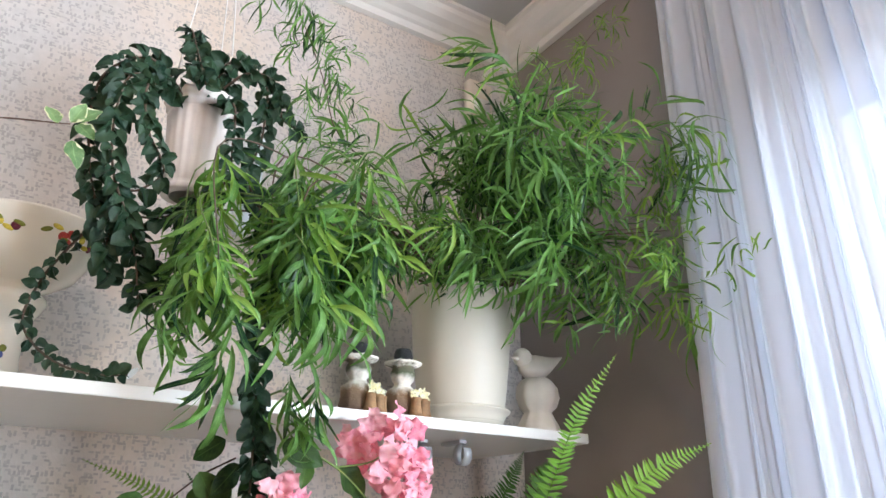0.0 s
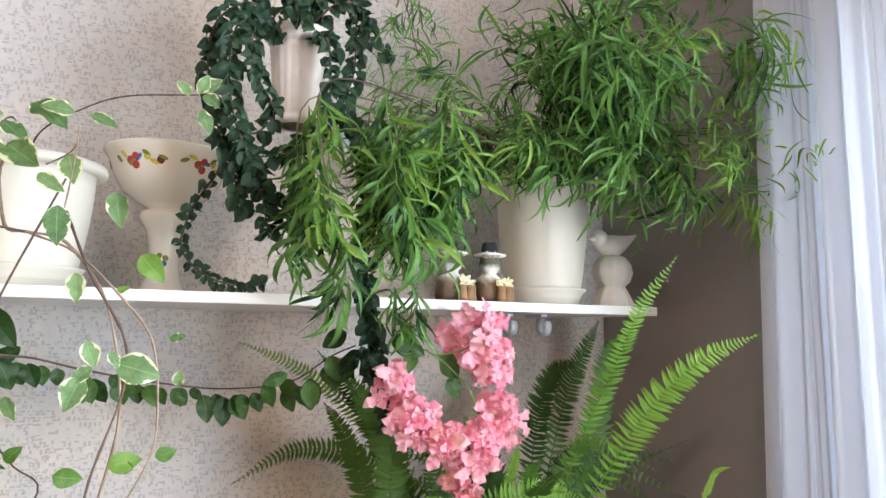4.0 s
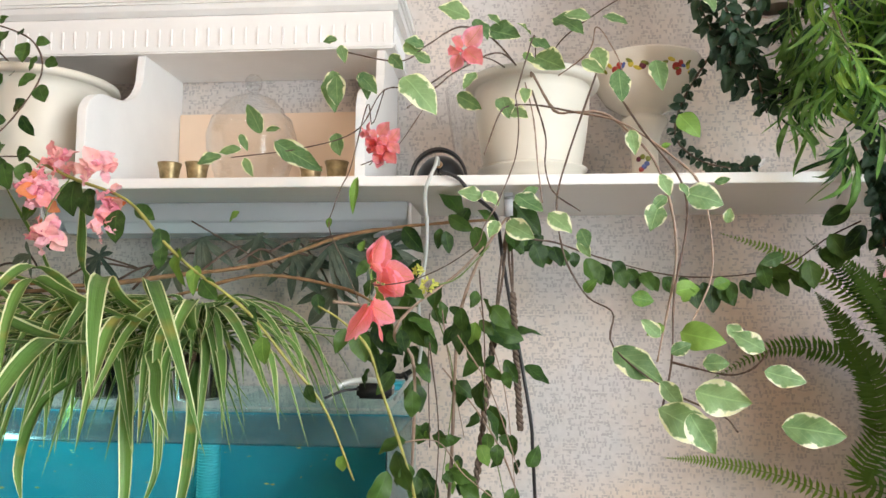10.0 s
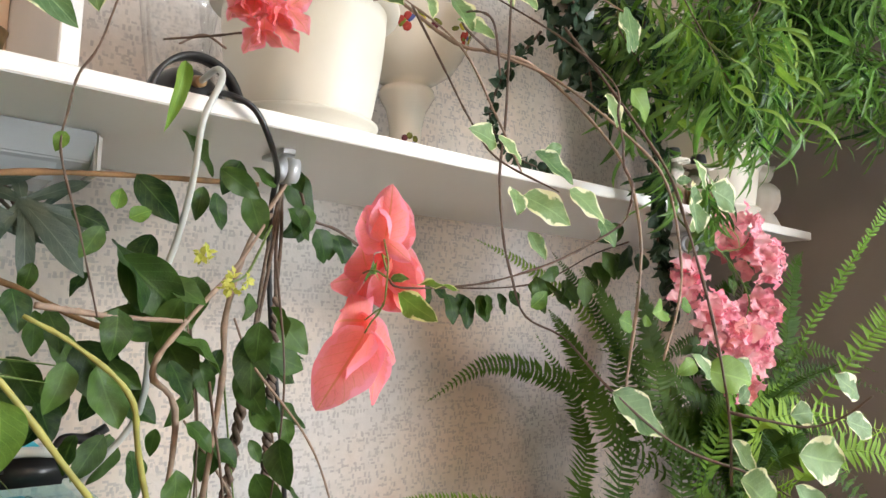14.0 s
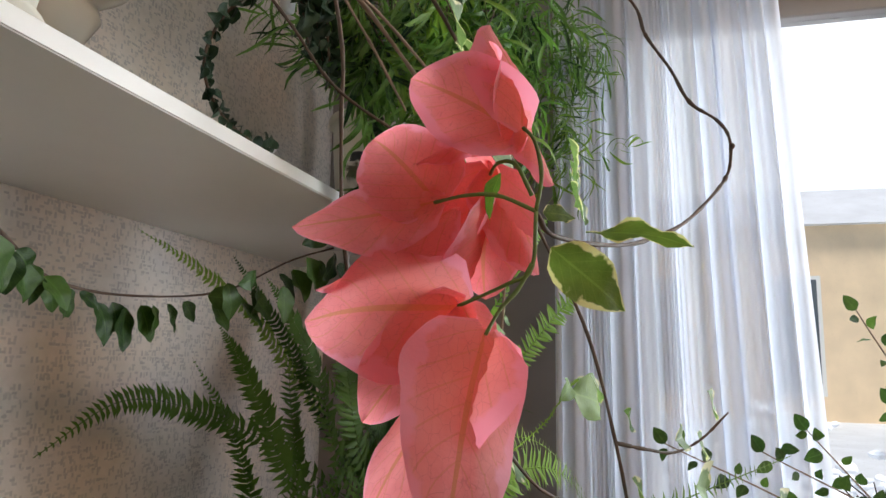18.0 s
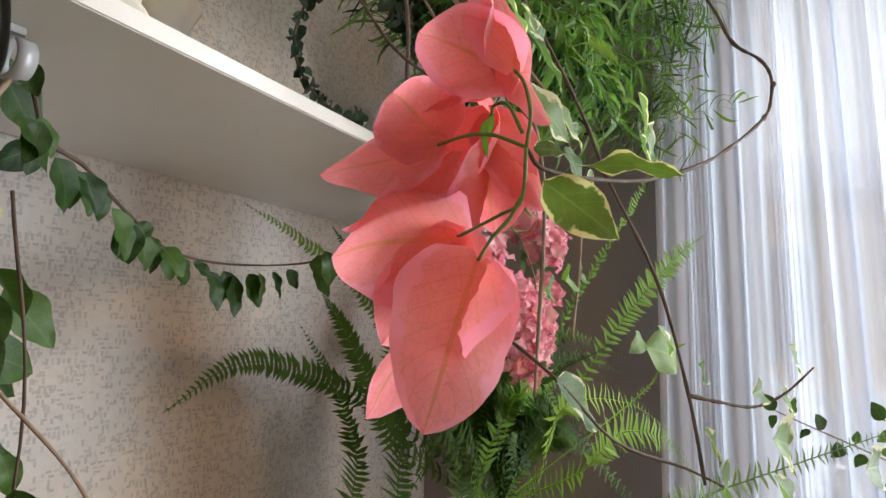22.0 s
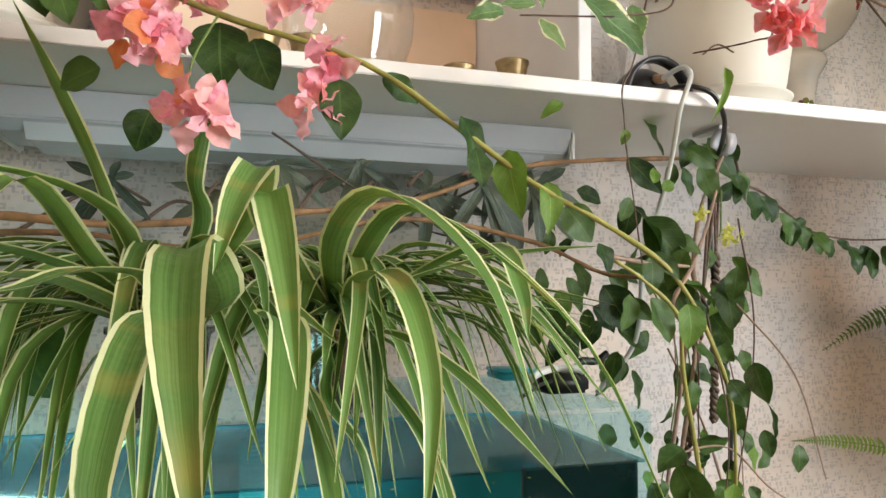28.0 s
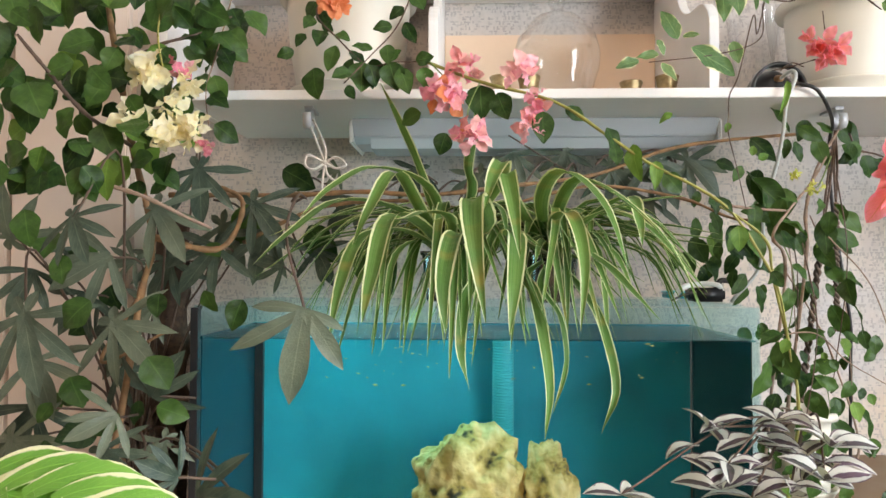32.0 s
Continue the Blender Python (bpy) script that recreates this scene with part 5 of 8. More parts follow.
    leaves(B, P_VAR, [((-1.037, -0.270, 1.848), (-1.031, -0.290, 1.796)), ((-1.072, -0.280, 1.752), (-1.067, -0.300, 1.710)), ((-1.135, -0.240, 1.614), (-1.124, -0.260, 1.583))], jitter=0.3)
    leaves(B, P_BRIGHT, [((-1.130, -0.240, 1.544), (-1.114, -0.250, 1.560)), ((-1.027, -0.300, 1.542), (-0.990, -0.300, 1.552)), ((-1.079, -0.300, 1.536), (-1.048, -0.300, 1.529)), ((-1.036, -0.360, 1.494), (-0.994, -0.390, 1.483)), ((-1.053, -0.360, 1.501), (-1.075, -0.360, 1.492))], jitter=0.3)
    # hanging low over the fern
    leaves(B, P_VAR, [((-1.104, -0.312, 1.473), (-1.041, -0.340, 1.422)), ((-1.067, -0.400, 1.442), (-1.045, -0.420, 1.409)), ((-1.073, -0.410, 1.414), (-0.996, -0.430, 1.374)), ((-1.031, -0.430, 1.463), (-0.999, -0.440, 1.467)), ((-0.976, -0.450, 1.458), (-0.928, -0.460, 1.444)), ((-0.978, -0.460, 1.479), (-1.017, -0.460, 1.500))], jitter=0.12, wide=1.1)
    leaves(B, P_VAR, [((-1.042, -0.440, 1.436), (-0.979, -0.460, 1.419)), ((-0.980, -0.500, 1.411), (-0.915, -0.520, 1.408)), ((-1.048, -0.440, 1.413), (-1.026, -0.460, 1.366)), ((-0.983, -0.360, 1.503), (-0.963, -0.370, 1.480)), ((-1.062, -0.380, 1.489), (-1.088, -0.380, 1.514)), ((-1.056, -0.400, 1.472), (-1.027, -0.400, 1.487))], jitter=0.15, wide=1.1)
    # left tips in front of the hutch
    leaves(B, P_VAR, [((-1.600, -0.170, 1.783), (-1.628, -0.180, 1.845)), ((-1.630, -0.170, 1.759), (-1.675, -0.180, 1.758)), ((-1.661, -0.170, 1.750), (-1.707, -0.180, 1.736)), ((-1.626, -0.170, 1.747), (-1.603, -0.190, 1.707)), ((-1.580, -0.170, 1.770), (-1.489, -0.190, 1.718)), ((-1.593, -0.170, 1.788), (-1.563, -0.180, 1.791)), ((-1.632, -0.170, 1.783), (-1.619, -0.180, 1.752)), ((-1.509, -0.100, 1.904), (-1.502, -0.120, 1.817)), ((-1.459, -0.100, 1.901), (-1.449, -0.120, 1.844))], jitter=0.2, wide=0.78)
    leaves(B, P_VAR, [((-1.355, -0.380, 1.795), (-1.308, -0.410, 1.740)), ((-1.401, -0.200, 1.889), (-1.372, -0.220, 1.858)), ((-1.497, -0.120, 1.795), (-1.490, -0.130, 1.748)), ((-1.496, -0.130, 1.943), (-1.525, -0.130, 1.940)), ((-1.491, -0.130, 1.934), (-1.477, -0.140, 1.897)), ((-1.496, -0.130, 1.886), (-1.490, -0.150, 1.821)), ((-1.392, -0.100, 1.949), (-1.361, -0.120, 1.909)), ((-1.468, -0.100, 1.898), (-1.423, -0.120, 1.854))], jitter=0.25)
    leaves(B, P_BRIGHT, [((-1.445, -0.200, 1.709), (-1.454, -0.210, 1.655))], jitter=0.1, wide=0.35)
    leaves(B, P_BRIGHT, [((-1.503, -0.120, 1.661), (-1.510, -0.120, 1.645)), ((-1.459, -0.100, 1.610), (-1.456, -0.100, 1.631)), ((-1.449, -0.100, 1.604), (-1.429, -0.100, 1.615))], jitter=0.3)


variegated()


# ---- coral bracts on the long arching twig ----
def bract_mesh(name, material, W, cup, seed):
    """A papery bract along +Y: heart-shaped foot, drawn-out tip, sunken midrib, puckered between the side veins."""
    rng = random.Random(seed)
    ph, ph2, tw, bend = rng.uniform(0, 6), rng.uniform(0, 6), rng.uniform(-0.4, 0.4), rng.uniform(-0.08, 0.08)
    across, nv = [k / 5 - 1 for k in range(11)], 22
    verts, faces, uvs = [], [], []
    for j in range(nv + 1):
        v = j / nv
        w = W * max(0.015, math.sin(math.pi * min(1, v ** 0.66)) ** 0.60 * (1 - 0.12 * v ** 8) + 0.16 * (1 - v) ** 8)
        for u in across:
            a = abs(u)
            ww = w * (1 + 0.02 * math.sin(v * 17 + ph + 2 * u) * a)
            z = -cup * 1.6 * ww * a ** 1.7 - 0.016 * math.exp(-(u * 7) ** 2) + 0.018 * math.sin((v * 6.5 - a * 2.1) * 6.28 + ph2) * a * (1.15 - a)
            z += 0.13 * w * a * a * math.sin(v * 8 + ph + (1.9 if u > 0 else 0)) - 0.16 * v * v + 0.05 * math.sin(v * 4 + ph2)
            t = tw * v
            x = u * ww
            x, z = x * math.cos(t) - z * math.sin(t), x * math.sin(t) + z * math.cos(t)
            verts.append((x + bend * v * v, v - 0.06 * a * (1 - v) ** 4, z))
            uvs.append(((u + 1) / 2, v))
    k = len(across)
    for j in range(nv):
        for i in range(k - 1):
            a = j * k + i
            faces.append((a, a + 1, a + k + 1, a + k))
    me = from_lists(name, verts, faces, uvs)
    me.materials.append(material)
    return me


P_RIM = ovates("rimmed_leaf", leaf_mat("rimmed_leaf", (0.035, 0.085, 0.02), (0.16, 0.26, 0.06), 0.40, 0.35, (0.78, 0.78, 0.50), 0.09), 4, 0.34, wave=0.08)
P_BRACT = [bract_mesh("bract", M_CORAL, 0.37 + 0.02 * (k % 3), (0.22, -0.12, 0.30, 0.10, 0.26)[k % 5], k) for k in range(10)]


def coral():
    B = bougain
    J = (-1.390, -0.383, 1.551)
    # kinked twig that carries the bloom
    twig = [(-1.22, -0.28, 1.80), (-1.218, -0.35, 1.745), (-1.222, -0.403, 1.695), (-1.230, -0.413, 1.668), (-1.238, -0.423, 1.647), (-1.246, -0.430, 1.628), (-1.252, -0.440, 1.617), (-1.257, -0.444, 1.608), (-1.260, -0.444, 1.598), (-1.265, -0.441, 1.588), (-1.290, -0.429, 1.571), (-1.315, -0.418, 1.559), (-1.345, -0.403, 1.5495), (-1.382, -0.387, 1.546), J]
    stem(B, twig, 0.0008, 0.0006, M_DARKSTEM, n=90, sides=8, rough=0.22)
    for p in ((-1.246, -0.430, 1.628), (-1.259, -0.445, 1.603), (-1.265, -0.441, 1.588), (-1.230, -0.413, 1.668)):
        o = part("bud_node", lathe([(0.0003, -0.0014), (0.0009, -0.0005), (0.0011, 0.0004), (0.0003, 0.0014)], 8, False), M_DARKSTEM, B)
        o.matrix_parent_inverse = Matrix.Translation(-B.location)
        o.location = p
    for pts in ([J, (-1.391, -0.3845, 1.560), (-1.392, -0.383, 1.568), (-1.391, -0.380, 1.572)], [J, (-1.391, -0.374, 1.555), (-1.391, -0.366, 1.5555), (-1.389, -0.357, 1.5545)], [(-1.390, -0.382, 1.555), (-1.390, -0.378, 1.563), (-1.387, -0.373, 1.5645), (-1.382, -0.370, 1.563)],
                [J, (-1.391, -0.382, 1.537), (-1.392, -0.376, 1.533), (-1.391, -0.364, 1.528)], [(-1.391, -0.382, 1.538), (-1.392, -0.379, 1.532), (-1.394, -0.375, 1.527), (-1.396, -0.372, 1.521)]):
        stem(B, pts, 0.0006, 0.00045, M_GSTEM, "flower_stalk", 16, 7, 0.12)
    # three bracts to a bloom: foot, tip, breadth, side that it turns to the room
    top, mid, low_l, low = (-1.390, -0.379, 1.572), (-1.388, -0.357, 1.5555), (-1.391, -0.365, 1.528), (-1.396, -0.3725, 1.5215)
    for k, (base, tip, wide, fc) in enumerate((
            (top, (-1.392, -0.3505, 1.590), 1.10, (-1, 0.10, 0.30)), (top, (-1.381, -0.3765, 1.607), 0.95, (-0.55, -0.85, 0.1)), (top, (-1.379, -0.389, 1.561), 0.85, (-0.7, -0.5, 0.4)), (top, (-1.386, -0.350, 1.5695), 0.42, (-0.6, -0.1, 0.8)),
            (mid, (-1.391, -0.3165, 1.5515), 0.80, (-1, -0.1, 0.35)), (mid, (-1.378, -0.335, 1.580), 1.22, (-1, -0.2, 0.0)), ((-1.386, -0.361, 1.552), (-1.388, -0.321, 1.537), 0.50, (-0.75, 0.0, 0.65)),
            ((-1.382, -0.370, 1.564), (-1.371, -0.3635, 1.530), 1.08, (-0.9, -0.42, -0.1)), ((-1.382, -0.371, 1.564), (-1.362, -0.384, 1.541), 0.9, (-0.5, -0.85, 0.0)),
            (low_l, (-1.392, -0.3205, 1.5265), 1.12, (-1, -0.05, 0.12)), (low_l, (-1.388, -0.336, 1.499), 0.70, (-1, 0.1, 0.0)), (low_l, (-1.395, -0.372, 1.518), 1.3, (-0.9, -0.4, 0.0)),
            (low, (-1.425, -0.3743, 1.483), 1.06, (-0.60, -0.78, 0.3)), (low, (-1.418, -0.3485, 1.486), 0.85, (-0.85, 0.3, 0.2)), ((-1.391, -0.372, 1.520), (-1.385, -0.358, 1.479), 0.75, (-1, -0.1, 0.0)),
            ((-1.387, -0.376, 1.571), (-1.372, -0.371, 1.601), 1.35, (-0.1, -1, 0.1)), ((-1.381, -0.371, 1.562), (-1.341, -0.361, 1.557), 1.25, (0.1, -1, 0.1)), ((-1.379, -0.370, 1.558), (-1.360, -0.363, 1.530), 1.35, (0.05, -1, 0.0)),
            ((-1.391, -0.369, 1.523), (-1.362, -0.361, 1.508), 1.2, (0.0, -1, 0.2)))):
        put([P_BRACT[3 if k == 12 else (k * 3 + 1) % 10]], B, base, tip, fc, 0.02, "bract", wide=wide * 0.90)
    leaves(B, P_RIM, [((-1.385, -0.386, 1.543), (-1.372, -0.4045, 1.527))], (-1, -0.2, -0.1), 0.02, wide=0.95)
    leaves(B, P_RIM, [((-1.378, -0.394, 1.548), (-1.370, -0.421, 1.5475))], (0.05, 0.15, 1), 0.02, wide=0.62)
    leaves(B, P_RIM, [((-1.389, -0.3845, 1.551), (-1.382, -0.3925, 1.551))], (-0.9, -0.3, 0.3), 0.05, wide=1.0)
    leaves(B, P_BRIGHT, [((-1.391, -0.3745, 1.561), (-1.391, -0.369, 1.5495))], (-0.9, 0.4, 0.0), 0.05, wide=0.5)
    # single blooms nearer the pot
    for c, n, s in (((-1.291, -0.330, 1.844), 2, 0.030), ((-1.416, -0.235, 1.757), 4, 0.022), ((-1.405, -0.24, 1.734), 4, 0.022), ((-1.399, -0.245, 1.746), 3, 0.021)):
        cluster(B, P_CORAL, c, n, 0.011, s, (-0.1, -1, 0), "bract", 4)


coral()

# ---- spider plant over the aquarium ----
spider = thing("spider_plant", "spider plant with cream-edged arching leaves in two ribbed clear pots", "potted plant", (-1.87, 0.05, TZ1 + 0.006))


def ribbon(parent, pts, width, material, seed=0, name="leaf", n=18):
    """A long arching strap leaf with a channelled blade that narrows to its tip."""
    rng = random.Random(seed)
    line = spline(pts, n)
    verts, faces, uvs = [], [], []
    side = None
    tw = rng.uniform(-0.5, 0.5)
    for k, p in enumerate(line):
        v = k / n
        d = (line[min(k + 1, n)] - line[max(k - 1, 0)]).normalized()
        ref = d.cross(Vector((0, 0, 1)))
        if ref.length < 0.25:
            ref = side if side is not None else Vector((1, 0, 0))
        ref = ref.normalized()
        if side is not None:
            if ref.dot(side) < 0:
                ref = -ref
            ref = (ref * 0.4 + side * 0.6)
        side = (ref - d * ref.dot(d)).normalized()
        s = side.copy()
        s.rotate(Matrix.Rotation(tw * v, 3, d))
        up = s.cross(d)
        w = width * (min(1, 0.45 + v * 2.2)) * (1 - max(0, (v - 0.55) / 0.45) ** 1.6) + 0.0004
        for u in (-1, -0.55, 0, 0.55, 1):
            verts.append(tuple(p + s * u * w + up * (abs(u) * w * 0.35)))
            uvs.append(((u + 1) / 2, v))
    for k in range(n):
        for i in range(4):
            a = k * 5 + i
            faces.append((a, a + 1, a + 6, a + 5))
    me = from_lists(name, verts, faces, uvs)
    me.materials.append(material)
    o = new(name, me)
    o.parent = parent
    o.matrix_parent_inverse = Matrix.Translation(-parent.location)
    return o


def spider_plant():
    inv = Matrix.Translation(-spider.location)
    ribbed = glass("ribbed_clear_plastic", (0.55, 0.55, 0.52), 0.15, 0.2, 0.5)
    crowns = []
    for x in (-1.965, -1.775):
        prof = [(0.040, 0.0), (0.042, 0.004), (0.050, 0.085), (0.054, 0.088), (0.054, 0.094), (0.048, 0.094)]
        o = part("pot", lathe(prof, 72, False, 0.02, 24), ribbed, spider)
        o.location = (x + 1.87, 0, 0)
        o = part("soil", lathe([(0.037, 0.004), (0.046, 0.08), (0.001, 0.083)], 24), M_SOIL, spider)
        o.location = (x + 1.87, 0, 0)
        crowns.append(Vector((x, 0.04, TZ1 + 0.09)))
    a, b = crowns
    hero = [
        (a, [(-1.905, -0.220, 1.479), (-1.922, -0.340, 1.514), (-1.922, -0.400, 1.457), (-1.908, -0.420, 1.354)], 0.0165),
        (a, [(-1.888, -0.180, 1.543), (-1.881, -0.270, 1.574), (-1.896, -0.310, 1.546), (-1.908, -0.330, 1.500)], 0.0125),
        (b, [(-1.866, -0.200, 1.534), (-1.874, -0.280, 1.556), (-1.868, -0.330, 1.504), (-1.861, -0.350, 1.435)], 0.0125),
        (b, [(-1.813, -0.150, 1.526), (-1.792, -0.250, 1.562), (-1.749, -0.340, 1.505), (-1.723, -0.380, 1.408)], 0.0125),
        (b, [(-1.778, -0.120, 1.528), (-1.746, -0.200, 1.556), (-1.662, -0.300, 1.466), (-1.603, -0.330, 1.337)], 0.012),
        (b, [(-1.725, -0.120, 1.507), (-1.684, -0.200, 1.530), (-1.681, -0.250, 1.493), (-1.679, -0.260, 1.455)], 0.010),
        (b, [(-1.791, -0.150, 1.497), (-1.777, -0.240, 1.499), (-1.768, -0.300, 1.430), (-1.777, -0.320, 1.337)], 0.0105),
        (a, [(-2.007, -0.100, 1.513), (-2.042, -0.200, 1.568), (-2.073, -0.260, 1.507), (-2.096, -0.280, 1.449)], 0.0125),
        (a, [(-1.993, -0.080, 1.552), (-2.068, -0.200, 1.576), (-2.125, -0.270, 1.539), (-2.160, -0.320, 1.492)], 0.011),
        (a, [(-2.021, -0.100, 1.505), (-2.116, -0.220, 1.524), (-2.176, -0.310, 1.469), (-2.217, -0.350, 1.425)], 0.0125),
        (a, [(-2.005, -0.150, 1.488), (-2.042, -0.280, 1.493), (-2.056, -0.360, 1.410), (-2.063, -0.400, 1.351)], 0.014),
        (a, [(-2.033, -0.140, 1.481), (-2.084, -0.260, 1.465), (-2.103, -0.330, 1.397), (-2.110, -0.370, 1.329)], 0.011),
        (a, [(-1.956, -0.160, 1.495), (-1.988, -0.250, 1.503), (-2.016, -0.300, 1.490), (-2.040, -0.320, 1.487)], 0.010),
        (a, [(-1.936, -0.200, 1.467), (-1.952, -0.280, 1.465), (-1.963, -0.360, 1.399), (-1.958, -0.380, 1.337)], 0.014),
        (b, [(-1.863, -0.200, 1.467), (-1.861, -0.280, 1.465), (-1.869, -0.350, 1.398), (-1.876, -0.370, 1.334)], 0.0135),
        (b, [(-1.832, -0.080, 1.408), (-1.819, -0.120, 1.373), (-1.800, -0.150, 1.241), (-1.808, -0.160, 1.153)], 0.0105),
        (b, [(-1.805, -0.060, 1.392), (-1.777, -0.100, 1.341), (-1.770, -0.120, 1.263), (-1.793, -0.140, 1.190)], 0.0065),
        (b, [(-1.741, -0.060, 1.392), (-1.714, -0.120, 1.336), (-1.701, -0.180, 1.239), (-1.727, -0.200, 1.173)], 0.009),
        (a, [(-1.917, -0.100, 1.409), (-1.934, -0.160, 1.370), (-1.941, -0.190, 1.293), (-1.927, -0.200, 1.234)], 0.010),
        (b, [(-1.762, -0.150, 1.454), (-1.725, -0.220, 1.427), (-1.698, -0.270, 1.391), (-1.664, -0.300, 1.349)], 0.0085),
        (a, [(-1.994, -0.030, 1.534), (-2.025, -0.050, 1.618), (-2.054, -0.070, 1.683), (-2.082, -0.080, 1.742)], 0.010),
        (a, [(-1.923, -0.060, 1.548), (-1.931, -0.080, 1.591), (-1.920, -0.100, 1.649), (-1.911, -0.120, 1.715)], 0.009),
        (b, [(-1.751, -0.100, 1.492), (-1.698, -0.180, 1.517), (-1.649, -0.220, 1.525), (-1.608, -0.240, 1.529)], 0.008),
    ]
    for k, (c, pts, w) in enumerate(hero):
        ribbon(spider, [c] + pts, w, M_SPIDER, k)
    rng = random.Random(9)
    for k in range(200):
        c = crowns[k % 2]
        ang = rng.uniform(-0.35, math.pi + 0.35) + math.pi
        L = rng.uniform(0.12, 0.29)
        out = Vector((math.cos(ang) * 1.15, math.sin(ang), 0))
        h = rng.uniform(0.03, 0.12)
        drop = rng.uniform(-0.02, 0.20)
        p1 = c + out * L * 0.30 + Vector((0, 0, h * 0.8))
        p2 = c + out * L * 0.75 + Vector((0, 0, h * 0.7 - drop * 0.2))
        p3 = c + out * L * 1.05 + Vector((rng.uniform(-0.03, 0.03), 0, h * 0.3 - drop))
        ribbon(spider, [c + Vector((rng.uniform(-0.02, 0.02), rng.uniform(-0.02, 0.02), 0)), p1, p2, p3], rng.uniform(0.005, 0.0095), M_SPIDER, 100 + k, n=14)


spider_plant()


# ---- ferns by the window corner ----
fern = thing("boston_fern", "large green sword fern with arching fronds in a white pot", "potted plant", (-0.33, 0.02, 1.0))
pot_parts(fern, 0.11, 0.08, 0.19, 0.1)


def frond(pts, wid, seed=0, n=40, material=None, curl=False):
    rng = random.Random(seed)
    line = spline(pts, n)
    verts, faces, uvs = [], [], []
    view = Vector((rng.uniform(-0.35, 0.05), -1, rng.uniform(0.0, 0.5))).normalized()
    for k in range(2, n):
        v = k / n
        p = line[k]
        d = (line[min(k + 1, n)] - line[k - 1]).normalized()
        s = d.cross(view).normalized()
        w = wid * min(1, 0.35 + v * 1.8) * max(0.10, 1 - v ** 3)
        for sg in (-1, 1):
            q = (s * sg * rng.uniform(0.9, 1.0) + d * rng.uniform(0.15, 0.4) + view * rng.uniform(-0.2, 0.25)).normalized()
            hw = d * min(0.0046, w * 0.13 + 0.0008)
            i = len(verts)
            up = view * hw.length * 0.5
            verts += [tuple(p - hw * 0.6), tuple(p + hw * 0.7), tuple(p + q * w * 0.5 - hw * 0.95 + up), tuple(p + q * w * 0.5 + hw * 0.85), tuple(p + q * w - up + d * w * 0.08)]
            uvs += [(0.2, 0), (0.8, 0), (0.1, 0.5), (0.9, 0.5), (0.5, 1)]
            faces += [(i, i + 1, i + 3, i + 2), (i + 2, i + 3, i + 4)]
    for k in range(n):
        a, b = line[k], line[k + 1]
        i = len(verts)
        r = 0.0016 * (1 - 0.6 * k / n)
        for p in (a, b):
            for q in range(3):
                an = q * 2.094
                verts.append((p.x + math.cos(an) * r, p.y + math.sin(an) * r * 0.7, p.z + math.sin(an) * r))
                uvs.append((0.5, 0.05))
        for q in range(3):
            faces.append((i + q, i + (q + 1) % 3, i + 3 + (q + 1) % 3, i + 3 + q))
    me = from_lists("frond", verts, faces, uvs)
    me.materials.append(material or M_FERN)
    o = new("frond", me)
    o.parent = fern
    o.matrix_parent_inverse = Matrix.Translation(-fern.location)
    return o


M_FERNY = leaf_mat("young_fern_leaflet", (0.10, 0.24, 0.025), (0.30, 0.48, 0.08), 0.5, 0.35, vein=0.0)


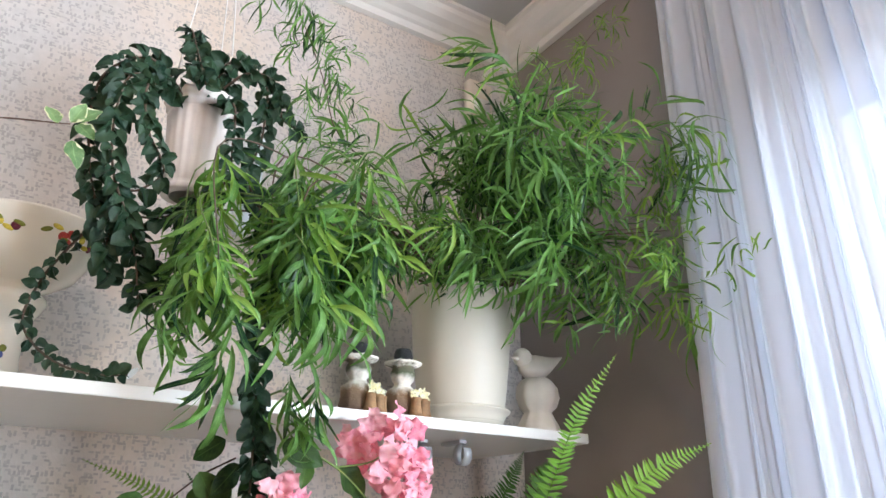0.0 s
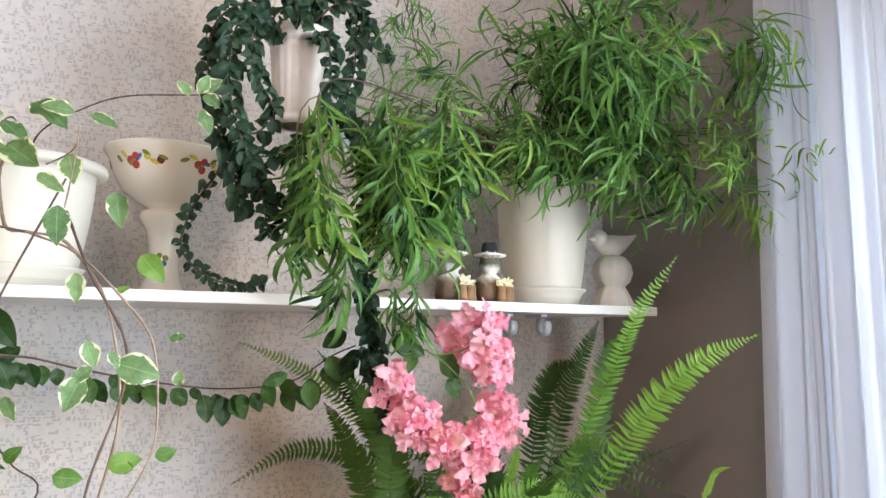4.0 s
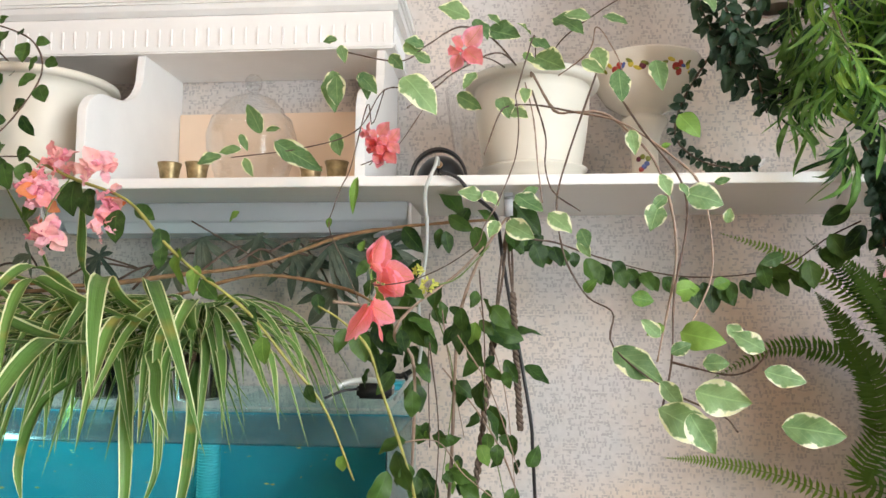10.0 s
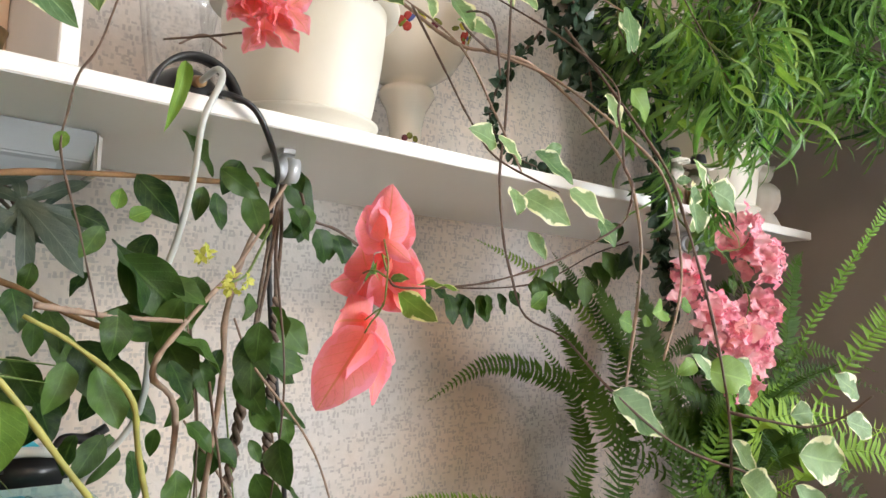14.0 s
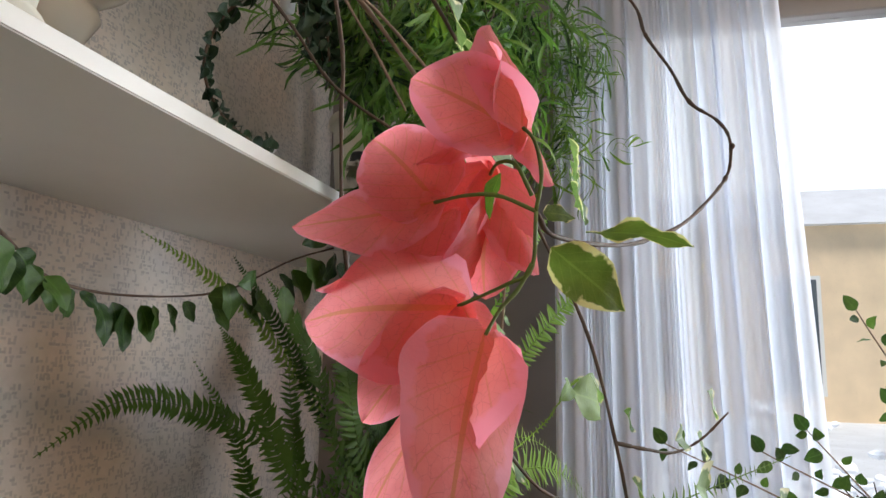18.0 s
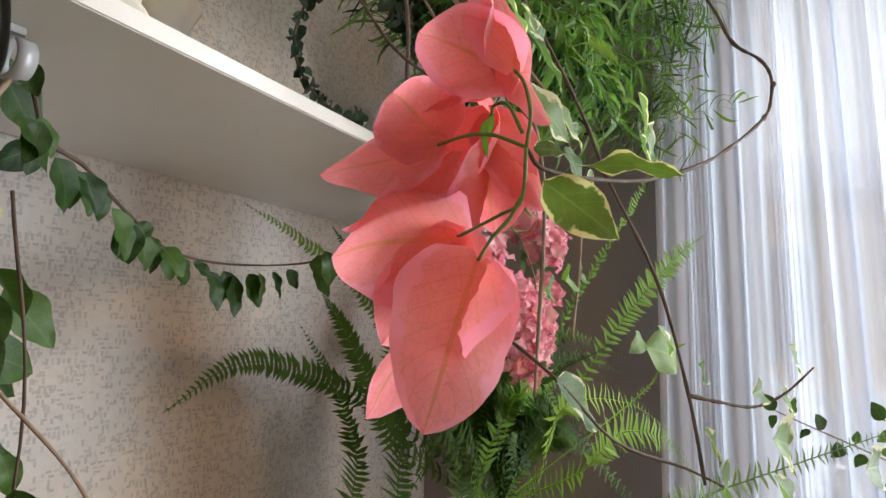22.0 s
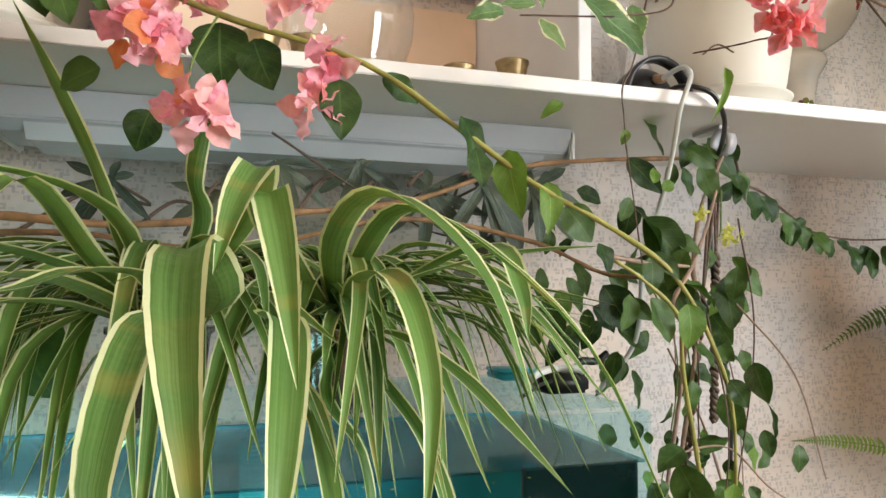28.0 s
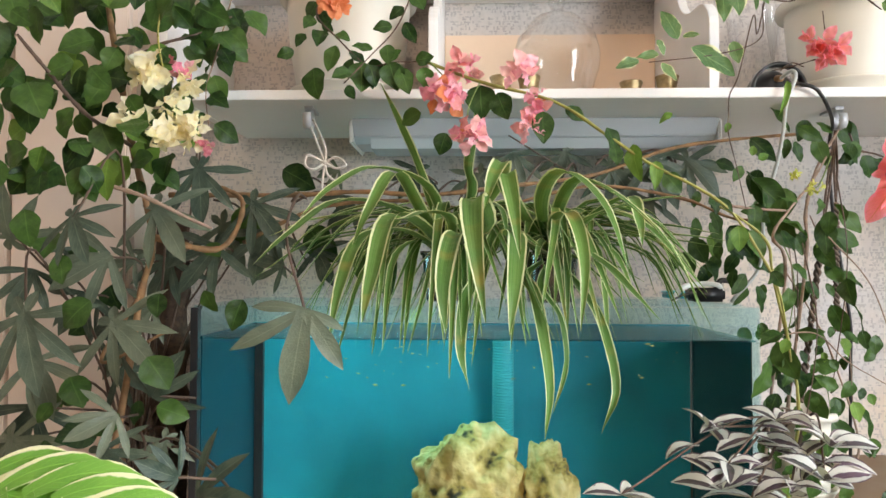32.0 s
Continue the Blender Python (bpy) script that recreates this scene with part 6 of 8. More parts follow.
def ferns():
    c = Vector((-0.33, 0.0, 1.2))
    young, old = M_FERNY, M_FERN
    middle = leaf_mat("grown_fern_leaflet", (0.045, 0.115, 0.014), (0.19, 0.30, 0.045), 0.45, 0.35, vein=0.0)
    sets = [
        ([c, (-0.258, -0.080, 1.490), (-0.237, -0.160, 1.637), (-0.231, -0.220, 1.734), (-0.178, -0.254, 1.826)], 0.040, young),
        ([c, (-0.254, -0.160, 1.464), (-0.226, -0.240, 1.577), (-0.178, -0.300, 1.653), (-0.09, -0.336, 1.696)], 0.048, young),
        ([c, (-0.245, 0.030, 1.451), (-0.183, 0.060, 1.580), (-0.126, 0.080, 1.661), (-0.089, 0.080, 1.721)], 0.045, old),
        ([c, (-0.271, 0.060, 1.425), (-0.224, 0.100, 1.543), (-0.189, 0.100, 1.613), (-0.140, 0.080, 1.635)], 0.05, old),
        ([c, (-0.197, -0.020, 1.447), (-0.176, -0.030, 1.555), (-0.148, -0.030, 1.653), (-0.107, -0.030, 1.697)], 0.05, old),
        ([c, (-0.459, 0.160, 1.357), (-0.544, 0.270, 1.427), (-0.674, 0.310, 1.449), (-0.80, 0.335, 1.384)], 0.048, middle),
        ([c, (-0.529, 0.080, 1.442), (-0.632, 0.120, 1.558), (-0.726, 0.160, 1.628), (-0.822, 0.19, 1.67)], 0.034, middle),
        ([c, (-0.542, 0.050, 1.416), (-0.599, 0.080, 1.519), (-0.644, 0.120, 1.602), (-0.685, 0.140, 1.656)], 0.03, old),
        ([c, (-0.119, -0.200, 1.373), (-0.129, -0.250, 1.431), (-0.135, -0.280, 1.473), (-0.123, -0.300, 1.485)], 0.014, young),
        ([c, (-0.608, -0.279, 1.270), (-0.492, -0.383, 1.295), (-0.358, -0.521, 1.334), (-0.230, -0.647, 1.368)], 0.038, middle),
        ([c, (-0.508, -0.180, 1.297), (-0.460, -0.240, 1.356), (-0.343, -0.300, 1.319), (-0.053, -0.330, 1.158)], 0.05, young),
        ([c, (-0.505, -0.120, 1.290), (-0.576, -0.180, 1.399), (-0.393, -0.240, 1.391), (-0.119, -0.280, 1.304)], 0.045, young),
        ([c, (-0.447, 0.000, 1.248), (-0.431, -0.050, 1.380), (-0.333, -0.080, 1.421), (-0.255, -0.100, 1.396)], 0.05, young),
        ([c, (-0.540, 0.220, 1.159), (-0.705, 0.270, 1.204), (-0.828, 0.290, 1.223), (-0.911, 0.300, 1.226)], 0.028, middle),
        ([c, (-0.558, 0.080, 1.319), (-0.600, 0.120, 1.424), (-0.630, 0.150, 1.507), (-0.661, 0.170, 1.558)], 0.045, old),
        ([c, (-0.542, 0.020, 1.346), (-0.576, 0.050, 1.484), (-0.615, 0.080, 1.573), (-0.661, 0.100, 1.627)], 0.05, old),
        ([c, (-0.570, -0.020, 1.371), (-0.588, 0.000, 1.487), (-0.611, 0.000, 1.555), (-0.634, 0.000, 1.606)], 0.05, old),
        ([c, (-0.576, 0.060, 1.219), (-0.530, 0.100, 1.333), (-0.526, 0.120, 1.439), (-0.514, 0.140, 1.573)], 0.055, old),
        ([c, (-0.491, 0.000, 1.213), (-0.465, 0.030, 1.333), (-0.481, 0.050, 1.441), (-0.504, 0.060, 1.573)], 0.055, old),
        ([c, (-0.597, 0.120, 1.215), (-0.565, 0.160, 1.309), (-0.573, 0.200, 1.415), (-0.618, 0.240, 1.512)], 0.045, old),
        ([c, (-0.442, -0.050, 1.373), (-0.522, -0.100, 1.408), (-0.581, -0.130, 1.427), (-0.624, -0.150, 1.417)], 0.03, young),
        ([c, (-0.380, -0.020, 1.373), (-0.385, -0.050, 1.429), (-0.385, -0.070, 1.473), (-0.385, -0.080, 1.499)], 0.02, young),
    ]
    for k, (pts, w, m) in enumerate(sets):
        frond(pts, w * 0.8, k, 60, m)
    rng = random.Random(21)
    for k in range(44):
        a = rng.uniform(math.pi * 0.80, math.pi * 2.1)
        r = rng.uniform(0.12, 0.36)
        tip = c + Vector((math.cos(a) * r, math.sin(a) * r * 0.8, rng.uniform(-0.08, 0.30)))
        tip.x = min(tip.x, -0.03)
        mid = c.lerp(tip, 0.5) + Vector((0, 0, rng.uniform(0.08, 0.17)))
        frond([c, c.lerp(mid, 0.5) + Vector((0, 0, 0.05)), mid, tip], rng.uniform(0.024, 0.038), 60 + k, 46, young if rng.random() < 0.12 else old)


ferns()

# ---- pink bougainvillea below the shelf end ----
pink = thing("pink_bougainvillea", "bougainvillea branch with pink bracts hanging under the shelf", "climbing plant", (-0.62, 0.05, ZS))


def pink_branch():
    s1 = [(-0.62, 0.05, 1.755), (-0.60, -0.02, 1.76), (-0.627, -0.080, 1.691), (-0.552, -0.100, 1.654), (-0.494, -0.110, 1.597), (-0.489, -0.110, 1.559), (-0.531, -0.100, 1.502), (-0.593, -0.100, 1.541)]
    stem(pink, s1, 0.002, 0.001, M_GSTEM)
    stem(pink, [(-0.552, -0.100, 1.654), (-0.504, -0.110, 1.664), (-0.471, -0.110, 1.693)], 0.0014, 0.001, M_GSTEM)
    stem(pink, [(-0.489, -0.110, 1.568), (-0.441, -0.110, 1.539), (-0.408, -0.100, 1.517)], 0.0014, 0.001, M_GSTEM)
    for k, (c, n, r, sz) in enumerate((((-0.478, -0.085, 1.690), 15, 0.040, 0.042), ((-0.470, -0.125, 1.640), 13, 0.034, 0.040), ((-0.618, -0.080, 1.598), 11, 0.030, 0.036), ((-0.590, -0.110, 1.545), 13, 0.034, 0.036), ((-0.540, -0.120, 1.530), 13, 0.034, 0.036), ((-0.476, -0.110, 1.505), 15, 0.038, 0.038), ((-0.415, -0.080, 1.530), 17, 0.042, 0.038), ((-0.498, -0.100, 1.462), 12, 0.030, 0.036), ((-0.440, -0.115, 1.560), 9, 0.028, 0.036))):
        cluster(pink, P_PINK + P_SALMON[:2] if k in (4, 7) else P_PINK, c, int(n * 1.25), r * 1.0, sz * 0.88, (-0.25, -1, 0.05), "bract", 30 + k)
    leaves(pink, P_GREEN, [((-0.625, -0.090, 1.682), (-0.572, -0.110, 1.654)), ((-0.589, -0.090, 1.663), (-0.598, -0.100, 1.625)), ((-0.547, -0.100, 1.654), (-0.499, -0.110, 1.616)), ((-0.531, -0.100, 1.615), (-0.504, -0.110, 1.585)), ((-0.500, -0.100, 1.553), (-0.489, -0.110, 1.538))], jitter=0.4)


pink_branch()


# ---- climbing vine along the wall and down past the aquarium ----
vine = thing("round_leaf_vine", "climbing vine with rounded dark green leaves along the wall", "climbing plant", (-1.30, 0.12, 1.0))


def wall_vine():
    rng = random.Random(13)
    st = [
        ([(-1.211, 0.070, 1.682), (-1.190, 0.080, 1.651), (-1.139, 0.100, 1.643), (-1.059, 0.140, 1.620), (-0.934, 0.200, 1.593), (-0.839, 0.180, 1.585), (-0.739, 0.120, 1.599), (-0.686, 0.050, 1.646), (-0.656, 0.000, 1.667)], 0.0022, M_DARKSTEM),
        ([(-1.36, 0.05, 1.0), (-1.33, 0.06, 1.2), (-1.316, 0.020, 1.447), (-1.307, 0.040, 1.528), (-1.277, 0.060, 1.611), (-1.241, 0.070, 1.669), (-1.216, 0.080, 1.702)], 0.004, M_PALESTEM),
        ([(-1.40, 0.02, 1.0), (-1.39, 0.0, 1.2), (-1.380, -0.040, 1.425), (-1.410, -0.060, 1.477), (-1.383, -0.060, 1.522), (-1.314, 0.000, 1.580), (-1.256, 0.050, 1.645)], 0.0035, M_PALESTEM),
        ([(-1.507, -0.080, 1.532), (-1.448, -0.070, 1.525), (-1.383, -0.060, 1.522)], 0.003, M_PALESTEM),
        ([(-1.260, 0.040, 1.631), (-1.310, -0.020, 1.574), (-1.344, -0.060, 1.559)], 0.0016, M_GSTEM),
        ([(-1.38, -0.03, 1.0), (-1.37, -0.06, 1.2), (-1.426, -0.100, 1.405), (-1.444, -0.120, 1.465), (-1.486, -0.120, 1.504), (-1.520, -0.120, 1.524)], 0.003, M_YSTEM),
        ([(-1.25, 0.12, 1.0), (-1.185, 0.100, 1.075), (-1.225, 0.100, 1.236), (-1.276, 0.080, 1.334), (-1.341, 0.050, 1.419)], 0.0025, M_PALESTEM),
        ([(-1.424, -0.050, 1.303), (-1.343, -0.060, 1.314), (-1.298, -0.080, 1.269), (-1.247, -0.100, 1.235)], 0.0014, M_PALESTEM),
    ]
    for pts, r, m in st:
        stem(vine, pts, r, r * 0.6, m, n=36, rough=0.2)
    # leaves along the horizontal run hang down
    along(vine, st[0][0], P_GREEN, 0.020, 0.046, (0, -1, 0.1), 1.3, 0.3, 0.0, "leaf", 0.35, rng)
    leaves(vine, P_GREEN, [((-0.697, 0.020, 1.649), (-0.671, 0.000, 1.595)), ((-0.650, 0.000, 1.660), (-0.690, -0.010, 1.610)), ((-0.723, 0.040, 1.607), (-0.720, 0.030, 1.548)), ((-0.756, 0.060, 1.617), (-0.805, 0.050, 1.597)), ((-0.788, 0.080, 1.605), (-0.774, 0.070, 1.549)), ((-0.618, 0.000, 1.650), (-0.657, -0.020, 1.611)), ((-0.672, 0.000, 1.690), (-0.719, 0.020, 1.659))], jitter=0.75, wide=0.82, size=0.85)
    # hanging mass beside the aquarium
    leaves(vine, P_GREEN, [((-1.444, -0.070, 1.532), (-1.448, -0.090, 1.483)), ((-1.483, -0.090, 1.490), (-1.496, -0.110, 1.444)), ((-1.256, 0.060, 1.488), (-1.189, 0.040, 1.469)), ((-1.400, -0.040, 1.562), (-1.356, -0.060, 1.535)), ((-1.445, -0.040, 1.593), (-1.405, -0.080, 1.526)), ((-1.389, -0.050, 1.506), (-1.330, -0.060, 1.478)), ((-1.399, -0.070, 1.488), (-1.385, -0.100, 1.449)), ((-1.360, -0.030, 1.485), (-1.344, -0.040, 1.438)), ((-1.374, -0.050, 1.431), (-1.344, -0.070, 1.406)), ((-1.251, 0.050, 1.441), (-1.274, 0.040, 1.419)), ((-1.234, 0.040, 1.416), (-1.223, 0.030, 1.380)), ((-1.277, 0.030, 1.397), (-1.261, 0.020, 1.367))], jitter=0.75, wide=0.82, size=0.85)
    leaves(vine, P_GREEN, [((-1.335, 0.020, 1.656), (-1.324, 0.010, 1.609)), ((-1.285, 0.050, 1.667), (-1.267, 0.030, 1.604)), ((-1.231, 0.060, 1.656), (-1.185, 0.050, 1.619)), ((-1.209, 0.060, 1.658), (-1.226, 0.050, 1.615)), ((-1.221, 0.070, 1.706), (-1.213, 0.060, 1.672)), ((-1.344, 0.030, 1.662), (-1.353, 0.020, 1.619)), ((-1.457, -0.050, 1.601), (-1.476, -0.060, 1.566)), ((-1.526, -0.100, 1.544), (-1.519, -0.120, 1.508)), ((-1.465, -0.100, 1.486), (-1.443, -0.120, 1.431)), ((-1.247, 0.060, 1.680), (-1.287, 0.050, 1.699))], jitter=0.75, wide=0.82, size=0.85)
    leaves(vine, P_GREEN, [((-1.441, -0.050, 1.577), (-1.362, -0.060, 1.511)), ((-1.268, 0.060, 1.493), (-1.184, 0.050, 1.456)), ((-1.394, -0.030, 1.513), (-1.460, -0.050, 1.531)), ((-1.454, 0.020, 1.501), (-1.412, 0.000, 1.429)), ((-1.463, 0.100, 1.512), (-1.429, 0.090, 1.457)), ((-1.269, 0.050, 1.430), (-1.233, 0.040, 1.388)), ((-1.259, 0.050, 1.357), (-1.224, 0.040, 1.290)), ((-1.319, 0.030, 1.399), (-1.279, 0.020, 1.368))], jitter=0.75, wide=0.82, size=0.85)
    leaves(vine, P_GREEN, [((-1.391, -0.050, 1.313), (-1.446, -0.070, 1.300)), ((-1.405, -0.060, 1.299), (-1.382, -0.090, 1.223)), ((-1.419, -0.060, 1.266), (-1.442, -0.080, 1.188)), ((-1.353, -0.020, 1.315), (-1.295, -0.030, 1.302)), ((-1.325, -0.020, 1.261), (-1.272, -0.030, 1.238)), ((-1.344, -0.040, 1.215), (-1.314, -0.050, 1.150)), ((-1.287, 0.000, 1.159), (-1.249, -0.020, 1.086)), ((-1.244, 0.040, 1.306), (-1.205, 0.030, 1.291)), ((-1.221, 0.030, 1.174), (-1.191, 0.000, 1.111)), ((-1.364, -0.020, 1.251), (-1.335, -0.040, 1.206)), ((-1.276, 0.000, 1.209), (-1.315, 0.000, 1.239)), ((-1.194, 0.060, 1.252), (-1.168, 0.050, 1.295))], jitter=0.75, wide=0.82, size=0.85)
    leaves(vine, P_GREEN, [((-1.218, 0.120, 1.723), (-1.153, 0.110, 1.645)), ((-1.160, 0.130, 1.659), (-1.214, 0.120, 1.623)), ((-1.330, 0.020, 1.682), (-1.282, 0.000, 1.646)), ((-1.411, 0.030, 1.664), (-1.367, 0.000, 1.609)), ((-1.304, -0.020, 1.513), (-1.305, -0.040, 1.434)), ((-1.256, 0.020, 1.527), (-1.218, 0.000, 1.481)), ((-1.225, 0.120, 1.475), (-1.156, 0.110, 1.493)), ((-1.197, 0.140, 1.417), (-1.139, 0.130, 1.386)), ((-1.233, 0.100, 1.432), (-1.206, 0.090, 1.381)), ((-1.383, 0.060, 1.610), (-1.410, 0.050, 1.558)), ((-1.347, 0.020, 1.568), (-1.362, 0.000, 1.512)), ((-1.395, -0.020, 1.516), (-1.361, -0.050, 1.447)), ((-1.296, 0.050, 1.701), (-1.324, 0.040, 1.655)), ((-1.353, 0.100, 1.748), (-1.292, 0.090, 1.681)), ((-1.457, 0.080, 1.628), (-1.409, 0.070, 1.613)), ((-1.476, 0.050, 1.530), (-1.455, 0.030, 1.484)), ((-1.498, 0.100, 1.483), (-1.464, 0.090, 1.420)), ((-1.430, 0.000, 1.485), (-1.405, -0.020, 1.449)), ((-1.390, 0.060, 1.391), (-1.375, 0.050, 1.332))], jitter=0.75, wide=0.82, size=0.85)
    A, C = Vector((-1.405, 0.000, 1.338)), Vector((-1.200, -0.000, 1.022))
    for k in range(95):
        u, v = rng.random() ** 1.3, rng.random()
        b = Vector((A.x + (C.x - A.x) * u, rng.uniform(-0.08, 0.14), A.z + (C.z - A.z) * v))
        d = Vector((rng.uniform(-0.6, 0.6), rng.uniform(-0.5, 0.1), -1)).normalized()
        put(P_GREEN if rng.random() < 0.86 else P_BRIGHT, vine, b, b + d * rng.uniform(0.018, 0.042), (0, -1, 0.25), 0.6, "leaf", rng)
    for k in range(34):
        u = rng.random()
        b = Vector((-1.50 + 0.26 * u, rng.uniform(-0.06, 0.20), rng.uniform(1.42, 1.60) - 0.14 * u * rng.random()))
        d = Vector((rng.uniform(-0.7, 0.7), rng.uniform(-0.5, 0.1), -rng.uniform(0.3, 1.0))).normalized()
        put(P_GREEN if rng.random() < 0.93 else P_BRIGHT, vine, b, b + d * rng.uniform(0.030, 0.058), (0, -1, 0.25), 0.85, "leaf", rng, 0.8)
    for k in range(8):
        a = Vector((rng.uniform(-1.40, -1.26), rng.uniform(-0.06, 0.15), rng.uniform(1.46, 1.60)))
        c = Vector((a.x + rng.uniform(-0.01, 0.10), a.y + rng.uniform(-0.04, 0.04), rng.uniform(1.06, 1.30)))
        stem(vine, [a, a.lerp(c, 0.4) + Vector((rng.uniform(-0.03, 0.03), -0.02, 0)), c], 0.0014, 0.0008, (M_PALESTEM, M_DARKSTEM, M_GSTEM)[k % 3], n=16)
    P_YEL = ovates("yellow_bud", leaf_mat("yellow_bud", (0.45, 0.48, 0.08), (0.68, 0.66, 0.20), 0.5, 0.3, vein=0.0), 3, 0.3)
    cluster(vine, P_YEL, (-1.372, -0.063, 1.583), 7, 0.007, 0.009, (0, -1, 0), "yellow_bud", 1)
    cluster(vine, P_YEL, (-1.356, -0.094, 1.558), 12, 0.013, 0.009, (0, -1, 0), "yellow_bud", 2)


wall_vine()


# ---- bougainvillea of the large pot: salmon bracts and a long yellowish shoot ----
def big_bougainvillea():
    rng = random.Random(17)
    B = bigpot
    r = (POT_L[0], POT_L[1], ZS + 0.2)
    st = [
        ([r, (-2.179, 0.050, 1.980), (-2.206, -0.020, 1.889), (-2.154, -0.080, 1.817), (-2.101, -0.100, 1.766), (-2.051, -0.120, 1.765), (-1.994, -0.130, 1.762)], 0.002, M_DARKSTEM),
        ([(-2.013, -0.120, 1.770), (-1.911, -0.150, 1.723), (-1.797, -0.190, 1.681), (-1.723, -0.230, 1.620), (-1.666, -0.250, 1.575), (-1.607, -0.270, 1.539), (-1.563, -0.280, 1.505), (-1.521, -0.270, 1.451), (-1.477, -0.240, 1.386), (-1.444, -0.200, 1.283)], 0.0028, M_YSTEM),
        ([(-1.911, -0.150, 1.723), (-1.929, -0.170, 1.677), (-1.933, -0.180, 1.639)], 0.0012, M_GSTEM),
        ([(-1.994, -0.130, 1.762), (-1.966, -0.130, 1.733)], 0.0014, M_GSTEM),
        ([r, (-2.239, 0.050, 2.058), (-2.090, -0.020, 2.007), (-2.031, -0.060, 1.929), (-2.048, -0.100, 1.837), (-2.095, -0.120, 1.774), (-2.132, -0.150, 1.722)], 0.002, M_DARKSTEM),
    ]
    for pts, w, m in st:
        stem(B, pts, w, w * 0.6, m, n=40, rough=0.15)
    along(B, st[0][0], P_GREEN, 0.022, 0.042, (0, -1, 0.2), 0.8, 0.7, 0.1, "leaf", 0.5, rng)
    along(B, st[4][0], P_GREEN, 0.026, 0.036, (0, -1, 0.2), 0.5, 0.8, 0.1, "leaf", 0.5, rng)
    along(B, st[1][0], P_BRIGHT[:2] + P_GREEN[:4], 0.10, 0.034, (0, -1, 0.2), 1.0, 0.4, 0.25, "leaf", 0.4, rng)
    leaves(B, P_GREEN, [((-1.814, -0.180, 1.667), (-1.814, -0.200, 1.617)), ((-1.910, -0.140, 1.721), (-1.912, -0.160, 1.663)), ((-1.883, -0.150, 1.705), (-1.871, -0.170, 1.659)), ((-1.967, -0.100, 1.650), (-1.981, -0.100, 1.612)), ((-2.011, -0.080, 1.689), (-2.050, -0.080, 1.674)), ((-2.061, -0.120, 1.765), (-2.050, -0.130, 1.715)), ((-2.111, -0.100, 1.771), (-2.108, -0.120, 1.718)), ((-2.197, -0.080, 1.768), (-2.193, -0.100, 1.709)), ((-2.237, -0.060, 1.804), (-2.266, -0.070, 1.791)), ((-2.220, -0.050, 1.838), (-2.237, -0.060, 1.814))], jitter=0.35, wide=1.1)
    leaves(B, P_BRIGHT[:2] + P_GREEN[:2], [((-1.723, -0.230, 1.633), (-1.706, -0.250, 1.587)), ((-1.688, -0.240, 1.605), (-1.688, -0.260, 1.549)), ((-1.657, -0.250, 1.579), (-1.659, -0.270, 1.539)), ((-1.575, -0.270, 1.523), (-1.559, -0.290, 1.505)), ((-1.618, -0.200, 1.660), (-1.640, -0.200, 1.647))], jitter=0.6, wide=0.72)
    for k, (c, n, rad, sz) in enumerate((((-1.970, -0.140, 1.707), 8, 0.028, 0.034), ((-1.933, -0.140, 1.749), 4, 0.02, 0.034), ((-1.929, -0.180, 1.630), 4, 0.018, 0.034), ((-1.853, -0.180, 1.733), 4, 0.018, 0.032), ((-1.823, -0.180, 1.688), 3, 0.014, 0.03), ((-1.836, -0.180, 1.643), 3, 0.012, 0.03), ((-2.177, -0.050, 1.898), 6, 0.03, 0.028))):
        cluster(B, P_ORANGE if k == 6 else P_PINK[:4] + P_SALMON[:4] if k % 2 else P_PINK[:4] + P_SALMON[:2] + P_ORANGE[:1], c, int(n * 1.6), rad * 0.85, sz * 0.85, (0, -1, 0), "bract", 50 + k)


big_bougainvillea()

# ---- cream bougainvillea bush at the left end ----
creamb = thing("cream_bougainvillea", "bougainvillea bush with round leaves and cream bracts beside the shelf", "climbing plant", (-2.62, -0.05, 0.0))


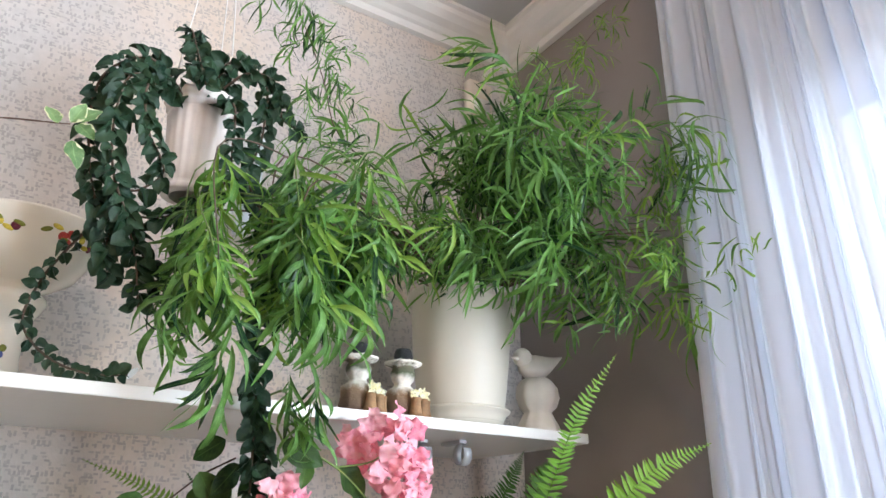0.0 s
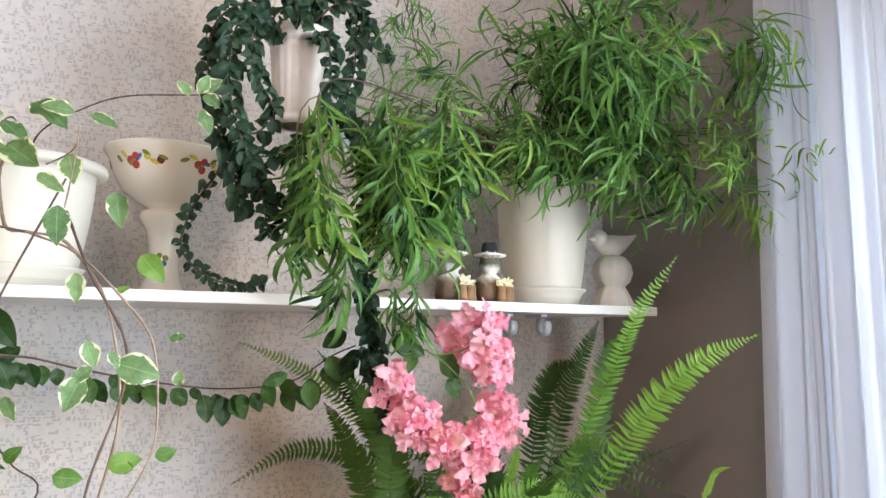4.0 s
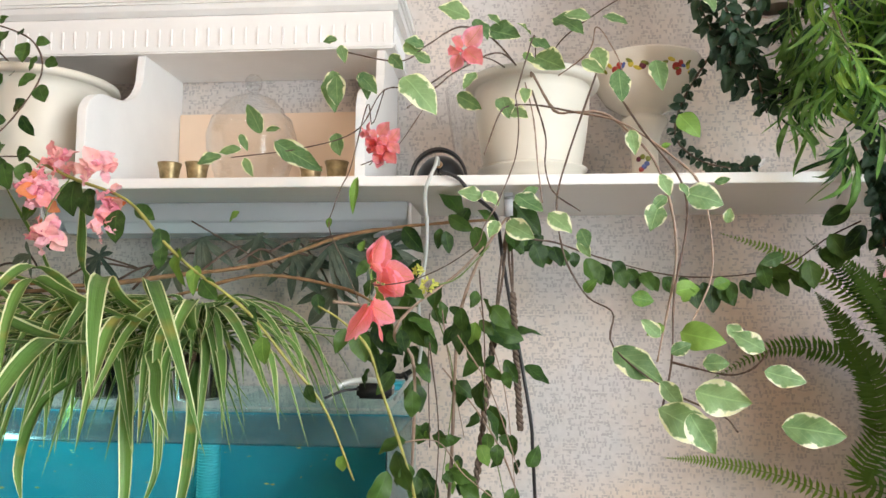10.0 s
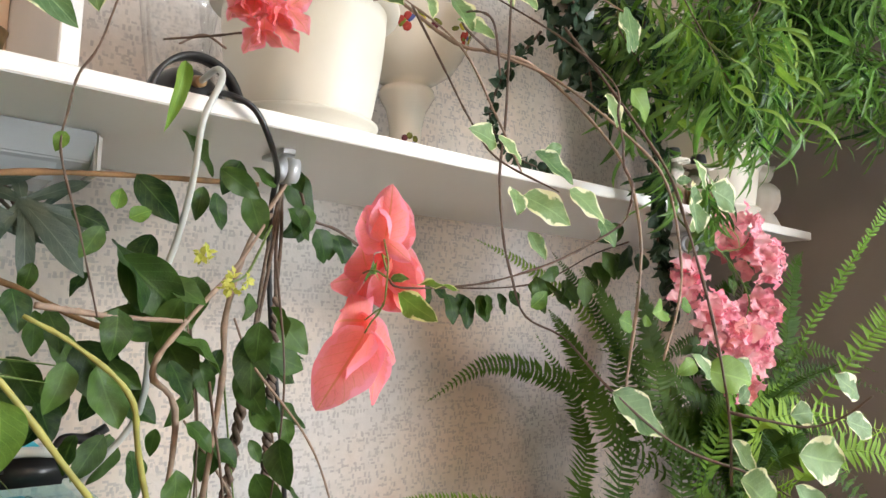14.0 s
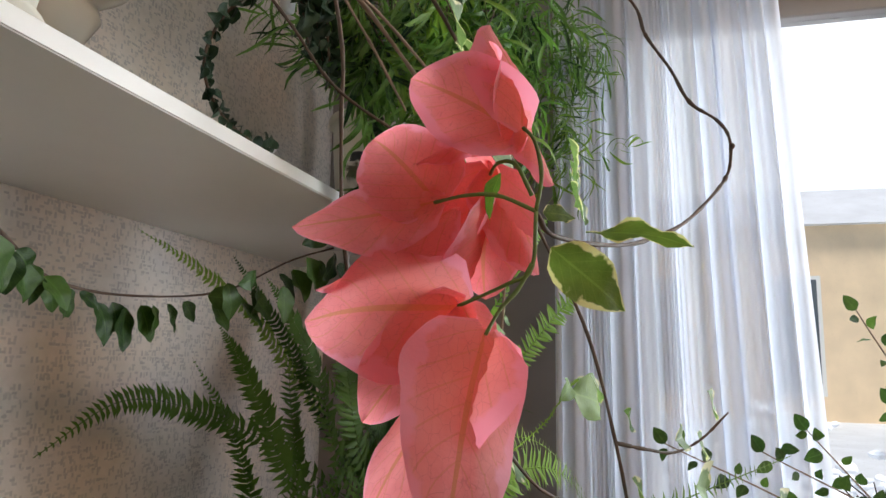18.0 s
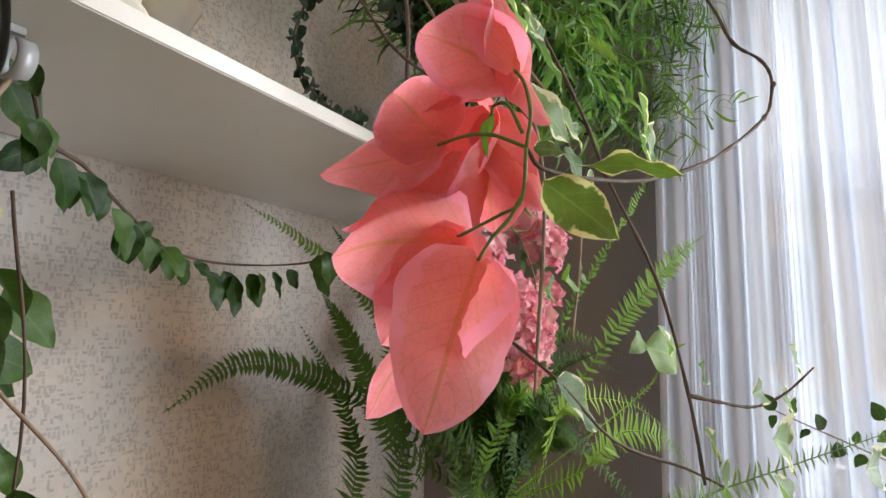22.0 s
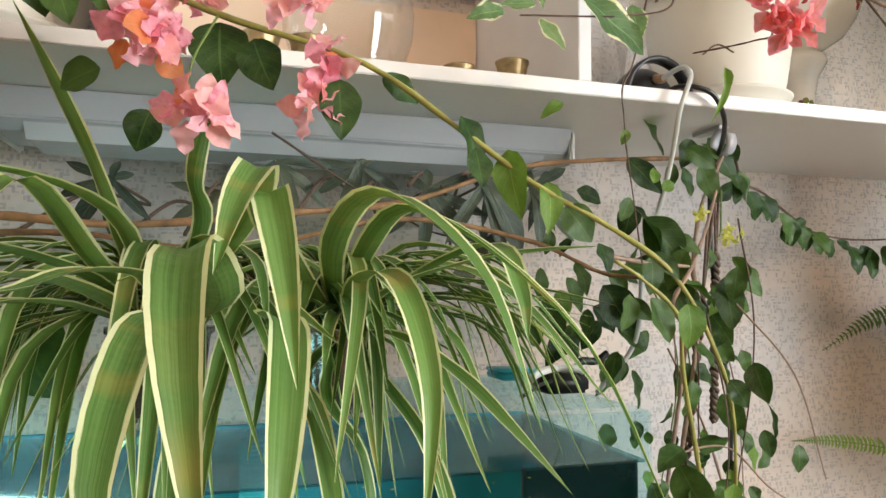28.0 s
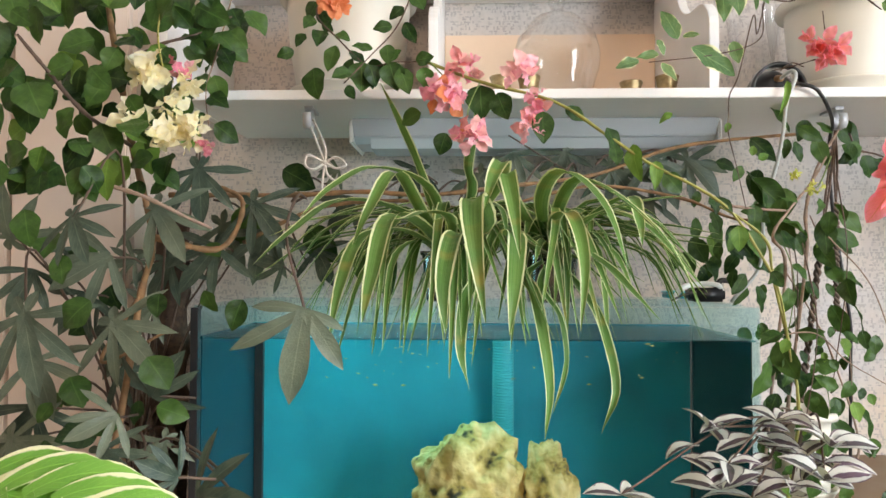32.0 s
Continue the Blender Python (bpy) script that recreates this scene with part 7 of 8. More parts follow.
def cream_bush():
    rng = random.Random(23)
    trunk = [(-2.62, -0.05, 0.0), (-2.60, -0.06, 0.7), (-2.526, -0.050, 1.255), (-2.503, -0.060, 1.376), (-2.476, -0.080, 1.474), (-2.494, -0.120, 1.624), (-2.490, -0.180, 1.741), (-2.500, -0.200, 1.843)]
    br = [
        (trunk, 0.008, M_WOODY),
        ([(-2.476, -0.080, 1.474), (-2.371, -0.040, 1.456), (-2.344, 0.000, 1.540), (-2.404, 0.020, 1.574), (-2.481, 0.000, 1.572)], 0.006, M_WOODY),
        ([(-2.503, -0.060, 1.376), (-2.551, -0.100, 1.262), (-2.436, -0.120, 1.312)], 0.004, M_WOODY),
        ([(-2.486, -0.200, 1.548), (-2.431, -0.200, 1.530), (-2.376, -0.180, 1.501), (-2.346, -0.150, 1.485)], 0.004, M_PALESTEM),
        ([(-2.494, -0.120, 1.624), (-2.505, -0.250, 1.653), (-2.524, -0.320, 1.701), (-2.546, -0.350, 1.739)], 0.004, M_DARKSTEM),
        ([(-2.490, -0.180, 1.741), (-2.408, -0.220, 1.764), (-2.354, -0.200, 1.788), (-2.318, -0.150, 1.833)], 0.003, M_DARKSTEM),
        ([(-2.383, -0.260, 1.819), (-2.391, -0.260, 1.768), (-2.381, -0.260, 1.709), (-2.376, -0.250, 1.669)], 0.0018, M_YSTEM),
        ([(-2.329, -0.120, 1.873), (-2.341, -0.150, 1.777), (-2.355, -0.160, 1.709), (-2.349, -0.160, 1.645)], 0.0016, M_PALESTEM),
        ([(-2.503, 0.050, 1.561), (-2.264, 0.060, 1.562), (-2.134, 0.060, 1.568), (-2.004, 0.060, 1.562), (-1.852, 0.080, 1.581), (-1.686, 0.100, 1.605), (-1.541, 0.110, 1.656), (-1.420, 0.110, 1.675), (-1.256, 0.090, 1.685)], 0.0055, M_WOODY),
        ([(-2.359, 0.050, 1.469), (-2.225, 0.080, 1.537), (-2.072, 0.100, 1.555), (-1.894, 0.120, 1.541), (-1.697, 0.100, 1.583), (-1.528, 0.080, 1.559), (-1.443, 0.050, 1.519), (-1.412, 0.000, 1.510)], 0.0045, M_WOODY),
        ([(-1.848, 0.150, 1.693), (-1.731, 0.170, 1.626), (-1.625, 0.180, 1.575), (-1.545, 0.180, 1.569)], 0.002, M_DARKSTEM),
    ]
    for pts, w, m in br:
        stem(creamb, pts, w, w * 0.55, m, "branch", 44, 7, 0.2)
    A, Bq, C, D = (Vector(p) for p in ((-2.639, -0.300, 1.839), (-2.291, -0.150, 1.898), (-2.615, -0.300, 1.536), (-2.432, -0.200, 1.548)))
    for k in range(150):
        u, v = rng.random(), rng.random() ** 1.2
        p = A.lerp(Bq, u).lerp(C.lerp(D, u), v) + Vector((0, rng.uniform(-0.10, 0.12), 0))
        d = Vector((rng.uniform(-0.8, 0.8), rng.uniform(-0.6, 0.2), -rng.uniform(0.1, 1.0))).normalized()
        put(P_GREEN if rng.random() < 0.85 else P_BRIGHT, creamb, p, p + d * rng.uniform(0.035, 0.066), (0.1, -1, 0.35), 0.45, "leaf", rng, 1.1)
    for k in range(26):
        p = Vector((-2.684, -0.200, 1.504)).lerp(Vector((-2.362, -0.200, 1.085)), 0) + Vector((rng.uniform(0, 0.30), rng.uniform(-0.12, 0.22), -rng.uniform(0.0, 0.42)))
        d = Vector((rng.uniform(-0.8, 0.8), rng.uniform(-0.6, 0.2), -rng.uniform(0.1, 1.0))).normalized()
        put(P_GREEN, creamb, p, p + d * rng.uniform(0.035, 0.066), (0.1, -1, 0.35), 0.5, "leaf", rng, 1.1)
    for pts in (br[7][0], br[5][0]):
        along(creamb, pts, P_GREEN, 0.022, 0.042, (0, -1, 0.2), 0.6, 0.8, 0.0, "leaf", 0.5, rng)
    for k, (c, n, rad, sz) in enumerate((((-2.402, -0.260, 1.713), 6, 0.026, 0.036), ((-2.347, -0.250, 1.699), 4, 0.018, 0.032), ((-2.429, -0.260, 1.640), 6, 0.026, 0.034), ((-2.376, -0.250, 1.661), 4, 0.02, 0.032), ((-2.380, -0.260, 1.618), 5, 0.02, 0.032), ((-2.337, -0.250, 1.622), 7, 0.028, 0.034))):
        cluster(creamb, P_CREAM, c, int(n * 1.4), rad * 0.66, sz * 0.82, (0, -1, 0), "bract", 70 + k)
    cluster(creamb, P_PINK + P_SALMON, (-2.364, -0.240, 1.723), 3, 0.012, 0.022, (0, -1, 0), "bract", 80)
    cluster(creamb, P_PINK, (-2.314, -0.250, 1.610), 2, 0.01, 0.024, (0, -1, 0), "bract", 81)


cream_bush()

# ---- philodendrons with lobed leaves ----


def lobed(name, seed, lobes):
    rng = random.Random(seed)
    verts, faces, uvs = [], [], []
    for ang, L, W in lobes:
        ang = radians(ang + rng.uniform(-6, 6))
        y = Vector((math.sin(ang), math.cos(ang), 0))
        x = Vector((y.y, -y.x, 0))
        i0 = len(verts)
        n = 12
        bend = rng.uniform(-0.1, 0.15)
        for j in range(n + 1):
            v = j / n
            w = W * (0.30 + 0.70 * math.sin(math.pi * min(1, v ** 1.5 * 0.84 + 0.08)) ** 0.9) * max(0.03, 1 - v ** 7)
            c = y * (L * v) + x * bend * v * v * L + Vector((0, 0, -0.22 * v * v * L))
            for u in (-1, 0, 1):
                verts.append(tuple(c + x * u * w + Vector((0, 0, abs(u) * w * 0.25 + 0.002 * len(lobes)))))
                uvs.append(((u + 1) / 2, v))
        for j in range(n):
            for q in range(2):
                a = i0 + j * 3 + q
                faces.append((a, a + 1, a + 4, a + 3))
    me = from_lists(name, verts, faces, uvs)
    me.materials.append(M_PHILO)
    return me


P_PHILO = [lobed("lobed_leaf", k, [(0, 1.0, 0.17), (36, 0.95, 0.10), (-36, 0.95, 0.10), (76, 0.9, 0.085), (-76, 0.9, 0.085)] + ([(150, 0.35, 0.08), (-150, 0.35, 0.08)] if k % 2 else [])) for k in range(4)]
philo = thing("lobed_philodendron", "philodendron with deeply lobed grey-green leaves beside the aquarium", "potted plant", (-2.62, 0.12, 0.0))


def philodendron():
    base = Vector((-2.6, 0.12, 1.0))
    stem(philo, [(-2.62, 0.12, 0.0), (-2.60, 0.12, 0.5), base], 0.012, 0.010, M_WOODY, "trunk")
    spec = [
        ((-2.139, -0.382, 1.366), (-2.155, -0.420, 1.256)), ((-2.590, -0.250, 1.348), (-2.560, -0.280, 1.236)), ((-2.491, -0.300, 1.492), (-2.459, -0.340, 1.431)),
        ((-2.419, -0.020, 1.600), (-2.406, -0.050, 1.501)), ((-2.450, -0.250, 1.203), (-2.493, -0.300, 1.169)), ((-2.294, -0.400, 1.157), (-2.325, -0.450, 1.178)),
        ((-2.501, -0.020, 1.349), (-2.558, -0.050, 1.305)), ((-2.324, 0.080, 1.493), (-2.347, 0.050, 1.394)), ((-2.647, -0.200, 1.468), (-2.641, -0.250, 1.542)),
        ((-2.667, -0.100, 1.184), (-2.677, -0.140, 1.072)), ((-2.415, 0.100, 1.505), (-2.374, 0.100, 1.415)),
        ((-2.165, 0.120, 1.563), (-2.187, 0.120, 1.473)), ((-2.032, 0.150, 1.624), (-2.078, 0.150, 1.566)), ((-1.463, 0.200, 1.642), (-1.400, 0.200, 1.612)),
        ((-1.534, 0.220, 1.645), (-1.499, 0.220, 1.597)), ((-2.462, -0.100, 1.205), (-2.417, -0.140, 1.286)), ((-1.727, 0.200, 1.666), (-1.750, 0.200, 1.595)),
        ((-2.228, 0.100, 1.456), (-2.179, 0.080, 1.401)), ((-2.571, 0.000, 1.228), (-2.498, -0.020, 1.201)), ((-2.641, 0.050, 1.296), (-2.566, 0.030, 1.330)),
        ((-2.285, 0.060, 1.427), (-2.348, 0.050, 1.426)), ((-2.287, -0.350, 1.117), (-2.204, -0.400, 1.144)), ((-2.200, 0.180, 1.628), (-2.247, 0.180, 1.605)), ((-1.904, 0.200, 1.619), (-1.940, 0.200, 1.547)),
        ((-2.672, -0.100, 1.415), (-2.683, -0.140, 1.340)), ((-2.593, -0.080, 1.376), (-2.620, -0.100, 1.299)), ((-2.656, -0.120, 1.263), (-2.583, -0.160, 1.197)), ((-2.575, 0.050, 1.285), (-2.607, 0.030, 1.202)), ((-2.513, 0.080, 1.437), (-2.548, 0.060, 1.350)), ((-2.496, -0.200, 1.135), (-2.432, -0.240, 1.096)), ((-2.463, -0.050, 1.117), (-2.489, -0.080, 1.057)), ((-2.623, -0.100, 1.453), (-2.660, -0.120, 1.472)), ((-2.567, 0.050, 1.436), (-2.627, 0.040, 1.425)), ((-2.672, -0.150, 1.139), (-2.593, -0.200, 1.091)),
    ]
    spec += [((-1.565, 0.14, 1.640), (-1.490, 0.12, 1.560)), ((-1.490, 0.15, 1.640), (-1.425, 0.13, 1.570)), ((-1.640, 0.16, 1.630), (-1.590, 0.14, 1.550)), ((-1.560, 0.16, 1.560), (-1.610, 0.14, 1.490)), ((-1.84, 0.18, 1.660), (-1.80, 0.16, 1.580)),
             ((-2.46, -0.10, 1.520), (-2.40, -0.14, 1.440)), ((-2.40, 0.02, 1.460), (-2.46, -0.02, 1.380)), ((-2.33, 0.02, 1.540), (-2.27, 0.00, 1.460)), ((-2.52, -0.14, 1.440), (-2.60, -0.18, 1.380)), ((-2.50, -0.16, 1.330), (-2.42, -0.20, 1.270))]
    hero = [lobed("lobed_leaf", 9, [(0, 1.0, 0.165), (53, 0.92, 0.095), (-39, 0.76, 0.11), (88, 0.62, 0.07), (-78, 0.48, 0.06)])]
    rng = random.Random(31)
    for k, (b, t) in enumerate(spec):
        b, t = Vector(b), Vector(t)
        put(P_PHILO if k else hero, philo, b, t, (0.05, -1, 0.3), 0.2, "lobed_leaf", rng)
        back = b + Vector((rng.uniform(-0.05, 0.05), 0.08, -0.02 if k > 3 else 0.10))
        foot, half = base + Vector((rng.uniform(-0.02, 0.02), 0, rng.uniform(-0.1, 0.1))), base.lerp(b, 0.5) + Vector((0, 0.06, 0.05))
        if b.x > -2.40 and b.z > 1.34:
            foot = Vector((b.x - rng.uniform(0.05, 0.12), min(0.12, max(0.05, b.y)), 1.555 + max(0.0, b.x + 1.85) * 0.26))
            half = foot.lerp(back, 0.5) + Vector((0, 0, 0.03))
        stem(philo, [foot, half, back, b], 0.0028, 0.002, M_DARKSTEM, "stalk", 18, 5, 0.05)
    leaves(philo, P_GREEN, [((-2.326, -0.050, 1.366), (-2.348, -0.070, 1.313)), ((-2.297, 0.100, 1.617), (-2.225, 0.080, 1.581)), ((-2.347, 0.080, 1.548), (-2.380, 0.080, 1.460)), ((-2.250, 0.120, 1.506), (-2.195, 0.100, 1.427)), ((-2.146, 0.150, 1.474), (-2.075, 0.130, 1.371))], jitter=0.4)


philodendron()

# coir-wrapped pole behind the leaves
coir = worn("coir_fibre", (0.075, 0.045, 0.03), 0.95, 0.6, 90, 240, 1.5)
pole = thing("moss_pole", "brown coir-covered plant pole beside the aquarium", "plant pole", (-2.545, 0.17, 0.0))
prof = [(0.034 + 0.005 * math.sin(k * 1.7) + 0.004 * math.sin(k * 4.1), 0.02 + k * 0.0365) for k in range(42)]
part("pole", lathe(prof, 26), coir, pole)
fb = bmesh.new()
fr = random.Random(4)
for k in range(420):
    a, z = fr.uniform(0, 6.28), fr.uniform(0.9, 1.54)
    d = Vector((math.cos(a), math.sin(a), 0))
    p0 = d * 0.032 + Vector((0, 0, z))
    p1 = p0 + d * fr.uniform(0.01, 0.04) + Vector((fr.uniform(-0.02, 0.02), fr.uniform(-0.02, 0.02), fr.uniform(-0.05, 0.03)))
    s = d.cross(Vector((0, 0, 1))) * 0.0007
    fb.faces.new([fb.verts.new(q) for q in (p0 - s, p0 + s, p1)])
part("fibre_cover", fb, coir, pole, "loose brown coir fibres")
part("pole_base", lathe([(0.09, 0.0), (0.09, 0.012), (0.05, 0.02)], 28), M_BLACK, pole)

# ---- split leaf plant in front ----
monstera = thing("split_leaf_monstera", "variegated monstera with glossy split leaf in front of the aquarium", "potted plant", (-2.62, -0.55, 0.0))


def monstera_leaf():
    """A long glossy blade cut into curved strips on both sides of the midrib."""
    verts, faces, uvs = [], [], []

    def strip(base, ang, L, W, bend):
        i0, n = len(verts), 10
        p, a = Vector(base), ang
        for j in range(n + 1):
            v = j / n
            d = Vector((math.sin(a), math.cos(a), 0))
            x = Vector((d.y, -d.x, 0))
            w = W * (0.75 + 0.45 * math.sin(math.pi * v)) * (1 - max(0, (v - 0.7) / 0.3) ** 2 * 0.95)
            for u in (-1, -0.5, 0, 0.5, 1):
                q = p + x * u * w
                verts.append((q.x, q.y, q.z - 0.30 * v * v * L + 0.05 * abs(u) * W - 0.22 * p.y * p.y))
                uvs.append(((u + 1) / 2, v))
            p = p + d * (L / n)
            a += bend / n
        for j in range(n):
            for q in range(4):
                k = i0 + j * 5 + q
                faces.append((k, k + 1, k + 6, k + 5))
    strip((0, 0, 0), 0, 1.0, 0.075, 0.0)
    for k in range(6):
        y = 0.05 + 0.15 * k
        for sg in (-1, 1):
            strip((0, y, 0.002 * (k + 1)), sg * (1.15 - 0.10 * k), 0.46 - 0.03 * abs(k - 2), 0.060, -sg * 0.75)
    me = from_lists("split_leaf", verts, faces, uvs)
    me.materials.append(M_MONST)
    return me


ml = monstera_leaf()
put([ml], monstera, (-2.459, -0.550, 1.189), (-2.244, -0.620, 1.192), (0.0, -0.75, 0.75), 0.05, "split_leaf")
stem(monstera, [(-2.62, -0.55, 0.0), (-2.66, -0.55, 0.6), (-2.471, -0.550, 1.166), (-2.459, -0.550, 1.189)], 0.006, 0.004, M_GSTEM, "stalk")

# ---- zebra plant ----
zebra = thing("zebra_plant", "trailing plant with silver and purple striped leaves in white pot", "potted plant", (-1.325, 0.03, 1.0))
pot_parts(zebra, 0.062, 0.045, 0.17, 0.055)


def zebra_plant():
    rng = random.Random(41)
    P_ZEB = pool("striped_leaf", M_ZEB, [blade("striped_leaf", lance(0.25), 0.22, 0.2, 0.0, 8, seed=k, twist=rng.uniform(-0.3, 0.3)) for k in range(4)])
    root = Vector((-1.325, 0.02, 1.15))
    for tip in ((-1.566, -0.200, 1.185), (-1.545, -0.220, 1.136), (-1.466, -0.200, 1.194), (-1.387, -0.200, 1.158), (-1.406, -0.220, 1.113), (-1.568, -0.240, 1.104), (-1.520, -0.240, 1.093), (-1.455, -0.220, 1.104), (-1.708, -0.250, 1.097)):
        tip = Vector(tip)
        low = root.lerp(tip, 0.45) + Vector((0, -0.02, 0.0 if tip.z > 1.15 else 0.05))
        stem(zebra, [root, low, tip], 0.0024, 0.0016, worn("purplish_stem", (0.16, 0.08, 0.07), 0.5, 0.2) if tip.x < -5 else M_DARKSTEM, n=14)
        for k in range(6):
            a = k * 2.4 + rng.uniform(-0.4, 0.4)
            d = Vector((math.cos(a), math.sin(a) * 0.7 - 0.25, rng.uniform(0.0, 0.6) if k < 3 else rng.uniform(-0.4, 0.3))).normalized()
            b = tip if k < 4 else low.lerp(tip, rng.uniform(0.3, 0.8))
            put(P_ZEB, zebra, b, b + d * rng.uniform(0.048, 0.075), (0, -0.4, 1), 0.3, "leaf", rng)


zebra_plant()

# ---- small things on the shelf ----


def footed_bowl():
    b = thing("footed_bowl", "ivory ceramic footed bowl painted with small fruits", "bowl", (-0.955, 0.215, ZS))
    prof = [(0.040, 0.0), (0.042, 0.004), (0.037, 0.012), (0.030, 0.03), (0.026, 0.055), (0.026, 0.085), (0.032, 0.115), (0.046, 0.140), (0.044, 0.150), (0.030, 0.156), (0.046, 0.165), (0.075, 0.185), (0.092, 0.212), (0.103, 0.245), (0.112, 0.258), (0.111, 0.262), (0.099, 0.250), (0.086, 0.214), (0.06, 0.186), (0.001, 0.176)]
    part("bowl", lathe(prof, 64, False, wave=0.0), M_CERAMIC, b)
    cols = {"red": (0.45, 0.06, 0.05), "plum": (0.14, 0.03, 0.05), "yellow": (0.62, 0.50, 0.08), "olive": (0.20, 0.22, 0.04), "blue": (0.10, 0.13, 0.35)}
    mats = {k: worn(k + "_glaze", v, 0.25, 0.25, 200, 300, 0.1) for k, v in cols.items()}
    rng = random.Random(2)

    def dot(a, z, r, c, leaf=False):
        # radius of the outer wall at that height
        pr = [p for p in prof[:14]]
        for (r0, z0), (r1, z1) in zip(pr, pr[1:]):
            if min(z0, z1) <= z <= max(z0, z1) and abs(z1 - z0) > 1e-5:
                R = r0 + (r1 - r0) * (z - z0) / (z1 - z0)
                slope = math.atan2(r1 - r0, z1 - z0)
        bm = bmesh.new()
        bmesh.ops.create_uvsphere(bm, u_segments=10, v_segments=6, radius=1)
        bmesh.ops.scale(bm, vec=(r * (1.6 if leaf else 1), 0.0012, r * (0.7 if leaf else 1)), verts=bm.verts)
        if leaf:
            bmesh.ops.rotate(bm, matrix=Matrix.Rotation(rng.uniform(-1, 1), 3, "Y"), verts=bm.verts)
        o = part("painted_leaf" if leaf else "painted_fruit", bm, mats[c], b)
        o.matrix_basis = Matrix.Rotation(a, 4, "Z") @ Matrix.Translation((0, -R, z)) @ Matrix.Rotation(slope, 4, "X")
    for base in (-0.75, 0.45, 1.7, 2.9, 4.2):
        for da, dz, r, c in ((0.0, 0.0, 0.0075, "red"), (0.10, -0.008, 0.0075, "red"), (0.11, 0.006, 0.007, "red"), (0.55, 0.0, 0.007, "plum"), (0.33, 0.005, 0.006, "yellow")):
            dot(base + da, 0.228 + dz, r, c)
        for k in range(7):
            dot(base - 0.25 + 0.14 * k, 0.232 + 0.008 * math.sin(k * 2.1), 0.0055, ("olive", "yellow", "olive", "blue")[k % 4], True)
    for da, z, c in ((0.1, 0.05, "blue"), (0.3, 0.056, "blue"), (-0.1, 0.045, "red"), (0.4, 0.066, "olive"), (-0.3, 0.066, "plum"), (0.0, 0.07, "olive")):
        dot(-0.35 + da, z, 0.0055, c)


footed_bowl()


def bird():
    bm = lathe([(0.040, 0.0), (0.042, 0.006), (0.038, 0.020), (0.030, 0.036), (0.026, 0.046), (0.036, 0.056), (0.042, 0.074), (0.040, 0.094), (0.030, 0.108), (0.024, 0.112)], 36, True, 0.04, 9)
    for v in bm.verts:
        a = math.atan2(v.co.y, v.co.x)
        f = 1 + (0.05 * abs(math.sin(a * 6)) if v.co.z < 0.046 else 0.03 * math.sin(a * 3 + v.co.z * 60))
        v.co.x, v.co.y = v.co.x * f, v.co.y * f
    body = bmesh.new()
    bmesh.ops.create_icosphere(body, subdivisions=4, radius=1)
    for v in body.verts:
        x, y, z = v.co
        tail = max(0, x) ** 2
        v.co = Vector((x * 0.042 + tail * 0.030, y * 0.025 * (1 - 0.75 * tail), 0.134 + z * 0.026 * (1 - 0.7 * tail) + tail * 0.032))
    head = bmesh.new()
    bmesh.ops.create_icosphere(head, subdivisions=3, radius=0.019)
    bmesh.ops.translate(head, vec=(-0.037, -0.004, 0.150), verts=head.verts)
    beak = bmesh.new()
    bmesh.ops.create_cone(beak, segments=10, radius1=0.006, radius2=0.001, depth=0.016, cap_ends=True, matrix=Matrix.Translation((-0.059, -0.008, 0.146)) @ Matrix.Rotation(radians(-90), 4, "Y"))
    for b in (body, head, beak):
        me = bpy.data.meshes.new("tmp")
        b.to_mesh(me)
        b.free()
        bm.from_mesh(me)
        bpy.data.meshes.remove(me)
    o = part("bird_figurine", bm, M_BISQUE)
    o.location = (-0.045, 0.09, ZS)
    tagged(o, "white bisque bird figurine sitting on a ball pedestal", "figurine")


bird()


def gnome(name, at, turn):
    """A small plain stump figure with hat, as one mesh."""
    bm = lathe([(0.026, 0.0), (0.027, 0.01), (0.024, 0.022), (0.025, 0.036), (0.014, 0.042), (0.012, 0.046), (0.017, 0.052), (0.019, 0.060), (0.015, 0.070), (0.028, 0.073), (0.029, 0.076), (0.015, 0.079), (0.013, 0.092), (0.011, 0.095)], 22, True, 0.03, 7)
    m = bpy.data.materials.get("painted_figurine")
    if not m:
        m = mat("painted_figurine", (0.22, 0.15, 0.10), 0.75)
        p = coords(m)
        z = nd(m, "ShaderNodeSeparateXYZ")
        ln(m, p, z.inputs[0])
        zz = math_n(m, "ADD", math_n(m, "MULTIPLY", z.outputs[2], 10.0), math_n(m, "MULTIPLY", math_n(m, "SUBTRACT", noise_n(m, p, 90, 3), 0.5), 0.16))
        ln(m, ramp(m, zz, [(0.0, (0.10, 0.06, 0.04)), (0.30, (0.24, 0.15, 0.09)), (0.40, (0.72, 0.68, 0.60)), (0.52, (0.60, 0.56, 0.50)), (0.60, (0.08, 0.10, 0.05)), (0.70, (0.14, 0.12, 0.08)), (0.74, (0.74, 0.70, 0.62)), (0.78, (0.74, 0.70, 0.62)), (0.80, (0.02, 0.02, 0.022))]), bsdf(m).inputs["Base Color"])
        bump(m, noise_n(m, p, 160, 3), 0.7, 0.002)
    o = part(name, bm, m)
    o.location, o.rotation_euler, o.scale = at, (0, 0, turn), (1.10, 1.10, 1.22)
    tagged(o, "small painted figurine with pale beard, dark hat and white brim", "figurine", "figurines beside the pot")
    return o


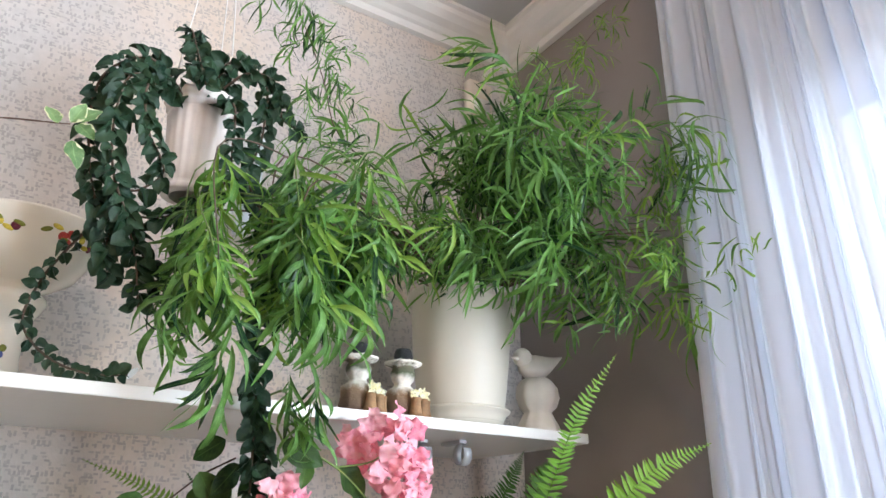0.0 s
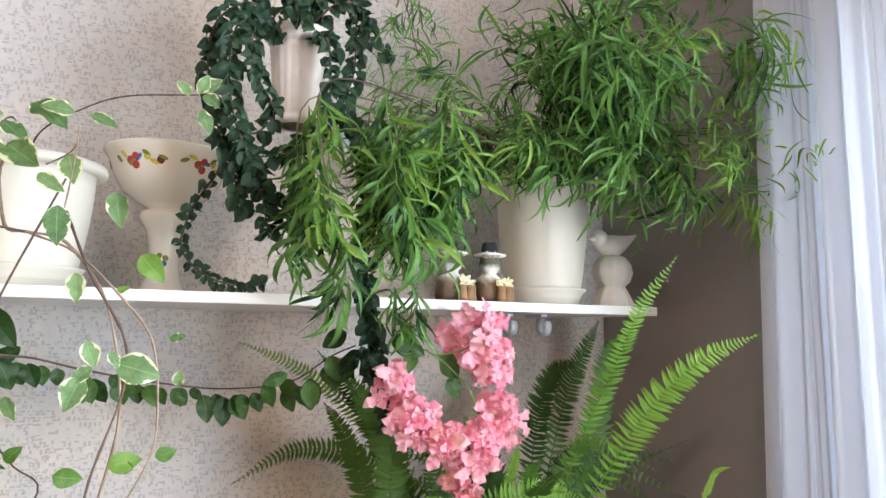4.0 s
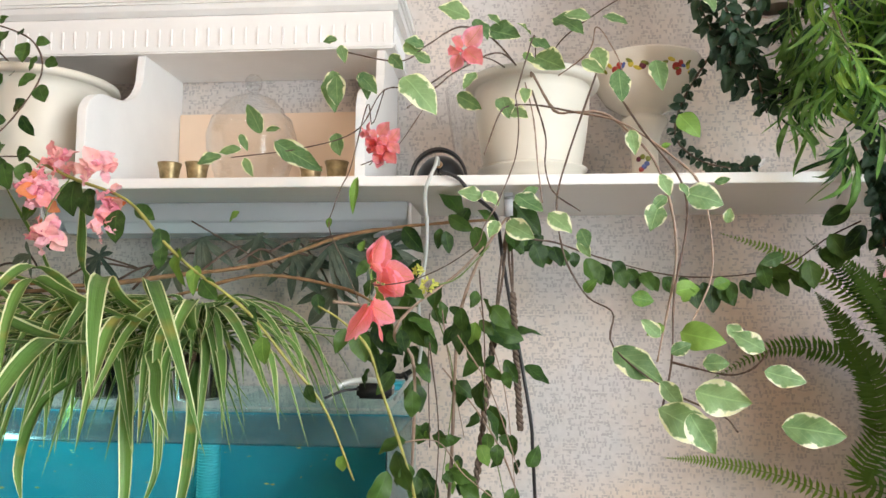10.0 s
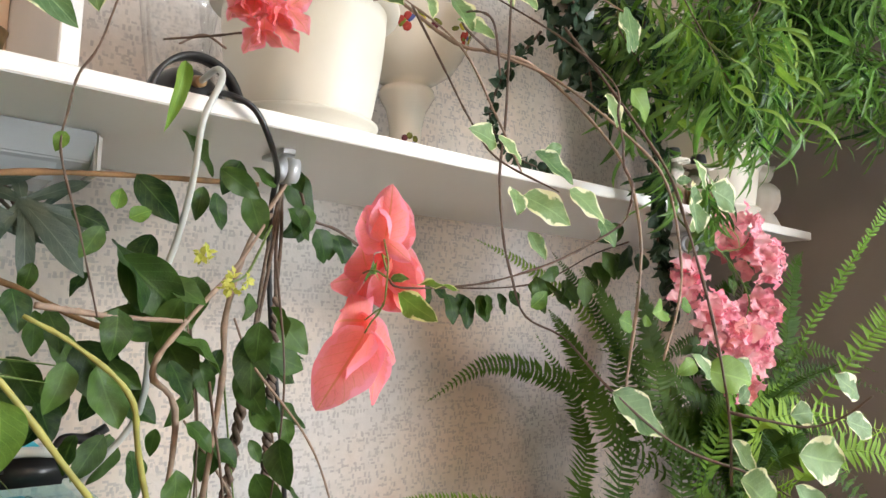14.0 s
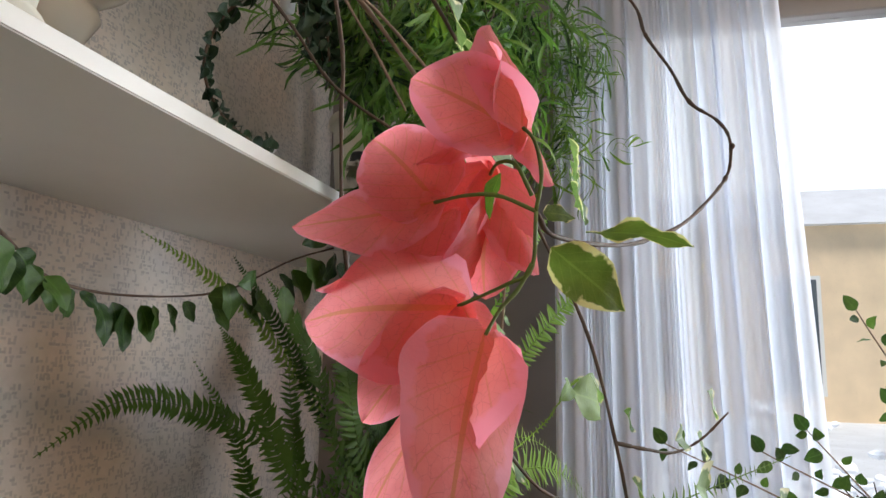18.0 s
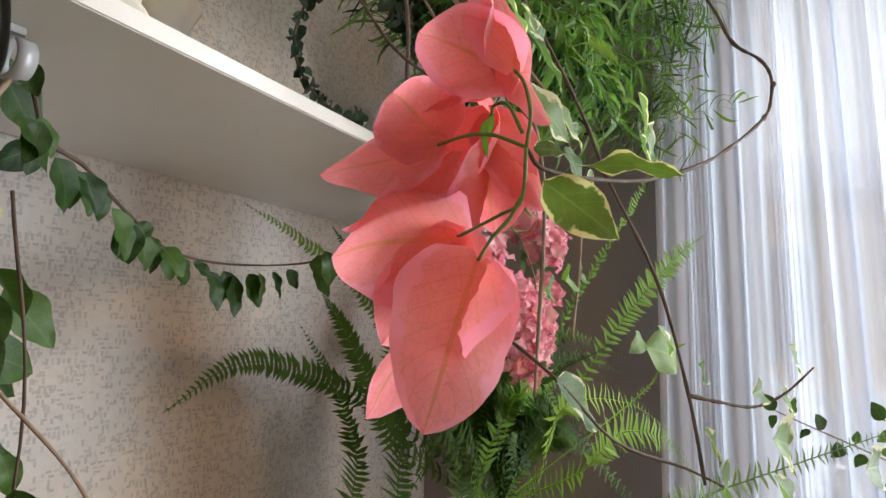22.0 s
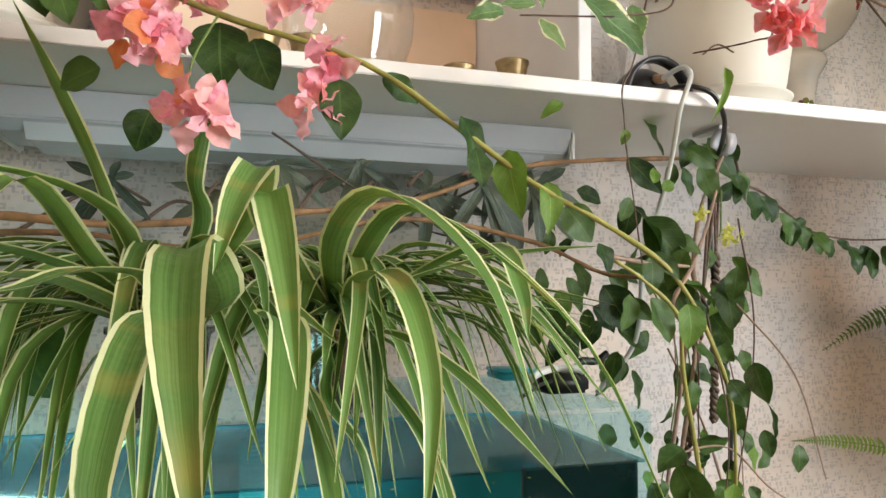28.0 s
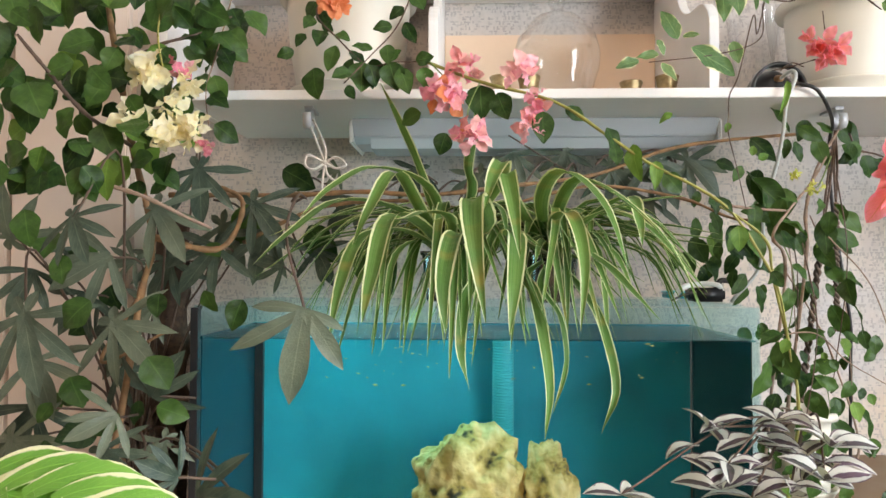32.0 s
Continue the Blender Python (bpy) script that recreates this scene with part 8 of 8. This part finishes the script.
for at, r in (((-0.375, 0.045, ZS), 0.3), ((-0.455, 0.05, ZS), 1.1)):
    gnome("stump_figurine", at, r)
    m = thing("flower_wreath", "tiny wreath of dried cream flowers and bark before the figurine", "decoration", at, "wreaths on the shelf")
    rng = random.Random(int(r * 10))
    for k in range(7):
        a = rng.uniform(-1.6, -0.3)
        for q in range(5):
            d = Vector((math.cos(q * 1.257), -0.4, math.sin(q * 1.257)))
            c = Vector((math.cos(a) * 0.041, math.sin(a) * 0.036, rng.uniform(0.030, 0.045)))
            put(P_CREAM[:2], None, Vector(at) + c, Vector(at) + c + d * 0.008, (0, -1, 0), 0.2, "petal", rng).parent = m
            m.children[-1].matrix_parent_inverse = Matrix.Translation(-m.location)
    for k in range(3):
        a = -1.4 + k * 0.45
        part("bark_piece", tube_bm([(math.cos(a) * 0.040, math.sin(a) * 0.036, 0.0), (math.cos(a) * 0.041, math.sin(a) * 0.037, 0.030)], 0.010, 0.009, 4, 7, 0.2), M_WOODY, m)

M_BRASS = worn("aged_brass", (0.42, 0.32, 0.17), 0.42, 0.45, 60, 200, 0.5)
bsdf(M_BRASS).inputs["Metallic"].default_value = 0.75
cup_prof = [(0.014, 0.0), (0.0155, 0.002), (0.0165, 0.012), (0.020, 0.036), (0.0225, 0.043), (0.0225, 0.045), (0.0195, 0.044), (0.0175, 0.03), (0.001, 0.012)]
c0 = part("metal_cup", lathe(cup_prof, 28, True, 0.015, 8), M_BRASS)
c0.location = (-1.866, 0.085, ZS)
tagged(c0, "small embossed aged brass cup on the shelf", "cup", "brass cups")
for x, y in ((-1.812, 0.085), (-1.545, 0.09), (-1.605, 0.13)):
    copy_thing(c0, pose(x, y, ZS, 0, 0, 40))


def jar(name, label, at, prof, group="", flute=0.0, count=0):
    g = thing(name, label, "jar", at, group)
    part("body", lathe(prof, 48, False, flute, count), M_GLASS, g)
    r0, z0 = prof[0]
    part("base", lathe([(0.001, 0.0006), (r0 * 0.97, 0.0006), (r0 * 0.97, 0.006), (0.001, 0.006)], 32, False), M_GLASS, g, "thick clear glass base")
    return g


cl = jar("glass_cloche", "round clear glass jar with ball-knob lid in the hutch", (-1.745, 0.19, ZS), [(0.055, 0.0), (0.060, 0.003), (0.072, 0.04), (0.088, 0.09), (0.090, 0.12), (0.080, 0.155), (0.062, 0.170)], flute=0.012, count=14)
part("lid", lathe([(0.064, 0.170), (0.062, 0.178), (0.045, 0.196), (0.022, 0.206), (0.010, 0.210), (0.010, 0.214)], 40, False), M_GLASS, cl)
part("knob", lathe([(0.004, 0.212), (0.012, 0.217), (0.018, 0.228), (0.017, 0.240), (0.010, 0.249), (0.001, 0.251)], 24, False), M_GLASS, cl)
for x, y in ((-1.22, 0.275), (-1.30, 0.29)):
    jar("glass_vase", "clear fluted glass vase behind the cream pot", (x, y, ZS), [(0.035, 0.0), (0.037, 0.003), (0.030, 0.02), (0.034, 0.08), (0.046, 0.16), (0.056, 0.235), (0.057, 0.24), (0.054, 0.24)], "glass vases", 0.03, 12)
for x, y, h, r in ((-1.61, 0.28, 0.16, 0.062), (-1.945, 0.28, 0.2, 0.048), (-2.165, 0.28, 0.2, 0.045), (-1.56, 0.31, 0.18, 0.04)):
    jar("glass_vase", "tall clear glass vase standing on the hutch", (x, y, 2.175), [(r * 0.8, 0.0), (r * 0.85, 0.004), (r * 0.9, h * 0.15), (r, h * 0.5), (r * 0.85, h * 0.85), (r * 0.95, h), (r * 0.9, h)], "vases on the hutch", 0.02, 10)


def pump():
    p = thing("air_pump", "black domed air pump with hose and cable on the shelf", "pump", (-1.35, 0.09, ZS))
    bm = bmesh.new()
    bmesh.ops.create_icosphere(bm, subdivisions=4, radius=1)
    for v in bm.verts:
        z = max(-0.02, v.co.z)
        v.co = Vector((v.co.x * 0.046, v.co.y * 0.042, z * 0.052))
    bmesh.ops.translate(bm, vec=(0, 0, 0.002), verts=bm.verts)
    part("housing", bm, M_BLACK, p)
    bm = bmesh.new()
    n = 24
    pr = None
    for k in range(n + 1):
        a = math.pi * k / n
        row = [bm.verts.new((math.cos(a) * rr, y, 0.001 + math.sin(a) * rr * 1.12)) for rr in (0.052, 0.047) for y in (-0.048, -0.030)]
        if pr:
            for i, j in ((0, 1), (1, 3), (3, 2), (2, 0)):
                bm.faces.new((pr[i], pr[j], row[j], row[i]))
        pr = row
    bmesh.ops.recalc_face_normals(bm, faces=bm.faces)
    part("hood", bm, M_BLACK, p)
    part("outlet", tube_bm([(0, -0.036, 0.030), (0, -0.052, 0.026)], 0.007, 0.006, 4, 10), worn("amber_plastic", (0.35, 0.2, 0.1), 0.4), p)
    part("foot", box_bm(-0.04, 0.04, -0.035, 0.035, -0.0005, 0.004, 0.001), M_BLACK, p)
    clear = mat("milky_hose", (0.46, 0.48, 0.46), 0.3)
    o = part("hose", tube_bm([(-1.35, 0.04, ZS + 0.027), (-1.348, 0.0, ZS + 0.03), (-1.35, -0.02, ZS + 0.012), (-1.366, -0.020, 1.719), (-1.365, 0.000, 1.663), (-1.370, 0.020, 1.604), (-1.383, 0.040, 1.534), (-1.383, 0.060, 1.430), (-1.43, 0.08, 1.36)], 0.0034, 0.0034, 40, 8), clear, p)
    o.matrix_parent_inverse = Matrix.Translation(-p.location)
    o = part("cable", tube_bm([(-1.335, 0.075, ZS + 0.012), (-1.343, 0.02, ZS + 0.010), (-1.336, -0.012, ZS + 0.002), (-1.312, -0.016, ZS - 0.008), (-1.288, -0.004, 1.716), (-1.254, 0.045, 1.694), (-1.244, 0.075, 1.672), (-1.238, 0.092, 1.625), (-1.222, 0.11, 1.53), (-1.205, 0.118, 1.44), (-1.186, 0.122, 1.32), (-1.182, 0.13, 1.25), (-1.17, 0.16, 1.003)], 0.0034, 0.0034, 72, 8), M_BLACK, p)
    o.matrix_parent_inverse = Matrix.Translation(-p.location)


pump()


# knotted cords
def macrame():
    m = thing("macrame_hanger", "brown knotted twine hanger under the shelf", "plant hanger", (-1.226, 0.1, ZS - 0.06))
    inv = Matrix.Translation(-m.location)
    tw = worn("brown_twine", (0.15, 0.105, 0.08), 0.9, 0.5, 120, 260, 1.0)
    a = Vector((-1.226, 0.09, ZS - 0.06))
    for low in ((-1.271, 0.100, 1.323), (-1.212, 0.120, 1.438)):
        low = Vector(low)
        mid = a.lerp(low, 0.55)
        for k in (-1, 1):
            o = part("cord", tube_bm([a, a.lerp(mid, 0.5) + Vector((k * 0.003, 0, 0)), mid], 0.0022, 0.0022, 16, 6, 0.1), tw, m)
            o.matrix_parent_inverse = inv
        end = mid + (low - mid) * 2.2
        end.z = max(end.z, 1.02)
        pts = [mid.lerp(end, k / 12) for k in range(13)]
        bm = bmesh.new()
        n = 90
        line = spline(pts, n)
        for s in (0, math.pi):
            q = []
            for k, p in enumerate(line):
                an = k * 0.85 + s
                q.append(p + Vector((math.cos(an), math.sin(an), 0)) * 0.0042 * (0.55 + 0.45 * abs(math.sin(k * 0.28))))
            tube_bm([tuple(v) for v in q], 0.0036, 0.0036, n, 6, 0.15, bm)
        o = part("knotted_cord", bm, tw, m)
        o.matrix_parent_inverse = inv


macrame()


def bow():
    b = thing("cord_bow", "white cord tied in a bow on the metal hook", "cord", (-2.235, 0.045, ZS - 0.055))
    inv = Matrix.Translation(-b.location)
    wc = worn("white_cord", (0.72, 0.67, 0.62), 0.85, 0.15, 200, 300, 0.8)
    k = (-2.201, 0.040, 1.621)
    for pts in ([(-2.235, 0.045, ZS - 0.045), (-2.217, 0.040, 1.662), k], [(-2.225, 0.045, ZS - 0.045), (-2.201, 0.040, 1.652), k], [k, (-2.232, 0.035, 1.635), (-2.236, 0.030, 1.615), (-2.220, 0.030, 1.607), k], [k, (-2.178, 0.035, 1.631), (-2.159, 0.030, 1.616), (-2.177, 0.030, 1.609), k], [k, (-2.194, 0.035, 1.597), (-2.172, 0.030, 1.580)], [k, (-2.203, 0.035, 1.595), (-2.204, 0.030, 1.570)]):
        part("cord", tube_bm(pts, 0.0024, 0.0024, 20, 6, 0.1), wc, b).matrix_parent_inverse = inv
    part("knot", lathe([(0.001, -0.005), (0.005, -0.003), (0.006, 0.0), (0.005, 0.004), (0.001, 0.005)], 12, False), wc, b).matrix_basis = inv @ Matrix.Translation(k)


bow()

# sensor box near the ceiling corner
s = thing("wall_sensor", "small cream plastic sensor box on the papered wall", "sensor", (0.02, WALL, 2.69))
part("case", box_bm(-0.042, 0.042, -0.034, -0.001, -0.06, 0.06, 0.008, 3), worn("cream_case", (0.86, 0.78, 0.68), 0.4, 0.04, 8, 120, 0.03), s)
part("window", box_bm(-0.026, 0.026, -0.0365, -0.0335, -0.045, 0.0, 0.0012), M_WHITE, s)
part("indicator", box_bm(0.010, 0.014, -0.0355, -0.0335, 0.030, 0.036), M_BLACK, s)

# filter and valve at the back of the aquarium
v = thing("filter_valve", "black filter elbow and grey hoses on the aquarium rim", "filter", (-1.50, 0.2, TZ1 + 0.006))
part("housing", box_bm(0.000, 0.062, -0.118, -0.062, 0.0, 0.026, 0.005, 2), M_BLACK, v)
part("elbow", tube_bm([(0.050, -0.10, 0.024), (0.058, -0.10, 0.040), (0.080, -0.10, 0.040), (0.098, -0.10, 0.050)], 0.006, 0.005, 16, 9), M_BLACK, v)
part("tap", tube_bm([(0.084, -0.11, 0.046), (0.092, -0.095, 0.030)], 0.004, 0.004, 4, 8), M_BLACK, v)
part("hose", tube_bm([(-0.045, -0.14, 0.002), (-0.025, -0.13, 0.026), (0.010, -0.12, 0.034), (0.045, -0.12, 0.032), (0.062, -0.09, 0.020)], 0.005, 0.005, 24, 8), worn("pale_hose", (0.62, 0.64, 0.62), 0.35, 0.1), v)
part("cable", tube_bm([(-0.05, -0.15, 0.004), (-0.02, -0.14, 0.016), (0.004, -0.12, 0.018)], 0.0025, 0.0025, 16, 6), M_BLACK, v)
teal = thing("filter_box", "small teal plastic filter box on the aquarium cover", "filter", (-1.470, 0.27, TZ1 + 0.006))
part("box", box_bm(-0.030, 0.030, -0.035, 0.035, 0.0, 0.010, 0.002, 2), worn("teal_plastic", (0.02, 0.36, 0.46), 0.4, 0.1), teal)
part("lid", box_bm(-0.032, 0.032, -0.037, 0.037, 0.0105, 0.015, 0.002, 2), worn("teal_lid", (0.03, 0.42, 0.52), 0.4, 0.1), teal)

# tall white cupboard door left of the shelf
d = thing("tall_cupboard", "tall off-white cupboard with round knob beside the plants", "cupboard", (-3.1, 0.3, 0))
cm = worn("offwhite_door", (0.70, 0.60, 0.53), 0.5, 0.05, 5, 140, 0.05)
part("body", box_bm(-0.58, 0.42, -0.02, 0.083, 0, 2.3), cm, d, smooth=False)
part("door", box_bm(-0.57, 0.14, -0.042, -0.0205, 0.03, 2.28, 0.003), cm, d, smooth=False)
part("door", box_bm(0.15, 0.41, -0.042, -0.0205, 0.03, 2.28, 0.003), cm, d, smooth=False)
kn = part("knob", lathe([(0.006, 0.0), (0.006, 0.012), (0.014, 0.018), (0.015, 0.024), (0.009, 0.029), (0.001, 0.030)], 20, False), M_DARKSTEM, d)
kn.location, kn.rotation_euler = (0.20, -0.042, 1.27), (radians(90), 0, 0)

# ---- flowering bush standing before the window ----
sillbush = thing("window_bush", "tall flowering bush with small leaves and magenta blooms by the window", "potted plant", (-0.10, -1.02, 0.0))
pot_parts(sillbush, 0.15, 0.11, 0.28, 0.13)
M_DIM = leaf_mat("small_window_leaf", (0.020, 0.055, 0.020), (0.085, 0.150, 0.040), 0.45, 0.3)
M_MAG = leaf_mat("magenta_bract", (0.55, 0.03, 0.22), (0.72, 0.10, 0.36), 0.6, 0.4, vein=0.2, glow=(0.8, 0.3, 0.45))
P_DIM = ovates("small_leaf", M_DIM, 4, 0.38)
P_MAG = ovates("magenta_bract", M_MAG, 4, 0.42, wave=0.1)


def window_bush():
    rng = random.Random(77)
    root = Vector((-0.10, -1.02, 0.25))
    fork = Vector((-0.09, -1.0, 1.05))
    stem(sillbush, [root, (-0.11, -1.03, 0.65), fork], 0.012, 0.009, M_WOODY, "trunk")
    tips = [(-0.06, -0.92, 1.76), (-0.05, -1.00, 1.70), (-0.08, -0.80, 1.62), (-0.07, -1.12, 1.72), (-0.10, -1.22, 1.62), (-0.05, -0.95, 1.60), (-0.10, -0.70, 1.40), (-0.12, -0.62, 1.36), (-0.05, -1.25, 1.98), (-0.1, -1.32, 1.55), (-0.08, -0.85, 1.45), (-0.06, -1.06, 1.56), (-0.15, -0.45, 1.37)]
    for t in tips:
        t = Vector(t)
        mid = fork.lerp(t, 0.5) + Vector((rng.uniform(-0.03, 0.03), rng.uniform(-0.05, 0.05), 0.03))
        pts = [fork, mid, t]
        stem(sillbush, pts, 0.003, 0.0012, M_PALESTEM, "branch", 20)
        along(sillbush, pts, P_DIM, 0.024, 0.030, (-1, 0.2, 0.2), 0.3, 0.8, 0.15, "leaf", 0.8, rng)
        put(P_DIM, sillbush, t, t + Vector((0, 0.02, 0.03)), (-1, 0.2, 0.3), 0.5, "leaf", rng)
    for k in range(14):
        b = Vector((rng.uniform(-0.16, -0.04), rng.uniform(-1.30, -0.62), rng.uniform(1.12, 1.40)))
        d = Vector((rng.uniform(-0.5, 0.3), rng.uniform(-1, 1), rng.uniform(-0.8, 0.6))).normalized()
        put(P_DIM, sillbush, b, b + d * rng.uniform(0.028, 0.05), (-1, 0.2, 0.3), 0.6, "leaf", rng)
    for pl, c, n, s in ((P_MAG, (-0.05, -1.25, 1.99), 5, 0.034), (P_MAG, (-0.08, -1.13, 1.46), 4, 0.03), (P_ORANGE, (-0.1, -0.90, 1.40), 5, 0.036), (P_ORANGE, (-0.1, -1.19, 1.47), 4, 0.034), (P_PINK, (-0.08, -1.12, 1.56), 4, 0.03), (P_MAG, (-0.06, -1.3, 1.5), 4, 0.03)):
        cluster(sillbush, pl, c, n, 0.02, s, (-1, 0.2, 0), "bract", len(c) + n)


window_bush()
